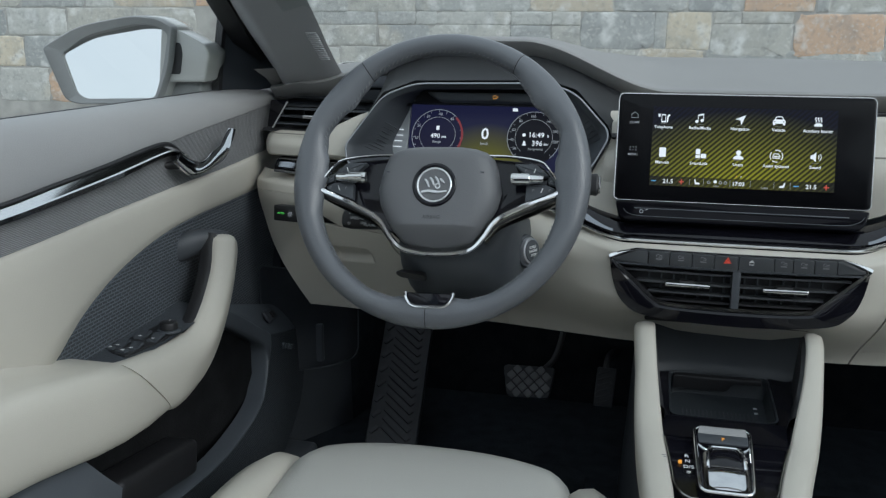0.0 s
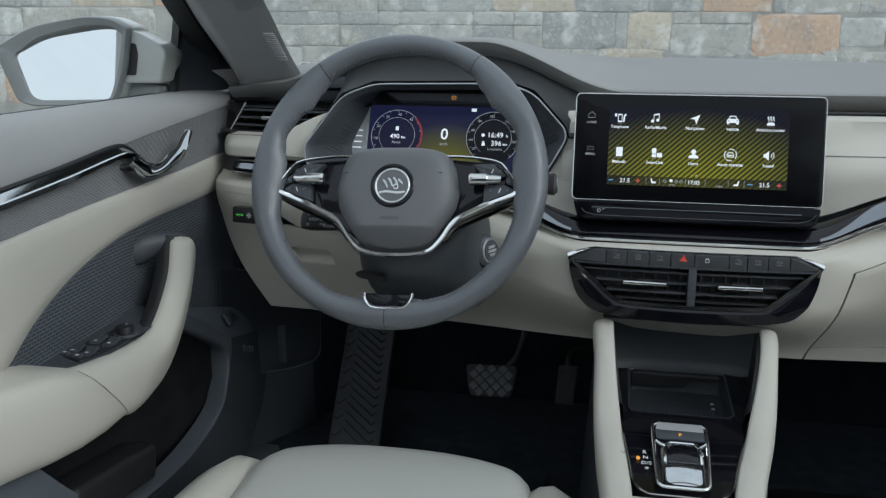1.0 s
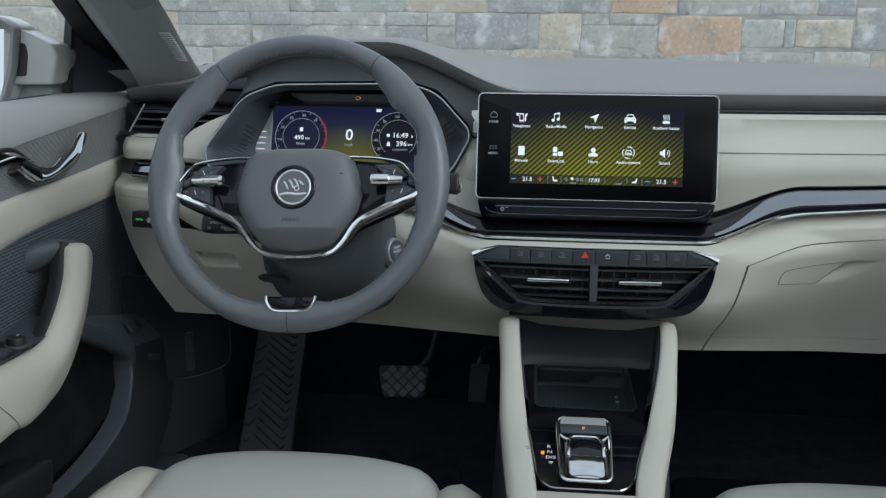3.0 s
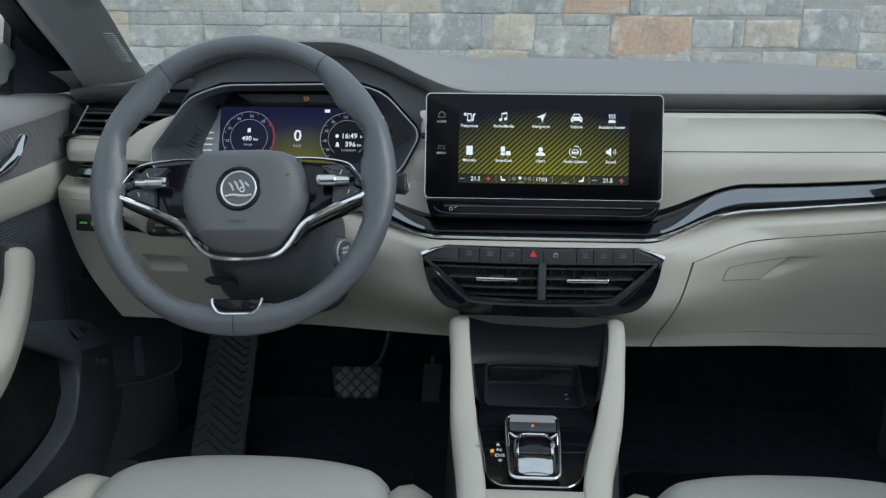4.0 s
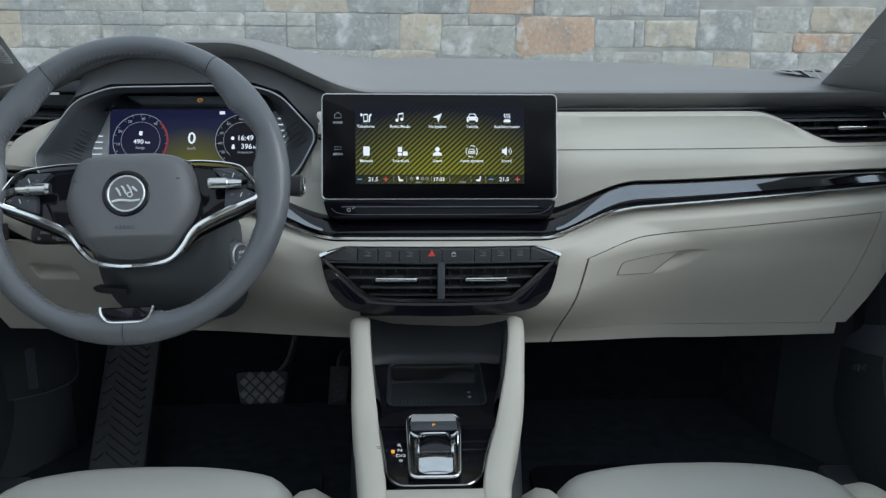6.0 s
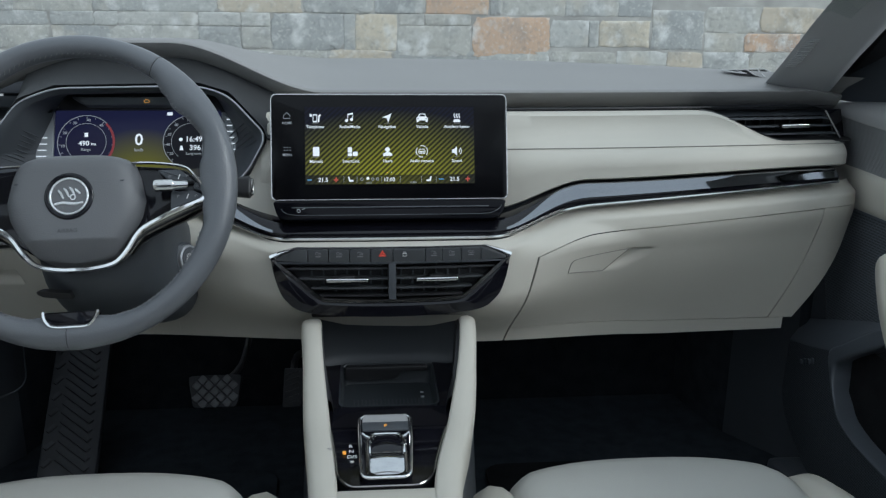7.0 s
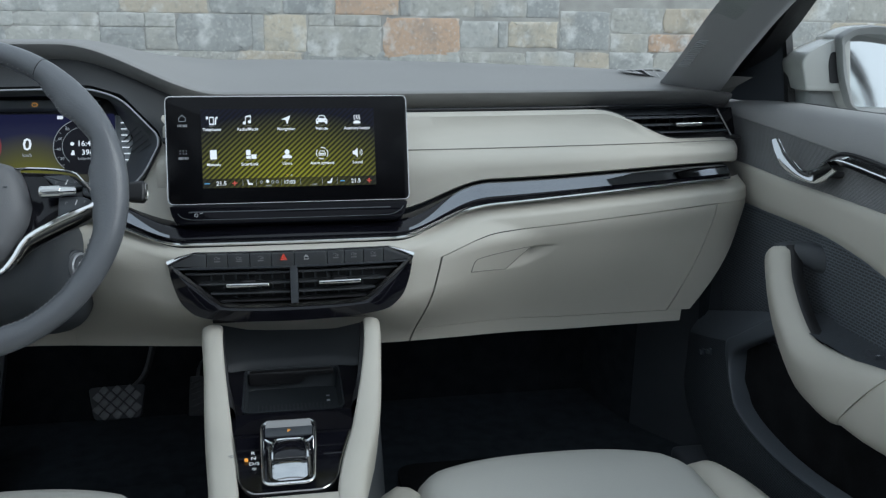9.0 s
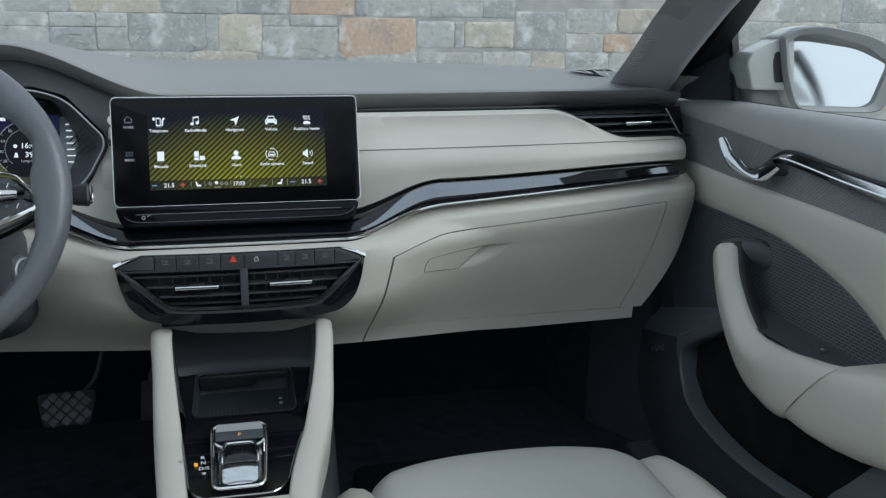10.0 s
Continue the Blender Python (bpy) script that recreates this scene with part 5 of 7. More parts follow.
for s in (-1, 1):
    # spoke panel, chrome outline, dark metal underside
    outer = fillet([(s * 0.055, 0.031, 0), (s * 0.112, 0.0255, 0), (s * 0.130, 0.0205, 0), (s * 0.1375, 0.013, 0), (s * 0.1545, -0.0105, 0), (s * 0.1545, -0.0165, 0), (s * 0.109, -0.0345, 0), (s * 0.074, -0.0525, 0), (s * 0.055, -0.075, 0)], 0.004, 3)
    face = prism(outer, -0.050, -0.016, 0.002)
    for v in face.verts:
        if v.co.z > -0.045:
            v.co.z += 0.006 * sm(0.09, 0.150, abs(v.co.x))
    part("spoke", face, GLOSS, wheel, "gloss black spoke panel")
    back = fillet([(s * 0.050, 0.026, 0), (s * 0.130, 0.022, 0), (s * 0.160, 0.010, 0), (s * 0.160, -0.016, 0), (s * 0.086, -0.048, 0), (s * 0.050, -0.070, 0)], 0.008, 4)
    part("spoke_back", prism(back, -0.058, -0.030, 0.004), HUB, wheel)
    trim_line = spline([(s * 0.056, 0.0325, -0.010), (s * 0.085, 0.0308, -0.006), (s * 0.112, 0.0272, -0.003), (s * 0.1305, 0.0220, 0.0), (s * 0.1395, 0.0140, 0.002), (s * 0.1560, -0.0095, 0.003), (s * 0.1570, -0.0155, 0.003), (s * 0.1510, -0.0198, 0.003), (s * 0.130, -0.0280, 0.002), (s * 0.108, -0.0368, 0.0), (s * 0.077, -0.0528, -0.004), (s * 0.0600, -0.0755, -0.008), (s * 0.0450, -0.0898, -0.011), (s * 0.021, -0.0955, -0.012), (0, -0.0965, -0.012)], 5)
    part("spoke_trim", sweep(trim_line, lambda t: [(a * (0.40 + 0.75 * sm(0.25, 0.50, t)), b) for a, b in ((-0.0026, -0.005), (0.0026, -0.005), (0.0026, 0.0006), (0.0014, 0.0019), (-0.0014, 0.0019), (-0.0026, 0.0006))], up=(0, 0, 1)), BRIGHT, wheel, "bright chrome spoke trim")
    low_line = spline([(s * 0.1580, -0.0160, 0.002), (s * 0.1515, -0.0215, 0.001), (s * 0.130, -0.0300, 0.0), (s * 0.108, -0.0390, -0.002), (s * 0.078, -0.0552, -0.006), (s * 0.0625, -0.0765, -0.011)], 5)
    n = len(low_line)
    part("spoke_shroud", loft([[c, c + Vector((s * 0.001, -0.006, -0.005)) * k, c + Vector((s * 0.0015, -0.0105, -0.014)) * k, c + Vector((s * 0.001, -0.009, -0.030)) * k] for c, k in [(c, min(1.0, 0.25 + 2.2 * (i / (n - 1)) * (1.06 - i / (n - 1)))) for i, c in enumerate(low_line)]]), SMOKE, wheel, "dark chrome lower spoke edge", 50)
    # button pads above and below the roller
    up_pad = fillet([(s * 0.096, 0.0205, 0), (s * 0.124, 0.0200, 0), (s * 0.1405, 0.0052, 0), (s * 0.1385, 0.0040, 0), (s * 0.113, 0.0040, 0)], 0.0025, 4)
    lo_pad = fillet([(s * 0.113, -0.0070, 0), (s * 0.1385, -0.0065, 0), (s * 0.1510, -0.0125, 0), (s * 0.1480, -0.0160, 0), (s * 0.1120, -0.0295, 0)], 0.0025, 4)
    side_pad = fillet([(s * 0.1400, 0.0040, 0), (s * 0.1435, 0.0035, 0), (s * 0.1515, -0.0090, 0), (s * 0.1400, -0.0050, 0)], 0.0015, 3)
    for name, o in (("upper_button", up_pad), ("lower_button", lo_pad), ("side_button", side_pad)):
        bt = part(name, prism(o, -0.030, -0.0035, 0.0012), DARK, wheel)
        c = sum(o, Vector()) / len(o)
        if name != "side_button":
            part("legend", box(c.x, c.y + 0.0005, -0.0033, 0.0010, 0.0062, 0.0004, 0, m=pose(0, 0, 0, 0, 0, -22 * s)), WHITE_INK, bt, "small white legend")
            for dx in (-0.011, 0.010):
                part("legend", annulus(0.0010, 0.0017, -0.0036, -0.0031, 10, c.x + dx, c.y + 0.0005, 0, 250), GREY_INK, bt, "small grey legend")
        else:
            part("legend", box(c.x, c.y, -0.0033, 0.0030, 0.0009, 0.0004, 0), GREY_INK, bt, "small grey legend")
    roll = []
    for i in range(17):
        t = i / 16
        x = s * lerp(0.1345, 0.0945, t)
        r = 0.0072 if t > 0.42 else lerp(0.0046, 0.0060, t / 0.42)
        r *= 0.86 if t in (0.0, 1.0) else 1
        roll.append([(x, -0.0010 + r * math.cos(2 * math.pi * j / 32) * (1 + (0.045 if (j % 2 and t > 0.42) else 0)), 0.0030 + r * math.sin(2 * math.pi * j / 32) * (1 + (0.045 if (j % 2 and t > 0.42) else 0))) for j in range(32)])
    part("roller", loft(roll, wrap=True, caps=True), CHROME, wheel, "knurled metal scroll roller", 30)

# insert at the foot of the rim
ins = fillet([(-0.0270, -0.1495, 0), (0.0310, -0.1490, 0), (0.0285, -0.1575, 0), (0.0210, -0.1645, 0), (-0.0165, -0.1650, 0), (-0.0245, -0.1580, 0)], [0.001, 0.001, 0.008, 0.005, 0.005, 0.008], 5)
part("foot_insert", prism(ins, -0.008, 0.0145, 0.0015), GLOSS, wheel, "gloss black insert")
part("foot_trim", sweep(spline([(-0.0285, -0.1488, 0.0135), (-0.0262, -0.1580, 0.0150), (-0.0175, -0.1662, 0.0155), (0.0020, -0.1672, 0.0155), (0.0215, -0.1660, 0.0155), (0.0300, -0.1577, 0.0150), (0.0325, -0.1483, 0.0135)], 6), [(-0.0016, -0.004), (0.0016, -0.004), (0.0016, 0.0002), (0.0007, 0.0012), (-0.0007, 0.0012), (-0.0016, 0.0002)]), BRIGHT, wheel, "bright chrome surround of the insert")

# ---- steering column with stalks and start button ----
WHEEL_COLUMN = pose(-0.372, 0.93, 0.865, 66)
column = thing("steering_column", "dark grey steering column shroud with stalks and a round start button", "steering column", WHEEL_COLUMN)


def col_sec(z, wx, h0, h1):
    return [Vector((wx * math.copysign(abs(math.cos(t)) ** 0.55, math.cos(t)), lerp(h0, h1, 0.5 + 0.5 * math.copysign(abs(math.sin(t)) ** 0.6, math.sin(t))), z)) for t in [2 * math.pi * i / 28 for i in range(28)]]


part("shroud", loft([col_sec(0.055, 0.060, -0.052, 0.055), col_sec(0.05, 0.070, -0.064, 0.062), col_sec(0.03, 0.078, -0.078, 0.062), col_sec(0.0, 0.084, -0.090, 0.062), col_sec(-0.06, 0.090, -0.102, 0.062), col_sec(-0.14, 0.092, -0.102, 0.062)], wrap=True, caps=True), DARK, column, "two-piece grained shroud", 60)
part("adjust_lever", loft([[Vector((x, -0.080 + dy * w, z + dz * w)) for dy, dz in ((-0.006, 0), (0, 0.012), (0.006, 0), (0, -0.012))] for x, z, w in ((-0.035, 0.03, 1), (-0.05, 0.04, 1.0), (-0.064, 0.05, 0.9), (-0.070, 0.052, 0.4))], wrap=True, caps=True), BLACK, column, "black steering adjustment lever")
BTN = WHEEL_COLUMN.inverted() @ look((-0.283, 0.948, 0.829), (-0.283 - 0.86, 0.948 + 0.47, 0.829 - 0.16))
btn = part("start_button", disc(0.0190, -0.002, 0.012, 0.003, 40), EDGE, column, "round start button with a metal ring")
btn.matrix_local = BTN
part("button_collar", moved(disc(0.0235, -0.05, 0.006, 0.004, 36), BTN), DARK, column)
face = part("button_face", disc(0.0155, 0.010, 0.0135, 0.001, 40), DARK, btn)
for i, txt in enumerate(("START", "ENGINE", "STOP")):
    lettering(txt, 0, 0.0055 - 0.0055 * i, 0.0137, 0.0052, WHITE_INK, face)


def stalk(s, name, label):
    st = thing(name, label, "stalk", pose(-0.378 + s * 0.075, 0.93, 0.885 if s < 0 else 0.93, 66))
    if s < 0:
        rows = []
        for x, hy, hz in ((0.02, 0.006, 0.006), (-0.02, 0.007, 0.006), (-0.035, 0.012, 0.009), (-0.075, 0.0135, 0.010), (-0.086, 0.012, 0.009), (-0.089, 0.007, 0.005)):
            rows.append([(x, hy * math.copysign(abs(math.sin(t)) ** 0.5, math.sin(t)) - 0.02, hz * math.copysign(abs(math.cos(t)) ** 0.5, math.cos(t))) for t in [2 * math.pi * i / 20 for i in range(20)]])
        part("arm", loft(rows, wrap=True, caps=True), BLACK, st)
        for i, (txt, x, y) in enumerate((("OFF", -0.055, -0.0135), ("ON", -0.055, -0.0265), ("SPEED", -0.068, -0.020), ("CANCEL", -0.050, -0.020), ("RESUME", -0.045, -0.029))):
            lettering(txt, x, y, 0.0102, 0.0052, PALE_INK, st)
        for y in (-0.0125, -0.0275):
            part("legend_ring", annulus(0.0013, 0.0019, 0.0098, 0.0104, 14, -0.076, y), PALE_INK, st)
        part("switch_bar", box(-0.040, -0.019, 0.0103, 0.0016, 0.016, 0.0012, 0.0004, m=pose(0, 0, 0, 0, 0, 28)), GREY_INK, st)
    else:
        rows = []
        for x, hy, hz in ((0.0, 0.006, 0.005), (0.085, 0.007, 0.006), (0.100, 0.013, 0.008), (0.115, 0.0145, 0.009), (0.119, 0.010, 0.006)):
            rows.append([(x, hy * math.copysign(abs(math.sin(t)) ** 0.5, math.sin(t)), hz * math.copysign(abs(math.cos(t)) ** 0.5, math.cos(t))) for t in [2 * math.pi * i / 20 for i in range(20)]])
        part("arm", loft(rows, wrap=True, caps=True), BLACK, st)
        part("end_cap", tube([(0.119, 0.011 * math.sin(t), 0.007 * math.cos(t)) for t in [2 * math.pi * i / 20 for i in range(20)]], 0.0012, 5, closed=True, up=(1, 0, 0)), SMOKE, st, "thin metal edge")
    return st


stalk(-1, "cruise_stalk", "black cruise control stalk with printed legends")
stalk(1, "wiper_stalk", "black wiper stalk with a rounded end")

# ---- centre air vents and climate buttons ----
climate = thing("climate_panel", "black hexagonal centre vent panel with a row of buttons", "climate panel", pose(0, 0.938, 0.80, 86))


def arch(p, z):
    return Vector((p.x, p.y, z - 0.45 * p.x * p.x))


# face of the bezel below the vents: between the outline and the vent opening
out_l = spline([(-0.167, 0.0285, 0), (-0.160, -0.006, 0), (-0.146, -0.033, 0), (-0.112, -0.0495, 0), (0, -0.0550, 0), (0.112, -0.0495, 0), (0.146, -0.033, 0), (0.160, -0.006, 0), (0.167, 0.0285, 0)], 8)
in_l = spline([(-0.165, 0.0275, 0), (-0.130, -0.002, 0), (-0.105, -0.0235, 0), (-0.085, -0.0300, 0), (0, -0.0315, 0), (0.085, -0.0300, 0), (0.105, -0.0235, 0), (0.130, -0.002, 0), (0.165, 0.0275, 0)], 8)
part("lower_bezel", loft([[arch(b2, -0.02), arch(b2, 0.002), arch(b2.lerp(a2, 0.3), 0.0065), arch(a2, 0.001), arch(a2 * 1.0 - Vector((0, 0.003, 0)), -0.03)] for a2, b2 in zip(out_l, in_l)]), GLOSS, climate, "gloss black lower bezel", 50)
for s in (-1, 1):
    part("vent_wall", loft([[(s * x, y, z - 0.45 * x * x) for z in (0.0, -0.05)] for x, y in ((0.166, 0.028), (0.130, -0.002), (0.105, -0.0235), (0.085, -0.030), (0, -0.0315))]), BLACK, climate)
part("vent_back", loft([[(x, y, -0.05) for x in (-0.165, 0.165)] for y in (-0.04, 0.045)]), BLACK, climate)
part("vent_roof", loft([[(x, y, z - 0.45 * x * x) for x in (-0.165, -0.08, 0, 0.08, 0.165)] for y, z in ((0.025, 0.002), (0.025, -0.05))]), BLACK, climate)
trim_pts = [arch(p, 0.004) for p in spline([(-0.165, 0.0275, 0), (-0.130, -0.002, 0), (-0.105, -0.0235, 0), (-0.085, -0.0300, 0), (0, -0.0315, 0), (0.085, -0.0300, 0), (0.105, -0.0235, 0), (0.130, -0.002, 0), (0.165, 0.0275, 0)], 8)]
part("vent_trim", sweep(trim_pts, [(-0.0022, -0.003), (0.0022, -0.003), (0.0022, 0.0015), (-0.0022, 0.0015)], up=(0, 0, 1)), SMOKE, climate, "dark chrome vent outline")
for s in (-1, 1):
    cap = [arch(Vector(p), 0.0055) for p in ((s * 0.1665, 0.0285, 0), (s * 0.150, 0.0365, 0), (s * 0.131, 0.0432, 0))]
    part("corner_trim", sweep(cap, lambda t: [(-0.0045 * (1 - 0.8 * t), -0.003), (0.0045 * (1 - 0.8 * t), -0.003), (0.0042 * (1 - 0.8 * t), -0.0005), (0.0004, 0.0024), (-0.0004, 0.0024), (-0.0042 * (1 - 0.8 * t), -0.0005)], up=(0, 0, 1)), BRIGHT, climate, "bright chrome corner")
part("top_trim", tube([arch(Vector((lerp(-0.131, 0.131, i / 16), 0.0434, 0)), 0.004) for i in range(17)], 0.0011, 6), SMOKE, climate)
# buttons
edges = [-0.160, -0.115, -0.087, -0.058, -0.0295, 0.001, 0.0455, 0.069, 0.0955, 0.1235, 0.160]


def curve_back(bm):
    for v in bm.verts:
        v.co.z -= 0.45 * v.co.x ** 2
    return bm


for i in range(10):
    a, b = edges[i] + 0.0004, edges[i + 1] - 0.0004
    if i == 0:
        o = [(a, 0.0250, 0), (b, 0.0235, 0), (b, 0.0412, 0), (-0.132, 0.0412, 0), (a, 0.0290, 0)]
    elif i == 9:
        o = [(a, 0.0235, 0), (b, 0.0250, 0), (b, 0.0290, 0), (0.132, 0.0412, 0), (a, 0.0412, 0)]
    else:
        o = [(a, 0.0235, 0), (b, 0.0235, 0), (b, 0.0412, 0), (a, 0.0412, 0)]
    bt = part("button", curve_back(prism(fillet([Vector(p) for p in o], 0.0008, 2), -0.016, 0.0065, 0.0008, 2)), BUTTON, climate, "", 25)
    cx = (a + b) / 2
    zz = 0.0065 - 0.45 * cx * cx
    ink = lambda nm, bm, m=GREY_INK, lab="": part(nm, bm, m, bt, lab)
    if i == 4:
        c = Vector((cx + 0.001, 0.0345, zz + 0.0004))
        tri = [c + Vector((0.0052 * math.cos(radians(90 + 120 * k)), 0.0052 * math.sin(radians(90 + 120 * k)), 0)) for k in range(3)]
        for f in (1.0, 0.62, 0.25):
            ink("hazard_symbol", tube([c + (p - c) * f for p in tri], 0.0007, 5, closed=True), LIT_RED, "red hazard triangle")
    elif i == 5:
        x = cx - 0.006
        ink("lock_symbol", tube([(x - 0.0026, 0.0315, zz + 0.0005), (x + 0.0026, 0.0315, zz + 0.0005), (x + 0.0026, 0.0353, zz + 0.0005), (x - 0.0026, 0.0353, zz + 0.0005)], 0.00045, 4, closed=True), WHITE_INK)
        ink("lock_symbol", annulus(0.0013, 0.0020, zz, zz + 0.0006, 10, x, 0.0355, 0, 180), WHITE_INK)
    elif 0 < i < 9:
        ink("symbol", annulus(0.0016, 0.0022, zz, zz + 0.0005, 12, cx - 0.0016, 0.0360, 0, 180 + 60 * (i % 3)))
        ink("symbol", box(cx + 0.0022, 0.0362, zz + 0.0002, 0.0032, 0.0009, 0.0005, 0, m=pose(0, 0, 0, 0, 0, 20 * (i % 3 - 1))))
        ink("symbol", box(cx + 0.0016, 0.0342, zz + 0.0002, 0.0050, 0.0007, 0.0005, 0))
        ink("legend", box(cx, 0.0315, zz + 0.0002, 0.0078, 0.0013, 0.0005, 0), GREY_INK, "tiny grey legend")
part("button_lip", sweep([arch(Vector((lerp(-0.157, 0.157, i / 24), 0.0222, 0)), 0.004) for i in range(25)], [(-0.0016, -0.006), (0.0016, -0.006), (0.0012, 0.0015), (-0.0012, 0.0015)]), DARK, climate, "rounded lip under the buttons")
# vent slats, vanes, divider, tabs
part("divider", box(0, -0.0045, -0.012, 0.0105, 0.054, 0.034, 0.0015), DARK, climate)
for s in (-1, 1):
    for y in (0.0128, -0.0017, -0.0150, -0.0255):
        xe = 0.153 - (0.0195 - y) * 1.18
        path = [arch(Vector((s * lerp(0.006, xe, t / 8), y, 0)), -0.004) for t in range(9)]
        part("slat", sweep(path, [(-0.0012, -0.016), (0.0012, -0.016), (0.0019, -0.002), (0.0012, 0.0), (-0.0012, 0.0), (-0.0019, -0.002)], up=(0, 0, 1)), BUTTON if y > -0.02 else BLACK, climate)
    for k in range(8):
        x = s * (0.013 + 0.0165 * k)
        h = min(0.05, 0.05 - max(0, abs(x) - 0.085) * 0.85)
        part("vane", box(x, -0.004 + (0.05 - h) / 2, -0.028 - 0.45 * x * x, 0.0022, h, 0.022, 0.0004), DARK, climate)
    tab = part("tab", box(s * 0.062, -0.0017, 0.003 - 0.45 * 0.062 ** 2, 0.058, 0.0058, 0.012, 0.0022, 3, m=pose(0, 0, 0, 0, s * 3, 0)), CHROME, climate, "bright metal vent tab")
    part("tab_carrier", box(s * 0.062, -0.0017, -0.006 - 0.45 * 0.062 ** 2, 0.020, 0.0100, 0.014, 0.002), BLACK, climate)

# ---- centre console ----
console = thing("centre_console", "cream centre console with gloss black top and an open tray", "console", pose(0, 0.80, 0.33))
K = pose(0, -0.80, -0.33)


def kpart(name, bm, material, label="", sharp=45, parent=None):
    return part(name, moved(bm, K), material, parent or console, label, sharp)


def con_x(y):
    return lerp(-0.0170, -0.0045, sm(0.66, 0.92, y))


def rail_z(y):
    return 0.618 + 0.022 * sm(0.62, 0.82, y) + 0.097 * sm(0.80, 0.955, y)


def rail_half(y):
    return 0.087 + 0.031 * sm(0.64, 0.90, y) + 0.006 * sm(0.88, 0.955, y)


for s in (-1, 1):
    rows = []
    for i in range(25):
        y = lerp(0.45, 0.955, i / 24)
        xo, z = con_x(y) + s * rail_half(y), rail_z(y)
        inn = con_x(y) + s * (0.055 + 0.029 * sm(0.66, 0.90, y) + (0.015 if s > 0 else 0.011) * sm(0.82, 0.95, y))
        w = lerp(inn, xo, 0.5)
        d = s * 0.001
        rows.append([(inn, y, z - 0.030), (inn, y, z - 0.005), (inn + 1.2 * d, y, z - 0.0018), (inn + 4 * d, y, z), (lerp(inn, xo, 0.5), y, z + 0.0008), (xo - 9 * d, y, z - 0.0006), (xo - 4 * d, y, z - 0.0026), (xo - 1 * d, y + 0.001, z - 0.0070), (xo, y + 0.002, z - 0.016), (xo - 3 * d, y + 0.004, z - 0.05), (xo - 8 * d, y + 0.008, z - 0.09)])
    kpart("side_rail", loft(rows, wrap=True, caps=True), CREAM, "cream padded console rail", 60)
    # dark flank below the rail
    kpart("flank", loft([[(con_x(y) + s * (rail_half(y) - 0.007), y, rail_z(y) - 0.06), (con_x(y) + s * (rail_half(y) + 0.002), y, 0.50), (con_x(y) + s * (rail_half(y) + 0.012), y, 0.33)] for y in [lerp(0.45, 1.25, i / 16) for i in range(17)]]), DARK, "charcoal console flank", 60)
# cream end behind the gloss panel
rows = [[(con_x(0.6) + x, y, z) for x in (-0.075, -0.04, 0, 0.04, 0.075)] for y, z in ((0.45, 0.600), (0.61, 0.612), (0.655, 0.617), (0.680, 0.6200), (0.687, 0.612))]
kpart("rear_cover", loft(rows), CREAM, "cream console cover", 60)
# gloss panel: a U that narrows to the rear


def gx(y, s):
    return con_x(y) + s * (0.053 + 0.031 * sm(0.66, 0.90, y) + (0.015 if s > 0 else 0.011) * sm(0.82, 0.95, y))


rows = []
for y, w in [(0.684, 0.62), (0.687, 0.78), (0.695, 0.92), (0.707, 0.99)] + [(lerp(0.72, 0.90, i / 18), 1.0) for i in range(19)]:
    c, h = con_x(y), gx(y, 1) - con_x(y)
    z = rail_z(y) - 0.002 - 0.097 * sm(0.80, 0.955, y)
    rows.append([(c + h * w * t, y, z) for t in (-1, -0.8, -0.4, 0, 0.4, 0.8, 1)])
front = [r for r in rows if r[0][1] <= 0.872]
gp = loft(front)
bmesh.ops.recalc_face_normals(gp, faces=gp.faces[:])
bmesh.ops.solidify(gp, geom=gp.faces[:], thickness=0.004)
kpart("gloss_panel", gp, GLOSS, "gloss black console top", 40)
lip = [(con_x(y) + s_ * (gx(y, 1) - con_x(y)) * w, y, rail_z(y) - 0.0005) for y, w, s_ in [(y, 1, -1) for y in (0.80, 0.76, 0.73, 0.710)] + [(0.695, 0.92, -1), (0.687, 0.78, -1), (0.684, 0.62, -1), (0.684, 0, 1), (0.684, 0.62, 1), (0.687, 0.78, 1), (0.695, 0.92, 1)] + [(y, 1, 1) for y in (0.710, 0.73, 0.76, 0.80)]]
kpart("panel_edge", tube(spline(lip, 3), 0.0013, 5), SMOKE, "thin metal panel edge")
for s in (-1, 1):
    # gloss cheeks that run up beside the tray
    rows = []
    for y in [lerp(0.85, 0.955, i / 12) for i in range(13)]:
        h = gx(y, 1) - con_x(y)
        rows.append([(con_x(y) + s * h, y, rail_z(y) - 0.004), (con_x(y) + s * (h - 0.005), y, rail_z(y) - 0.008), (con_x(y) + s * (h - 0.007), y + 0.01, min(rail_z(y) - 0.02, 0.66)), (con_x(y) + s * (h - 0.009), y + 0.01, 0.60)])
    kpart("tray_cheek", loft(rows), BLACK, "black cheek beside the tray", 50)
# tray: gloss margins, sunken basin with a ribbed mat, sloping back
TRAY_X = -0.007


def tray_z(y):
    return 0.638 + 0.085 * max(0, y - 0.872)


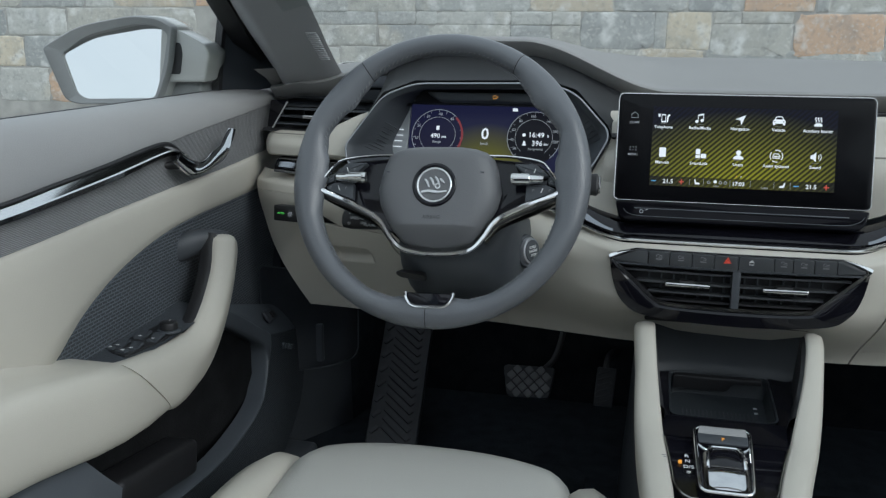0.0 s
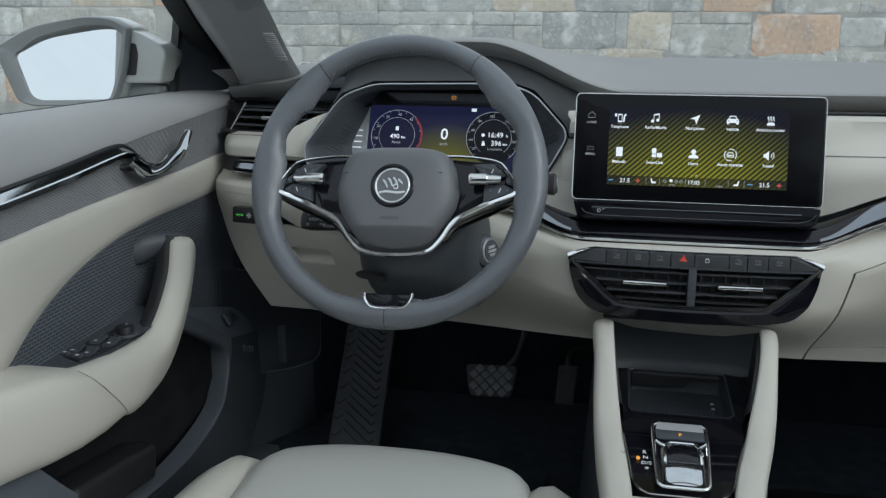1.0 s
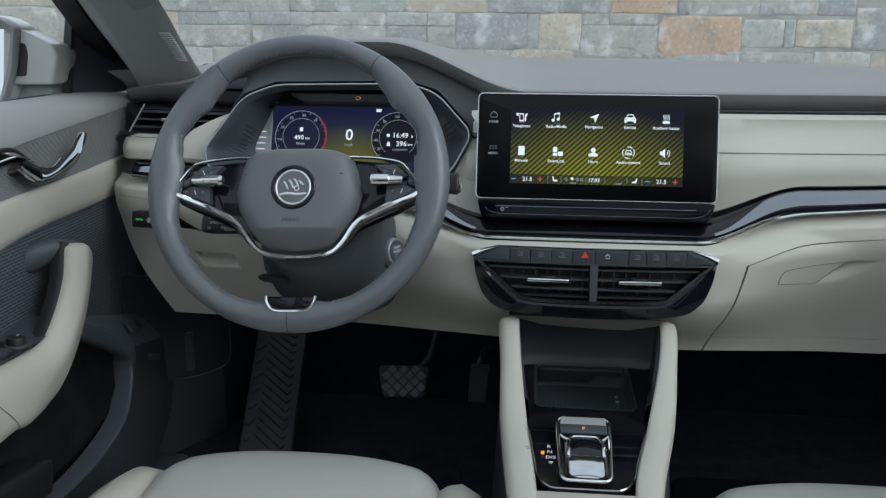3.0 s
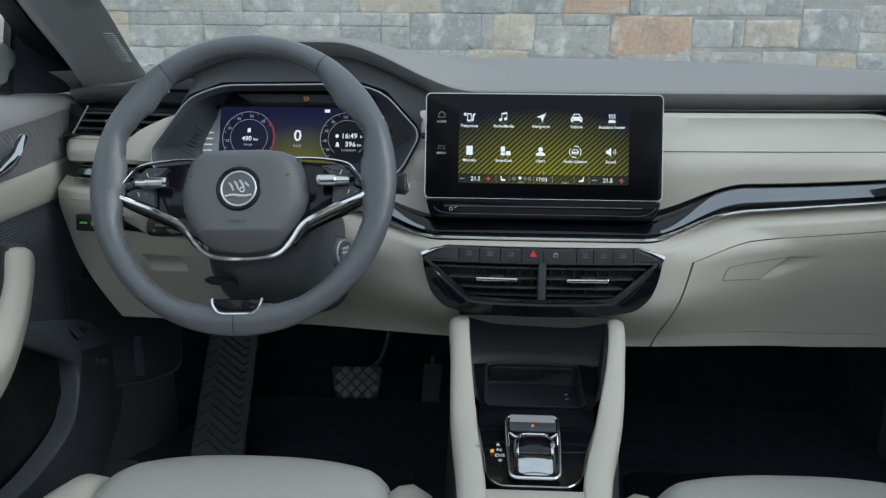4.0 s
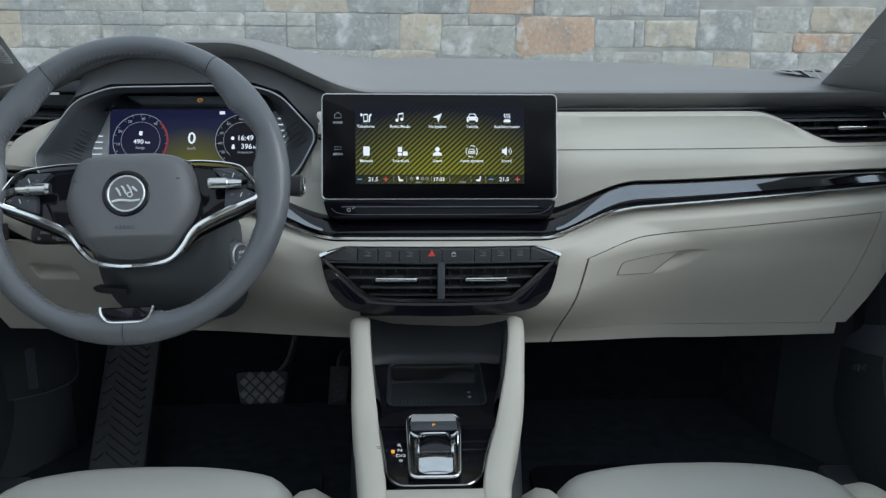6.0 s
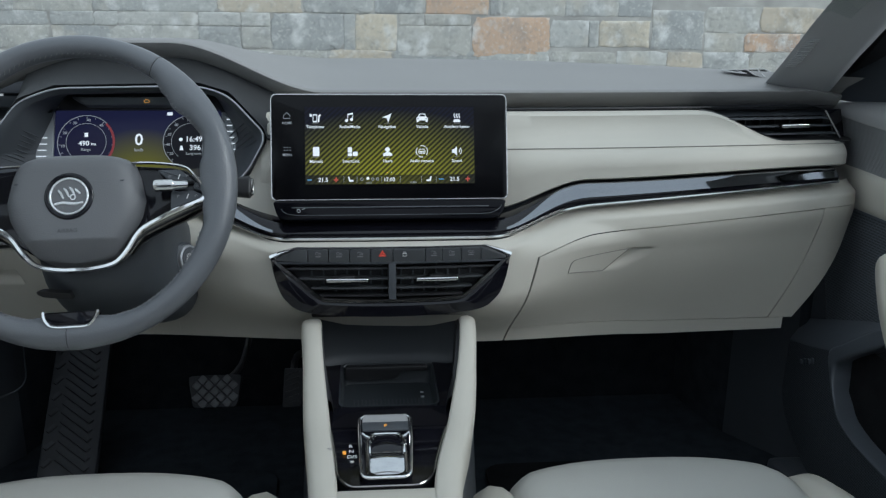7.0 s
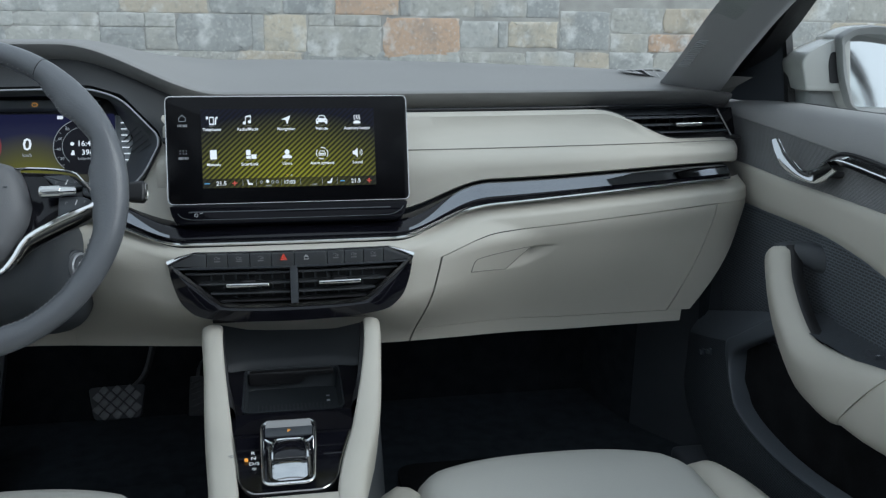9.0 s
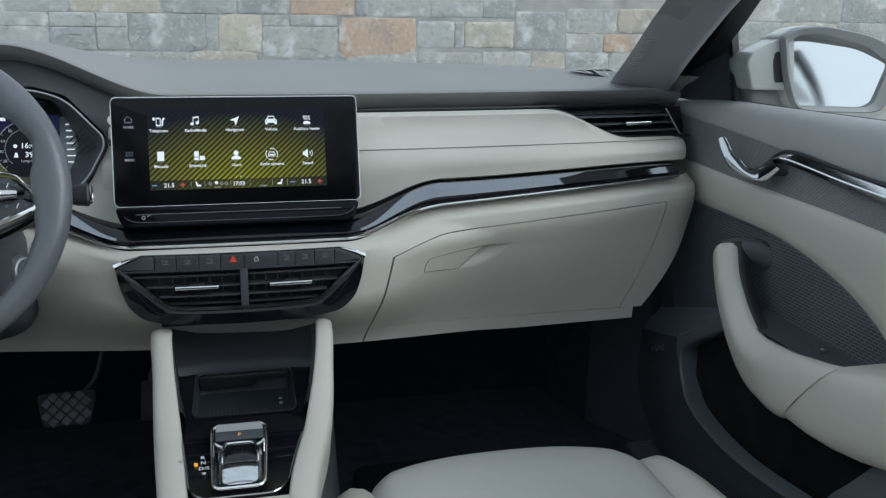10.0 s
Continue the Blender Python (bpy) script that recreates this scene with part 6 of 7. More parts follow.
for s in (-1, 1):
    kpart("tray_margin", loft([[(TRAY_X + s * 0.066, y, tray_z(y) - 0.002), (TRAY_X + s * 0.069, y, tray_z(y)), (con_x(y) + s * 0.088, y, tray_z(y) + 0.001), (con_x(y) + s * 0.099, y, tray_z(y) + 0.004)] for y in [lerp(0.868, 1.02, i / 8) for i in range(9)]]), GLOSS, "gloss black margin beside the tray", 50)
basin = rect(-0.067, 0.874, 0.067, 1.003, 0.014, 5)
bc = Vector((0, 0.94, 0))
rows = []
for k, d in ((1.03, 0.0005), (1.0, 0.0008), (0.985, -0.003), (0.965, -0.020), (0.945, -0.025)):
    rows.append([Vector((TRAY_X + (v.x - bc.x) * k, bc.y + (v.y - bc.y) * k, lerp(tray_z(v.y), 0.638, 0 if k > 0.97 else 0.5) + d)) for v in basin])
tb = loft(rows, wrap=True)
tb.verts.ensure_lookup_table()
tb.faces.new(tb.verts[-len(basin):])
kpart("tray_basin", tb, TRAY, "charcoal sunken tray", 50)
for k in range(19):
    kpart("mat_rib", box(-0.056 + 0.0055 * k, 0.915, 0.6155, 0.0022, 0.062, 0.0025, 0.0006), RUBBER)
kpart("tray_back", loft([[(x, y + 0.4 * max(0, abs(x + 0.005) - 0.06) * -1, z) for x in (-0.108, -0.09, -0.07, -0.04, 0, 0.03, 0.06, 0.08, 0.098)] for y, z in ((1.003, 0.646), (1.010, 0.652), (1.014, 0.664), (1.013, 0.70), (1.004, 0.75))]), TRAY, "charcoal sloping tray back", 60)
step = fillet([(-0.062, 0.0, 0), (0.012, 0.0, 0), (0.022, 0.012, 0), (0.060, 0.012, 0), (0.060, 0.020, 0), (-0.062, 0.020, 0)], 0.004, 3)
kpart("tray_step", moved(prism([(v.x, v.y) for v in step], 0, 0.012, 0.001), Matrix(((1, 0, 0, TRAY_X), (0, 0, -1, 1.004), (0, 1, 0, 0.628), (0, 0, 0, 1)))), BLACK, "stepped stop at the back of the tray")
kpart("tray_roof", box(-0.005, 1.02, 0.738, 0.22, 0.09, 0.012, 0.003), BLACK)
for y in (0.950, 0.966):
    kpart("socket", box(0.043, y, 0.6165, 0.005, 0.004, 0.003, 0.001), EMBLEM, "small metal contact")

# ---- gear selector ----
gear = thing("gear_selector", "chrome rocker gear selector on a gloss black plate", "gear selector", pose(-0.0145, 0.760, 0.6345, 8.5))
plate = fillet([(-0.030, -0.0695, 0), (0.027, -0.0695, 0), (0.0335, 0.0575, 0), (-0.0335, 0.0575, 0)], 0.011, 6)
part("surround", prism(plate, -0.01, 0.006, 0.002), GLOSS, gear)
part("surround_trim", tube([Vector((p.x, p.y, 0.0056)) for p in plate], 0.0023, 10, closed=True), BRIGHT, gear, "polished chrome surround")
part("upper_bevel", loft([[(x * w, y, z) for x in (-1, -0.8, 0, 0.8, 1)] for y, z, w in ((0.0550, 0.0110, 0.026), (0.0535, 0.0112, 0.0275), (0.0450, 0.0066, 0.0290), (0.0432, 0.0060, 0.0290))]), SMOKE, gear, "dark chrome bevel above the park plate")
part("park_button", prism(fillet([(-0.0288, 0.0235, 0), (0.0288, 0.0235, 0), (0.0295, 0.0430, 0), (-0.0295, 0.0430, 0)], 0.002), 0.002, 0.0080, 0.0012), DARK, gear, "charcoal park plate")
lettering("P", 0.0, 0.0330, 0.0083, 0.0080, LIT_AMBER, gear)
part("well", prism(fillet([(-0.0265, -0.066, 0), (0.0235, -0.066, 0), (0.0285, 0.0225, 0), (-0.0285, 0.0225, 0)], 0.006), 0.001, 0.0062), GLOSS, gear)
for s in (-1, 1):
    part("guide", sweep([(s * 0.0275, 0.0205, 0.0072), (s * 0.0235, 0.0130, 0.0080), (s * 0.0180, 0.0070, 0.0085)], lambda t: [(a * lerp(1.5, 0.8, t), b) for a, b in ((-0.002, -0.002), (0.002, -0.002), (0.0012, 0.0012), (-0.0012, 0.0012))]), BRIGHT, gear, "slanted chrome guide")
    part("side_wall", loft([[(s * 0.0250, 0.004, 0.0064), (s * 0.0190, 0.001, 0.0115)], [(s * 0.0258, -0.020, 0.0064), (s * 0.0208, -0.022, 0.0125)], [(s * 0.0252, -0.045, 0.0064), (s * 0.0218, -0.045, 0.0110)], [(s * 0.0240, -0.063, 0.0064), (s * 0.0215, -0.063, 0.0080)]]), SMOKE, gear, "dark chrome flank of the rocker")


def knob_row(y, w, z, drop):
    return [(x * w, y, z - drop * abs(x) ** 3) for x in (-1, -0.85, -0.5, 0, 0.5, 0.85, 1)]


part("rocker", loft([knob_row(0.0125, 0.0125, 0.004, 0.002), knob_row(0.0105, 0.0145, 0.0105, 0.003), knob_row(0.003, 0.0165, 0.0140, 0.003), knob_row(-0.012, 0.0185, 0.0150, 0.003), knob_row(-0.024, 0.0195, 0.0136, 0.003), knob_row(-0.030, 0.0200, 0.0118, 0.003)]), GLOSS, gear, "dark glossy rocker", 50)
part("rocker_frame", tube(spline([(-0.0208, -0.031, 0.0112), (-0.0205, -0.014, 0.0130), (-0.0180, 0.004, 0.0125), (-0.0125, 0.0118, 0.0095), (0.0125, 0.0118, 0.0095), (0.0180, 0.004, 0.0125), (0.0205, -0.014, 0.0130), (0.0208, -0.031, 0.0112)], 5), 0.0021, 8), BRIGHT, gear, "polished chrome rocker frame")
part("rocker_front", loft([knob_row(-0.0290, 0.0200, 0.0115, 0.002), knob_row(-0.0310, 0.0215, 0.0125, 0.003), knob_row(-0.0400, 0.0220, 0.0122, 0.003), knob_row(-0.0520, 0.0220, 0.0108, 0.004), knob_row(-0.0640, 0.0215, 0.0070, 0.003), knob_row(-0.0655, 0.0205, 0.004, 0.002)]), DARK_CHROME, gear, "polished chrome rocker face", 50)
for x in (-0.013, 0.0, 0.013):
    part("grip_line", box(x, -0.0300, 0.0128, 0.010, 0.0010, 0.0008, 0), SMOKE, gear)
letters = [("R", -0.0435, -0.001), ("N", -0.0425, -0.0115), ("D/S", -0.0415, -0.0225)]
for txt, x, y in letters:
    lettering(txt, x, y, 0.0022, 0.0085, WHITE_INK, gear)
part("lamp", disc(0.0022, 0.0, 0.0026, 0, 14, -0.0510, -0.0125), LIT_AMBER, gear, "small amber position lamp")
part("arrow", prism([(-0.044, -0.0305, 0), (-0.039, -0.0305, 0), (-0.0415, -0.033, 0)], 0.0, 0.0024), WHITE_INK, gear)
part("lock_symbol", tube([(-0.072, -0.003, 0.0022), (-0.066, -0.003, 0.0022), (-0.067, -0.0065, 0.0022), (-0.070, -0.0065, 0.0022)], 0.0004, 4), GREY_INK, gear)


# ---- doors ----
def smooth_line(pts):
    """A function of y that runs smoothly through (y, value) pairs."""
    run = [(p.x, p.y) for p in spline([(a, b, 0) for a, b in pts], 12)]
    return [run[0]] + [q for p, q in zip(run, run[1:]) if q[0] > p[0]]


def at_y(y, run):
    if y <= run[0][0]:
        return run[0][1]
    for (a, u), (b, v) in zip(run, run[1:]):
        if y <= b:
            return lerp(u, v, (y - a) / (b - a))
    return run[-1][1]


ROLL = smooth_line([(-0.6, 0.945), (0.2, 0.948), (0.51, 0.952), (0.61, 0.958), (0.72, 0.967), (0.84, 0.977), (0.93, 0.985), (1.03, 0.992), (1.13, 0.997), (1.24, 1.004), (1.42, 1.012)])
WEAVE = smooth_line([(-0.6, 0.896), (0.3, 0.898), (0.54, 0.903), (0.70, 0.911), (0.85, 0.9165), (1.0, 0.9205), (1.11, 0.924), (1.42, 0.932)])
ARC = smooth_line([(-0.6, 0.72), (0.30, 0.715), (0.48, 0.728), (0.563, 0.755), (0.624, 0.794), (0.698, 0.826), (0.794, 0.849), (0.904, 0.860), (1.109, 0.862), (1.42, 0.862)])
BAR = smooth_line([(-0.6, 0.925), (0.2, 0.934), (0.49, 0.942), (0.64, 0.9515), (0.82, 0.9675), (0.86, 0.9695)])
YS = [lerp(-0.6, 1.40, i / 100) for i in range(101)]


def door(s, name, label, driver):
    d = thing(name, label, "car door", pose(s * 0.80, 0.4, 0.35), group="front doors")
    m = pose(-s * 0.80, -0.4, -0.35)

    def q(X, y, z):
        if s > 0:
            y, z = y + 0.028 * (1 - sm(0.88, 1.10, y)), z - 0.005 - 0.008 * (1 - sm(0.84, 0.93, z)) - 0.012 * (1 - sm(0.62, 0.78, z))
        return Vector((s * X, y, z))

    def off(X, y, z):
        return Vector((s * X, y, z))

    def p(nm, bm, material, lab="", sharp=45, parent=None):
        return part(nm, moved(bm, m), material, parent or d, lab, sharp)

    def inset(y):
        return -0.012 * sm(0.95, 1.25, y)

    # inner skin in bands
    rows = []
    for y in YS:
        r = at_y(y, ROLL)
        t = inset(y)
        top = 1.0305 - 0.004 * sm(1.1, 1.28, y)
        row = [q(0.838 - t, y, 0.99), q(0.836 - t, y, top - 0.014), q(0.830 - t, y, top - 0.004), q(0.822 - t, y, top)]
        for k in range(1, 10):
            u = radians(10 * k)
            row.append(q(0.7665 + 0.050 * (1 - math.sin(u) ** 0.8) - t, y, r + (top - r) * math.cos(u) ** 0.62))
        rows.append(row + [q(0.7675 - t, y, r - 0.002), q(0.774 - t, y, r - 0.004)])
    p("belt_roll", loft(rows), ROLL_GREY, "grey grained upper door roll", 60)
    p("fabric_insert", loft([[q(lerp(0.768, 0.760, t) - inset(y) + 0.004 * math.sin(math.pi * t), y, lerp(at_y(y, ROLL) - 0.002, at_y(y, WEAVE), t)) for t in (0, 0.25, 0.5, 0.75, 1)] for y in YS]), WOVEN, "ribbed grey fabric insert", 60)
    rows = []
    for y in YS:
        w, a, t0 = at_y(y, WEAVE), at_y(y, ARC), inset(y)
        rows.append([q(0.766 - t0, y, w + 0.0005), q(0.758 - t0, y, w - 0.001), q(0.7555 - t0, y, w - 0.005)] + [q(lerp(0.7555, 0.764, t ** 2) - t0, y, lerp(w - 0.005, a + 0.003, t)) for t in (0.2, 0.4, 0.6, 0.8, 1.0)] + [q(0.768 - t0, y, a)])
    p("cream_panel", loft(rows), CREAM, "cream leatherette door panel", 60)
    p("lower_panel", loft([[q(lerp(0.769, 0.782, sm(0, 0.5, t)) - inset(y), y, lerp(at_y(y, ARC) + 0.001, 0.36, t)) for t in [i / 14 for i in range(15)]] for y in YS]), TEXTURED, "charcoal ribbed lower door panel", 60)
    p("arc_piping", tube([q(0.7655 - inset(y), y, at_y(y, ARC) + 0.0005) for y in [lerp(0.605, 1.25, i / 50) for i in range(51)]], 0.0013, 6), RIM_PLASTIC, "dark piping along the cream panel")
    p("outer_skin", loft([[q(0.86, y, 0.35), q(0.89, y, 0.7), q(0.86, y, 1.0), q(0.845, y, 1.02)] for y in (-0.6, 0.2, 0.8, 1.26)]), PAINT, "white painted outer skin")
    p("window_seal", sweep([q(0.834 - inset(y), y, 1.0250) for y in (-0.6, -0.2, 0.2, 0.6, 0.9, 1.1)], [(-0.004, -0.006), (0.004, -0.006), (0.003, 0.005), (-0.003, 0.005)]), BLACK, "black rubber seal along the window")
    # chrome bar: a dark upper facet over a bright lower one, pinched at its front end
    tops = smooth_line([(-0.6, 0.934), (0.2, 0.941), (0.505, 0.950), (0.60, 0.957), (0.706, 0.965), (0.79, 0.9735), (0.828, 0.9755), (0.848, 0.9725), (0.866, 0.9640), (0.876, 0.9570)])
    lows = smooth_line([(-0.6, 0.914), (0.2, 0.923), (0.50, 0.934), (0.59, 0.9385), (0.70, 0.947), (0.793, 0.957), (0.835, 0.9600), (0.876, 0.9540)])
    ys = [lerp(-0.6, 0.76, i / 24) for i in range(24)] + [lerp(0.76, 0.876, i / 14) for i in range(15)]
    rows = []
    for y in ys:
        a, b = at_y(y, tops), at_y(y, lows)
        rows.append([q(0.770, y, a), q(0.7615, y, a - 0.0005), q(0.7520, y, lerp(a, b, 0.40)), q(0.7512, y, lerp(a, b, 0.50)), q(0.7560, y, lerp(a, b, 0.95)), q(0.7585, y, b), q(0.770, y, b)])
    p("trim_bar", loft(rows, wrap=True, caps=True), TRIM_CHROME, "polished chrome trim bar", 20)
    p("trim_shadow", tube([q(0.7640, y, at_y(y, tops) + 0.0022) for y in ys], 0.0026, 6), BLACK, "dark line above the bar")
    # release handle in its cup
    up_l = spline([q(k, a1, b1) for k, a1, b1 in ((0.752, 0.850, 0.9615), (0.750, 0.868, 0.9505), (0.748, 0.890, 0.9420), (0.746, 0.908, 0.9425), (0.745, 0.930, 0.9500), (0.744, 0.957, 0.9600), (0.743, 0.972, 0.9720), (0.742, 0.983, 0.9800))], 5)
    lo_l = spline([q(k, a1, b1) for k, a1, b1 in ((0.746, 0.822, 0.9540), (0.742, 0.838, 0.9400), (0.740, 0.852, 0.9325), (0.738, 0.878, 0.9315), (0.738, 0.912, 0.9350), (0.738, 0.945, 0.9420), (0.738, 0.972, 0.9620), (0.740, 0.990, 0.9810))], 5)
    p("release_handle", shell([[a1, a1.lerp(b1, 0.12) + off(-0.0012, 0, 0.0006), a1.lerp(b1, 0.5) + off(-0.0016, 0, 0.0008), a1.lerp(b1, 0.88) + off(-0.0012, 0, 0.0006), b1] for a1, b1 in zip(up_l, lo_l)], 0.004), DARK_CHROME, "polished chrome release lever", 50)
    p("handle_stem", sweep(spline([q(0.772, 0.84, 0.946), q(0.756, 0.862, 0.944), q(0.745, 0.884, 0.942)], 4), ring(0.0055, 8)), BLACK, "dark stem behind the release lever")
    # armrest and grab handle
    rows = []
    side = [(0.715 - 0.024 * abs(math.sin(u)) ** 0.82, 0.700 + 0.0505 * math.copysign(abs(math.cos(u)) ** 0.72, math.cos(u)), 0) for u in [math.pi * k / 12 for k in range(13)]]
    sect = [(0.790, 0.7505, 0.060), (0.7675, 0.7505, 0.040), (0.764, 0.7505, 0.024), (0.757, 0.7505, 0.012), (0.745, 0.7505, 0.004)] + side + [(0.745, 0.6495, 0), (0.790, 0.6495, 0)]
    for i in range(25):
        row = []
        for X, z, up in sect:
            y = lerp(-0.5, 0.6052 + 0.097 * (0.7505 - z) / 0.101, i / 24)
            e = 0.0012 if i == 24 else 0
            row.append(q(X + (e if X < 0.71 else 0), y, z + (e if z < 0.67 else 0) - 0.15 * (y - 0.66) * (1 - sm(0.45, 0.70, y)) - (e if z > 0.74 else 0) + up * (1 - sm(0.42, 0.60, y))))
        rows.append(row)
    p("armrest", loft(rows, wrap=True, caps=True), CREAM, "padded cream armrest", 60)
    inn = spline([q(0.713, 0.606, 0.7505), q(0.714, 0.650, 0.742), q(0.715, 0.716, 0.733), q(0.715, 0.787, 0.731), q(0.716, 0.826, 0.750), q(0.718, 0.866, 0.793), q(0.722, 0.884, 0.826), q(0.724, 0.893, 0.842)], 5)
    out = spline([q(0.715, 0.703, 0.6495), q(0.715, 0.722, 0.646), q(0.715, 0.765, 0.646), q(0.715, 0.815, 0.658), q(0.715, 0.860, 0.690), q(0.717, 0.904, 0.738), q(0.720, 0.938, 0.797), q(0.724, 0.946, 0.826)], 5)
    rows = []
    nn = len(inn)
    for i, (a, b) in enumerate(zip(inn, out)):
        c, t = (a + b) / 2, i / (nn - 1)
        rd = math.sqrt(1 - 0.80 * max(0, (t - 0.90) / 0.10) ** 2)
        h = (a - b) / 2 * rd
        w = lerp(0.024, 0.018, sm(0.0, 0.9, t)) * rd
        k1, f = 0.72, sm(0.12, 0.45, t)
        ring0 = [(math.copysign(abs(math.cos(u)) ** k1, math.cos(u)), math.copysign(abs(math.sin(u)) ** (k1 + 0.1), math.sin(u))) for u in [2 * math.pi * j / 18 for j in range(18)]]
        # towards the top the section turns into two flat faces that meet in a soft ridge
        ring1 = [(1.0, -0.25), (0.97, 0.12), (0.80, 0.50), (0.55, 0.86), (0.42, 0.97), (0.28, 1.0), (0.05, 0.90), (-0.40, 0.62), (-0.80, 0.34), (-0.97, 0.14), (-1.0, -0.15), (-0.92, -0.6), (-0.7, -0.9), (-0.3, -1.0), (0.1, -1.0), (0.5, -0.95), (0.8, -0.85), (0.95, -0.6)]
        rows.append([c + h * lerp(x0, x1, f) + Vector((-s * w * lerp(z0, z1, f), 0, 0)) for (x0, z0), (x1, z1) in zip(ring0, ring1)])
    p("grab_handle", loft(rows, wrap=True, caps=True), CREAM, "cream sweeping grab handle", 60)
    ret = spline([q(0.724, 0.922, 0.827), q(0.731, 0.914, 0.829), q(0.742, 0.902, 0.830), q(0.757, 0.888, 0.828), q(0.772, 0.874, 0.822), q(0.80, 0.855, 0.812)], 4)
    p("handle_return", sweep(ret, lambda t: [(a * lerp(0.7, 1.1, sm(0, 0.3, t)), b * lerp(0.8, 1.5, sm(0.0, 0.8, t))) for a, b in ring(0.0135, 16)]), DARK, "dark return of the grab handle", 60)
    # dark lining along the inner edge of the handle
    p("handle_back", loft([[a * 0.95 + b * 0.05 + off(0.002, 0, 0), a * 1.01 - b * 0.01 + off(0.008, 0, 0), a * 1.02 - b * 0.02 + off(0.016, 0, 0), a * 0.98 + b * 0.02 + off(0.026, 0, 0), a * 0.5 + b * 0.5 + off(0.026, 0, 0)] for a, b in zip(inn[14:], out[14:])]), BLACK, "dark lining of the grab handle", 60)
    # switch panel in front of the armrest
    sp = loft([[q(X, y, 0.7345 + 0.008 * sm(0.78, 0.88, y) + 0.004 * sm(0.74, 0.78, X)) for y in [lerp(a1, b1, i / 16) for i in range(17)]] for X, a1, b1 in ((0.790, 0.58, 0.86), (0.775, 0.59, 0.86), (0.755, 0.60, 0.86), (0.735, 0.61, 0.855), (0.718, 0.62, 0.84))])
    base = p("switch_plate", sp, DARK, "charcoal switch plate", 60)
    if driver:
        mod = fillet([(0.774, 0.674, 0), (0.736, 0.662, 0), (0.722, 0.735, 0), (0.728, 0.768, 0), (0.760, 0.790, 0)], [0.006, 0.006, 0.01, 0.012, 0.008], 4)
        p("switch_module", moved(prism([(s * v.x, v.y) for v in mod], 0.728, 0.7375, 0.0015), pose(0, 0, 0)), BLACK, "black module of window and mirror switches", 40, base)
    spots = ((0.7545, 0.732), (0.733, 0.727), (0.763, 0.695), (0.741, 0.690)) if driver else ((0.750, 0.705),)
    zq = 0.7375 if driver else 0.7365
    for y0, (X, y) in enumerate(spots):
        rows = []
        for dy, h, w in ((-0.0125, 0.0, 0.0075), (-0.010, 0.0030, 0.0070), (-0.003, 0.0018, 0.0068), (0.006, 0.0055, 0.0068), (0.0105, 0.0050, 0.0068), (0.0125, 0.0, 0.0072)):
            rows.append([q(X + dx * w, y + dy, zq + h + k) for dx, k in ((-1, -0.004), (-0.9, 0.0), (0.9, 0.0), (1, -0.004))])
        w = p("window_switch", loft(rows), DARK, "charcoal rocker window switch", 40, base)
        p("legend", loft([[q(X + dx, y + dy, zq + 0.0032 + h) for dx in (-0.0022, 0.0022)] for dy, h in ((-0.0085, 0), (-0.0050, -0.0002))]), WHITE_INK, "small white window symbol", 40, base)
    if driver:
        for X, y in ((0.770, 0.682), (0.7485, 0.675)):
            p("lock_button", box(s * X, y, 0.7380, 0.014, 0.012, 0.0030, 0.001), DARK, "flat lock button", 40, base)
            p("legend", box(s * X, y, 0.7398, 0.0040, 0.0030, 0.0004, 0), WHITE_INK, "small white lock symbol", 40, base)
        p("mirror_knob", moved(disc(0.0118, 0, 0.0130, 0.003, 28), pose(s * 0.733, 0.760, 0.7375)), BLACK, "round mirror adjuster knob", 40, base)
        p("knob_base", moved(disc(0.0155, 0, 0.004, 0.001, 28), pose(s * 0.733, 0.760, 0.7365)), DARK, "", 40, base)
        p("legend", box(s * 0.733, 0.7645, 0.7506, 0.0012, 0.0045, 0.0004, 0), WHITE_INK, "small white pointer", 40, base)
    # map pocket: a sloping shelf, an angular rim round the opening and a dimpled front wall
    mouth = [(0.93, 0.690), (0.968, 0.670), (1.018, 0.640), (1.070, 0.609), (1.092, 0.587), (1.088, 0.561), (1.069, 0.535), (1.035, 0.513), (0.95, 0.503), (0.82, 0.510), (0.62, 0.535), (0.35, 0.55), (-0.3, 0.55)]
    brim = [(0.94, 0.712), (0.988, 0.691), (1.024, 0.671), (1.085, 0.631), (1.119, 0.606), (1.102, 0.563), (1.078, 0.533), (1.040, 0.508), (0.953, 0.496), (0.82, 0.503), (0.62, 0.528), (0.35, 0.543), (-0.3, 0.543)]
    foot = [(1.305, 0.562), (1.300, 0.520), (1.280, 0.470), (1.235, 0.420), (1.12, 0.370), (0.96, 0.355), (0.66, 0.35), (0.38, 0.35), (-0.3, 0.35)]
    depth = [0.762, 0.758, 0.754, 0.752, 0.750, 0.748, 0.744, 0.738, 0.728, 0.712, 0.700, 0.695, 0.695]
    M = spline([off(k, a, b) for (a, b), k in zip(mouth, depth)], 5)
    B = spline([off(k + 0.002, a, b) for (a, b), k in zip(brim, depth)], 5)
    F = spline([off(k + 0.014, a, b) for (a, b), k in zip(foot, depth[4:])], 5)
    p("pocket_rim", loft([[a + off(0.03, 0, 0), a + off(0.003, 0, 0), a.lerp(b, 0.08) + off(-0.001, 0, 0), a.lerp(b, 0.2) + off(-0.003, 0, 0), a.lerp(b, 0.8) + off(-0.003, 0, 0), a.lerp(b, 0.95) + off(-0.001, 0, 0), b + off(0.003, 0, 0)] for a, b in zip(M, B)]), RIM_PLASTIC, "smooth charcoal pocket rim", 50)
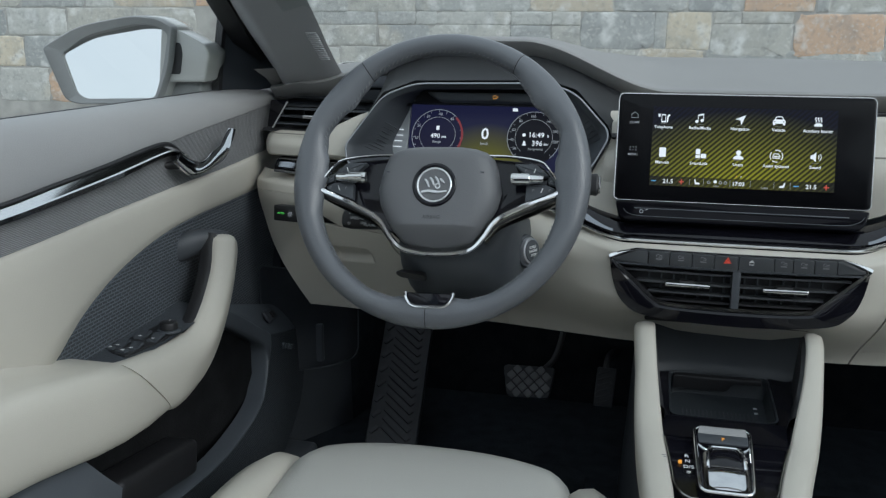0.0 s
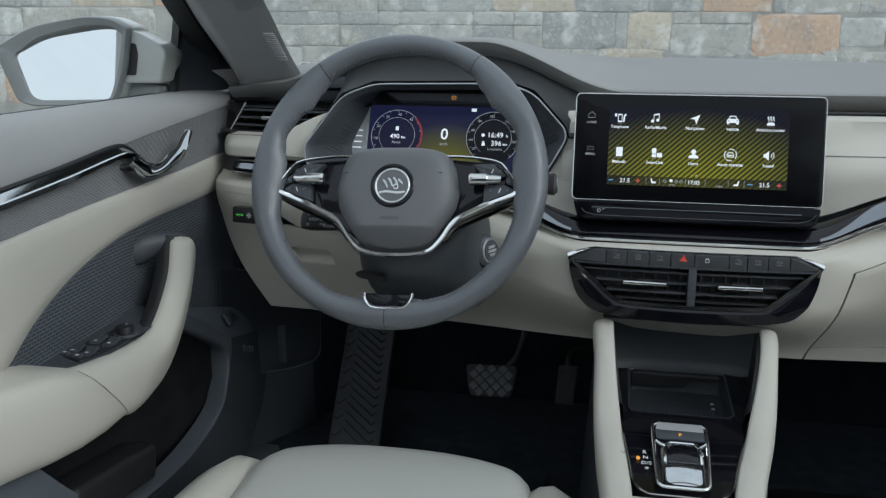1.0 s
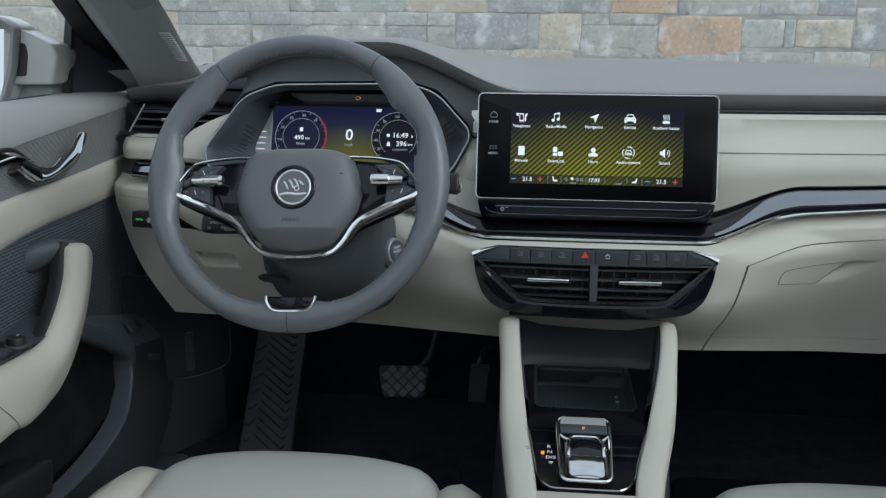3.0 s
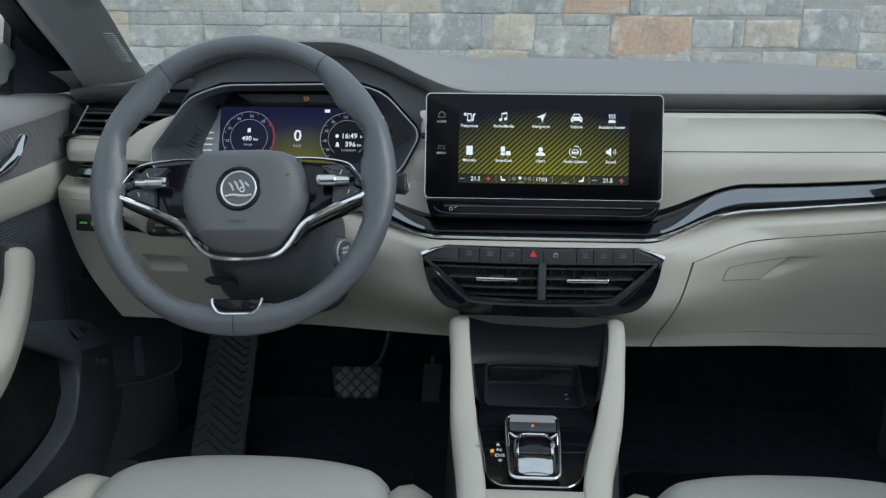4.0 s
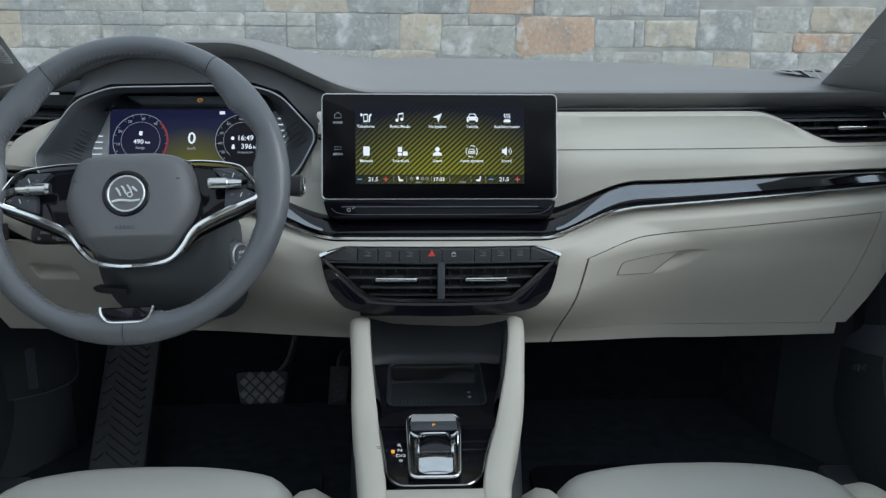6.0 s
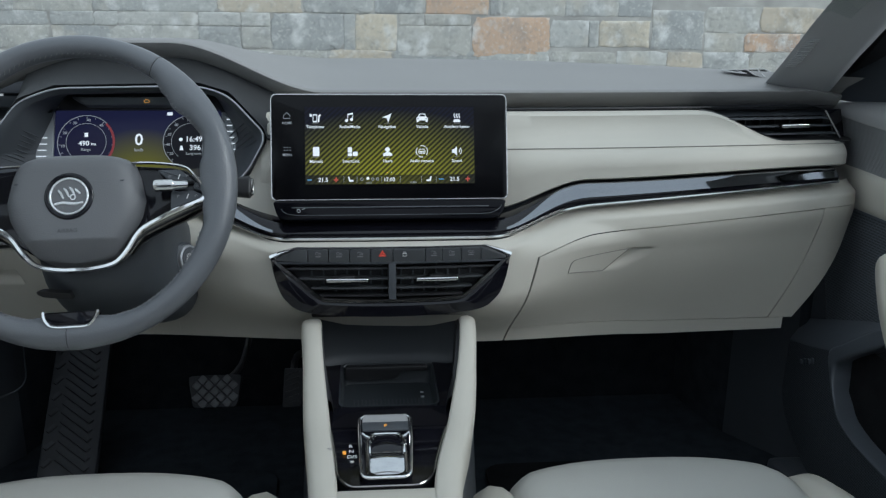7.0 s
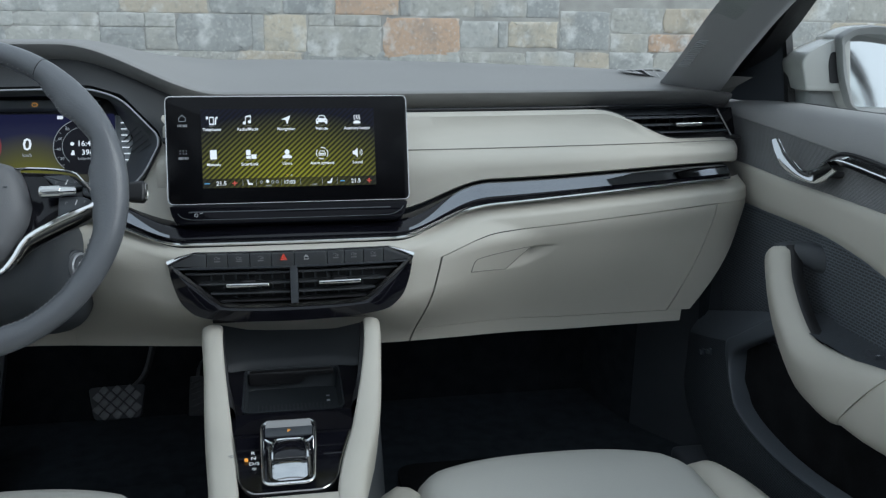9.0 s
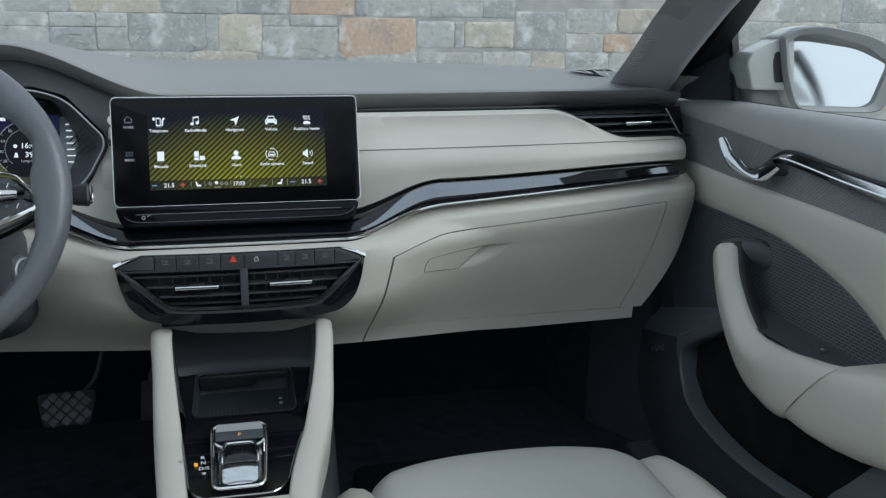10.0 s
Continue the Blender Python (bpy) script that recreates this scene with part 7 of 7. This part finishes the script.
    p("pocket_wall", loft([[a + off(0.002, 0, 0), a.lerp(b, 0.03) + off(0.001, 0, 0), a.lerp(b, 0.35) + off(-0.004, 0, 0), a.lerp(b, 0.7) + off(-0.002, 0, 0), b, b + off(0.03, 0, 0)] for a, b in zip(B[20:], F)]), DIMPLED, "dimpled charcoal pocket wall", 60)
    back = spline([off(k, a, b) for k, a, b in ((0.782, 0.93, 0.718), (0.782, 1.035, 0.686), (0.782, 1.17, 0.645), (0.779, 1.25, 0.621), (0.776, 1.345, 0.594))], 8)
    edge = spline([off(k, a, b) for k, a, b in ((0.760, 0.93, 0.713), (0.757, 1.022, 0.672), (0.753, 1.119, 0.608), (0.757, 1.21, 0.585), (0.764, 1.315, 0.562))], 8)
    p("pocket_shelf", loft([[a, a.lerp(b, 0.06) + off(-0.001, 0, -0.0012), a.lerp(b, 0.85), a.lerp(b, 0.96) + off(0, 0, -0.0006), b + off(0.0004, 0, -0.004), b + off(0.012, 0, -0.012)] for a, b in zip(back, edge)]), RIM_PLASTIC, "smooth charcoal shelf above the pocket", 60)
    p("pocket_lining", loft([[q(0.772, y, 0.66), q(0.7725, y, 0.5), q(0.765, y, 0.42)] for y in (-0.3, 0.4, 0.8, 1.08)]), FELT_AND_SHADE, "black felt pocket lining")
    p("rear_trim", loft([[q(X, lerp(-0.5, ye, i / 10), z) for i in range(11)] for X, ye, z in ((0.745, 0.53, 0.672), (0.728, 0.545, 0.662), (0.718, 0.576, 0.622), (0.716, 0.606, 0.590), (0.718, 0.64, 0.54), (0.722, 0.66, 0.48))]), RIM_PLASTIC, "charcoal trim below the armrest", 60)
    if driver:
        p("pocket_bin", moved(box(0, 0, 0, 0.05, 0.19, 0.05, 0.010, 3), Matrix.Translation(q(0.740, 0.690, 0.560)) @ Euler((radians(-9), 0, 0)).to_matrix().to_4x4()), BLACK, "black bin inside the door pocket")
    # unlock bar and badge-like stamp by the front edge
    if driver:
        lp = p("latch_plate", moved(box(0, 0, 0, 0.022, 0.070, 0.006, 0.002), Matrix.Translation((s * 0.768, 1.155, 0.6305)) @ Euler((radians(-17), radians(52), 0)).to_matrix().to_4x4()), DARK, "small charcoal latch plate")
        p("latch_slot", moved(box(0, 0, 0, 0.012, 0.026, 0.004, 0.001), Matrix.Translation((s * 0.7655, 1.162, 0.6305)) @ Euler((radians(-17), radians(52), 0)).to_matrix().to_4x4()), BLACK, "dark slot of the latch plate", 45, lp)
    for k in range(4):
        p("raised_mark", box(s * 0.7485, 1.165 + 0.0125 * k, 0.570 - 0.005 * k, 0.004, 0.007, 0.011 - 0.003 * (k % 2), 0.001), RIM_PLASTIC, "small moulded mark")
    # window frame, quarter panel, channel and pane
    tri = [q(0.825, 1.112, 1.022), q(0.822, 1.126, 1.120), q(0.818, 1.140, 1.150), q(0.810, 1.165, 1.160), q(0.795, 1.21, 1.150), q(0.775, 1.29, 1.105), q(0.758, 1.37, 1.030)]
    tb = bmesh.new()
    f = tb.faces.new([tb.verts.new(v) for v in tri])
    bmesh.ops.solidify(tb, geom=[f], thickness=0.012)
    p("quarter_panel", tb, RIM_PLASTIC, "charcoal quarter panel behind the mirror", 40)
    p("window_channel", sweep([q(0.824, 1.108, 1.02), q(0.821, 1.118, 1.09), q(0.818, 1.13, 1.145)], [(-0.006, -0.006), (0.006, -0.006), (0.006, 0.006), (-0.006, 0.006)], up=(1, 0, 0)), BLACK, "black rubber window channel")
    p("window_frame", sweep(spline([q(0.815, 1.25, 1.075), q(0.785, 1.09, 1.155), q(0.735, 0.85, 1.255), q(0.68, 0.55, 1.345), q(0.655, 0.2, 1.385), q(0.65, -0.5, 1.385)], 6), [(-0.016, -0.014), (0.016, -0.014), (0.016, 0.014), (-0.016, 0.014)]), BLACK, "black window frame with rubber seal")
    wp = p("pane", loft([[off(0.828 - 0.42 * (z - 1.02), y, z) for z in (1.015, zt)] for y, zt in ((-0.5, 1.385), (0.2, 1.385), (0.55, 1.34), (0.85, 1.25), (1.11, 1.14))]), GLASS, "clear side window")
    wp.visible_shadow = False
    return d


door(-1, "driver_door", "closed driver door in grey and cream with switch panel", True)
door(1, "passenger_door", "closed passenger door in grey and cream with chrome bar", False)


# ---- outside mirrors ----
def door_mirror(s):
    d = thing("door_mirror", "white door mirror with a black frame outside the side window", "mirror", pose(s * 0.93, 1.07, 1.07), group="door mirrors")
    m = pose(-s * 0.93, -1.07, -1.07)

    def p(nm, bm, material, lab="", sharp=50):
        return part(nm, moved(bm, m), material, d, lab, sharp)

    fr = fillet([(1.100, 1.098, 0), (1.030, 1.133, 0), (0.930, 1.1495, 0), (0.885, 1.145, 0), (0.861, 1.132, 0), (0.872, 1.070, 0), (0.893, 1.020, 0), (0.915, 1.011, 0), (1.040, 1.007, 0), (1.066, 1.014, 0)], [0.008, 0.03, 0.03, 0.01, 0.006, 0.02, 0.012, 0.01, 0.02, 0.012], 5)
    gl = fillet([(1.067, 1.088, 0), (1.020, 1.117, 0), (0.930, 1.137, 0), (0.888, 1.133, 0), (0.872, 1.120, 0), (0.884, 1.068, 0), (0.902, 1.022, 0), (0.920, 1.018, 0), (1.030, 1.016, 0), (1.045, 1.024, 0)], [0.008, 0.02, 0.02, 0.01, 0.006, 0.02, 0.008, 0.006, 0.012, 0.008], 5)
    c = Vector((0.97, 1.075, 0))
    rows = []
    for k, y in ((1.0, 1.056), (1.02, 1.064), (1.03, 1.085), (0.97, 1.12), (0.80, 1.15), (0.45, 1.165)):
        rows.append([(s * (c.x + (v.x - c.x) * k), y, c.y + (v.y - c.y) * k) for v in fr])
    sh = loft(rows, wrap=True)
    sh.verts.ensure_lookup_table()
    sh.faces.new(sh.verts[-len(fr):])
    p("shell", sh, PAINT, "white painted mirror shell")
    rows = [[(s * (c.x + (v.x - c.x) * k), y, c.y + (v.y - c.y) * k) for v in fr] for k, y in ((1.01, 1.060), (1.0, 1.048), (0.975, 1.046))] + [[(s * v.x, y, v.y) for v in gl] for y in (1.050, 1.145)]
    p("mirror_frame", loft(rows, wrap=True), MIRROR_GREY, "grey mirror frame")
    n = Vector((0.20, -0.975, 0.095) if s < 0 else (-0.368, -0.925, 0.095)).normalized()
    gm = bmesh.new()
    vs = []
    for v in gl:
        X, z = s * v.x, v.y
        y = (1.074 if s < 0 else 1.096) - (n.x * (X - s * c.x) + n.z * (z - c.y)) / n.y
        vs.append(gm.verts.new((X, y, z)))
    gm.faces.new(vs)
    p("mirror_glass", gm, MIRROR, "clear mirror glass reflecting the sky")
    body = fillet([(0.888, 1.138, 0), (0.845, 1.1215, 0), (0.814, 1.1045, 0), (0.807, 1.090, 0), (0.820, 1.046, 0), (0.900, 1.045, 0)], [0.004, 0.03, 0.010, 0.012, 0.004, 0.003], 5)
    bc = Vector((0.85, 1.09, 0))
    rows = [[(s * (bc.x + (v.x - bc.x) * k), y, bc.y + (v.y - bc.y) * k) for v in body] for k, y in ((0.90, 1.0600), (0.975, 1.0605), (0.995, 1.0625), (1.0, 1.067), (1.0, 1.095), (0.9, 1.125), (0.6, 1.145))]
    p("arm", loft(rows, wrap=True, caps=True), PAINT, "white painted mirror arm", 60)
    slot = fillet([(0.873, 1.1085, 0), (0.856, 1.1070, 0), (0.854, 1.090, 0), (0.860, 1.058, 0), (0.879, 1.0585, 0)], 0.004, 3)
    p("slot", loft([[(s * v.x, y, v.y) for v in slot] for y in (1.066, 1.0590)], wrap=True, caps=True), BLACK, "dark slot in the mirror arm")
    p("foot", box(s * 0.868, 1.105, 1.020, 0.065, 0.05, 0.055, 0.012, 3), MIRROR_GREY, "grey mirror foot")
    return d


door_mirror(-1)
door_mirror(1)

# ---- windscreen pillars ----
for s in (-1, 1):
    pl = thing("pillar_trim", "grey windscreen pillar trim with a small speaker grille", "pillar trim", pose(s * 0.70, 1.2, 1.04), group="pillar trims")
    m = pose(-s * 0.70, -1.2, -1.04)
    ctr = spline([(s * 0.708, 1.30, 1.00), (s * 0.698, 1.20, 1.048), (s * 0.680, 1.07, 1.115), (s * 0.655, 0.90, 1.195), (s * 0.600, 0.45, 1.385)], 6)
    rows = []
    for i, c in enumerate(ctr):
        t = i / (len(ctr) - 1)
        wo = lerp(0.062, 0.050, sm(0, 0.5, t))
        w = wo + 0.03 * (1 - sm(0.0, 0.22, t))
        rows.append([c + Vector((-s * w, 0.040, -0.006)), c + Vector((-s * w * 0.88, 0.022, -0.002)), c + Vector((-s * w * 0.5, 0.002, 0.002)), c + Vector((0, -0.011, 0.001)), c + Vector((s * wo * 0.5, -0.016, -0.002)), c + Vector((s * (wo * 0.85), -0.006, -0.004)), c + Vector((s * wo, 0.02, -0.004)), c + Vector((0, 0.05, 0))])
    part("trim", moved(loft(rows, wrap=True, caps=True), m), PILLAR, pl, "grey moulded pillar cover", 70)
    inner_edge = spline([(s * a, b, c) for a, b, c in ((0.758, 1.32, 0.995), (0.752, 1.215, 1.044), (0.727, 1.085, 1.111), (0.700, 0.915, 1.191), (0.646, 0.465, 1.381))], 6)
    outer_edge = spline([(s * a, b, c) for a, b, c in ((0.790, 1.36, 1.010), (0.805, 1.26, 1.090), (0.790, 1.11, 1.160), (0.735, 0.86, 1.258), (0.670, 0.50, 1.36))], 6)
    part("side_return", moved(loft([[a, a.lerp(b, 0.3) + Vector((0, -0.004, 0)), a.lerp(b, 0.7) + Vector((0, -0.003, 0)), b] for a, b in zip(inner_edge, outer_edge)]), m), PILLAR, pl, "grey return beside the door frame", 60)
    # small louvred grille low on the pillar
    for k in range(15):
        t = k / 14
        a, b = Vector((s * lerp(0.645, 0.653, t), lerp(1.057, 1.140, t), lerp(1.1235, 1.081, t))), Vector((s * lerp(0.630, 0.640, t), lerp(1.068, 1.152, t), lerp(1.1235, 1.081, t)))
        w = 0.35 * (abs(t - 0.5) > 0.45)
        part("grille_bar", moved(sweep([a.lerp(b, 0.15 * w), a.lerp(b, 0.5) + Vector((0, -0.001, 0)), b.lerp(a, 0.15 * w)], ring(0.0010, 5)), m), PILLAR, pl)


# ---- seats ----
def seat(cx, name, label, dy, dz, half):
    d = thing(name, label, "car seat", pose(cx, 0.35, 0.33), group="front seats")
    m = pose(-cx, dy - 0.35, dz - 0.33)

    def p(nm, bm, material, lab=""):
        return part(nm, moved(bm, m), material, d, lab, 60)

    def front(u):
        return 0.866 - 0.040 * abs(u) ** 3.0 - 0.05 * max(0, abs(u) - 0.8)

    rows = []
    for j in range(33):
        u = lerp(-1, 1, j / 32)
        x = cx + half * u
        e = 0.030 * (1 - (1 - max(0, (abs(u) - 0.80) / 0.20) ** 2) ** 0.5) if abs(u) > 0.8 else 0
        yf = front(u)
        crown = 0.008 * (1 - u * u)
        pts = [(-0.10, 0.52), (0.1, 0.525), (0.35, 0.540), (0.55, 0.556), (0.68, 0.565), (0.76, 0.568), (yf - 0.055, 0.566), (yf - 0.03, 0.558), (yf - 0.012, 0.544), (yf - 0.003, 0.525), (yf, 0.50), (yf - 0.005, 0.46), (yf - 0.02, 0.43)]
        rows.append([(x, y, z + crown - e) for y, z in pts])
    p("cushion", loft(rows), SEAT, "smooth pale grey leather cushion")
    # outer bolsters
    for b in (-1, 1):
        rows = []
        for y, w, h in spline([(-0.10, 1, 1), (0.2, 1, 1), (0.45, 1, 1), (0.62, 0.99, 1.0), (0.72, 0.95, 0.97), (0.78, 0.85, 0.90), (0.815, 0.62, 0.76), (0.832, 0.36, 0.58), (0.836, 0.12, 0.40)], 4):
            x0 = cx + b * (half - 0.006)
            z0 = 0.42
            rows.append([(x0 - b * 0.01, y, z0), (x0 - b * 0.004, y, z0 + 0.140 * h), (x0 + b * 0.012 * w, y, z0 + 0.152 * h), (x0 + b * 0.035 * w, y, z0 + 0.156 * h), (x0 + b * 0.062 * w, y, z0 + 0.140 * h), (x0 + b * 0.080 * w, y, z0 + 0.105 * h), (x0 + b * 0.084 * w, y, z0 + 0.05 * h), (x0 + b * 0.07 * w, y, z0)])
        p("bolster", loft(rows, wrap=True, caps=True), CREAM, "cream leather side bolster with double stitching")
        for off in (0.026, 0.036):
            line = [(cx + b * (half - 0.006 + off * w), y, 0.42 + 0.1562 * h + 0.0008) for y, w, h in ((-0.1, 1, 1), (0.2, 1, 1), (0.45, 1, 1), (0.60, 0.99, 1.0))]
            st = bmesh.new()
            path = spline(line, 14)
            for i in range(0, len(path) - 1, 2):
                sweep([path[i], path[i + 1]], ring(0.0007, 4), into=st)
            tagged(p("stitching", st, STITCH, "row of pale stitches"), kind="stuff")
    p("plinth", box(cx, 0.36 - dy, 0.405 - dz, 0.44, 0.86, 0.145 - abs(dz), 0.02, 3), DARK, "charcoal seat base")
    return d


seat(-0.380, "driver_seat", "pale leather driver seat cushion with cream bolsters", 0.0, 0.006, 0.192)
seat(0.356, "passenger_seat", "pale leather passenger seat cushion with cream bolsters", 0.057, -0.029, 0.206)

# ---- footwells ----
TREAD = mat("pale_rubber_tread", (0.12, 0.125, 0.13), 0.38, grain=0.3, vary=0.2, blotch=30)
rest = thing("footrest", "black ribbed rubber footrest beside the pedals", "footrest", Matrix.LocRotScale((-0.574, 1.325, 0.457), Euler((radians(31), 0, radians(7.5))), None))
part("plate", prism(fillet([(-0.049, -0.165, 0), (0.047, -0.165, 0), (0.051, 0.160, 0), (-0.049, 0.160, 0)], 0.008), -0.02, 0.0, 0.003), RUBBER, rest)
for k in range(15):
    y = -0.135 + 0.0200 * k
    part("rib", box(0.006, y, 0.0008, 0.072, 0.0115, 0.0050, 0.002, m=pose(0, 0, 0, 0, 0, -44)), RUBBER, rest)
for k in range(8):
    y = -0.115 + 0.036 * k
    part("rib", box(-0.036, y - 0.004, 0.0008, 0.020, 0.0090, 0.0045, 0.002, m=pose(0, 0, 0, 0, 0, 48)), RUBBER, rest)

pedal = thing("brake_pedal", "black rubber brake pedal with a diamond tread", "pedal", Matrix.LocRotScale((-0.318, 1.315, 0.482), Euler((radians(62), 0, radians(3))), None))
part("pad", prism(fillet([(-0.040, -0.030, 0), (0.040, -0.030, 0), (0.050, 0.030, 0), (-0.050, 0.030, 0)], 0.010, 5), -0.012, 0.0, 0.003), RUBBER, pedal)
for i in range(9):
    for j in range(5):
        x, y = -0.044 + 0.011 * i, -0.022 + 0.011 * j
        if (i + j) % 2 == 0 and abs(x) < 0.038 + 0.12 * y:
            part("tread", box(x, y, 0.0010, 0.0132, 0.0132, 0.0045, 0.0015, m=pose(0, 0, 0, 0, 0, 45)), TREAD, pedal)
part("arm", sweep(spline([(0.02, 0.02, -0.012), (0.045, 0.05, -0.03), (0.058, 0.10, -0.045), (0.066, 0.16, -0.08), (0.070, 0.20, -0.27)], 4), ring(0.006, 8)), BLACK, pedal, "black steel pedal arm")
part("bolt", disc(0.006, -0.024, -0.016, 0.001, 16, 0.066, 0.115), STEEL, pedal, "small bolt on the pedal arm")

gas = thing("accelerator_pedal", "black rubber accelerator pedal beside the console", "pedal", Matrix.LocRotScale((-0.176, 1.315, 0.485), Euler((radians(66), 0, radians(-3))), None))
part("pad", prism(fillet([(-0.018, -0.036, 0), (0.016, -0.036, 0), (0.020, 0.036, 0), (-0.016, 0.036, 0)], 0.004), -0.010, 0.0, 0.002), RUBBER, gas)
for k in range(6):
    part("tread", box(0, -0.028 + 0.011 * k, 0.001, 0.026, 0.004, 0.003, 0.001, m=pose(0, 0, 0, 0, 0, 20)), RUBBER, gas)

part("arm", sweep(spline([(0, 0.02, -0.008), (0.0, 0.06, -0.05), (0.0, 0.09, -0.28)], 4), ring(0.007, 8)), BLACK, gas, "black pedal arm")

for s in (-1, 1):
    kick = thing("kick_panel", "charcoal kick panel at the side of the footwell", "kick panel", pose(s * 0.70, 1.3, 0.35), group="kick panels")
    m = pose(-s * 0.70, -1.3, -0.35)
    rows = []
    for z in (0.33, 0.42, 0.52, 0.60, 0.70, 0.78):
        rows.append([(s * (X + 0.02 * (z - 0.5)), y, z) for X, y in ((0.800, 1.19), (0.772, 1.255), (0.735, 1.32), (0.700, 1.39), (0.675, 1.49), (0.66, 1.61))])
    part("panel", moved(loft([r[:4] for r in rows]), m), DARK, kick, "", 60)
    part("footwell_carpet", moved(loft([r[3:] for r in rows]), m), CARPET, kick, "black carpet lining", 60)
    part("sill_trim", moved(box(s * 0.735, 0.70, 0.345, 0.07, 1.0, 0.05, 0.012, 3), m), DARK, kick, "charcoal sill cover")
    if s < 0:
        cover = fillet([(1.16, 0.720, 0), (1.405, 0.640, 0), (1.400, 0.468, 0), (1.325, 0.470, 0), (1.165, 0.510, 0)], [0.01, 0.01, 0.03, 0.03, 0.01], 5)

        def on_side(y, z, lift):
            """A point on the lining beside the footwell."""
            t = min(1.0, max(0.0, (y - 1.19) / 0.21))
            return Vector((-(0.800 - 0.102 * t) + lift, y, z))

        mid = sum(cover, Vector()) / len(cover)
        rows = [[on_side(mid.x + (v.x - mid.x) * k, mid.y + (v.y - mid.y) * k, lift) for v in cover] for k, lift in ((1.0, -0.004), (1.0, 0.010), (0.97, 0.013), (0.6, 0.013), (0.2, 0.013))]
        pnl = loft(rows, wrap=True)
        pnl.verts.ensure_lookup_table()
        pnl.faces.new(pnl.verts[-len(cover):])
        rec = part("lever_cover", moved(pnl, m), DARK, kick, "charcoal cover round the bonnet lever", 50)
        part("cover_edge", moved(tube([on_side(v.x, v.y, 0.0125) for v in cover], 0.0016, 6, closed=True), m), RIM_PLASTIC, rec, "thin lighter edge")
        part("bonnet_lever", moved(box(-0.738, 1.300, 0.530, 0.030, 0.012, 0.078, 0.004), m), RIM_PLASTIC, kick, "charcoal bonnet release lever")
mat_l = thing("floor_mat", "black carpet mat on the driver footwell floor", "floor mat", pose(-0.38, 1.05, 0.33), group="floor mats")
part("carpet", prism(rect(-0.24, -0.30, 0.18, 0.22, 0.04), 0.0005, 0.009, 0.003), CARPET, mat_l)
# darker than the driver's mat: the passenger footwell's shade is put into its colour
mat_r = thing("floor_mat", "carpet mat on the passenger footwell floor, darkened for the footwell's shade", "floor mat", pose(0.40, 1.05, 0.33), group="floor mats")
part("carpet", prism(rect(-0.22, -0.30, 0.24, 0.22, 0.04), 0.0005, 0.009, 0.003), FELT_AND_SHADE, mat_r)
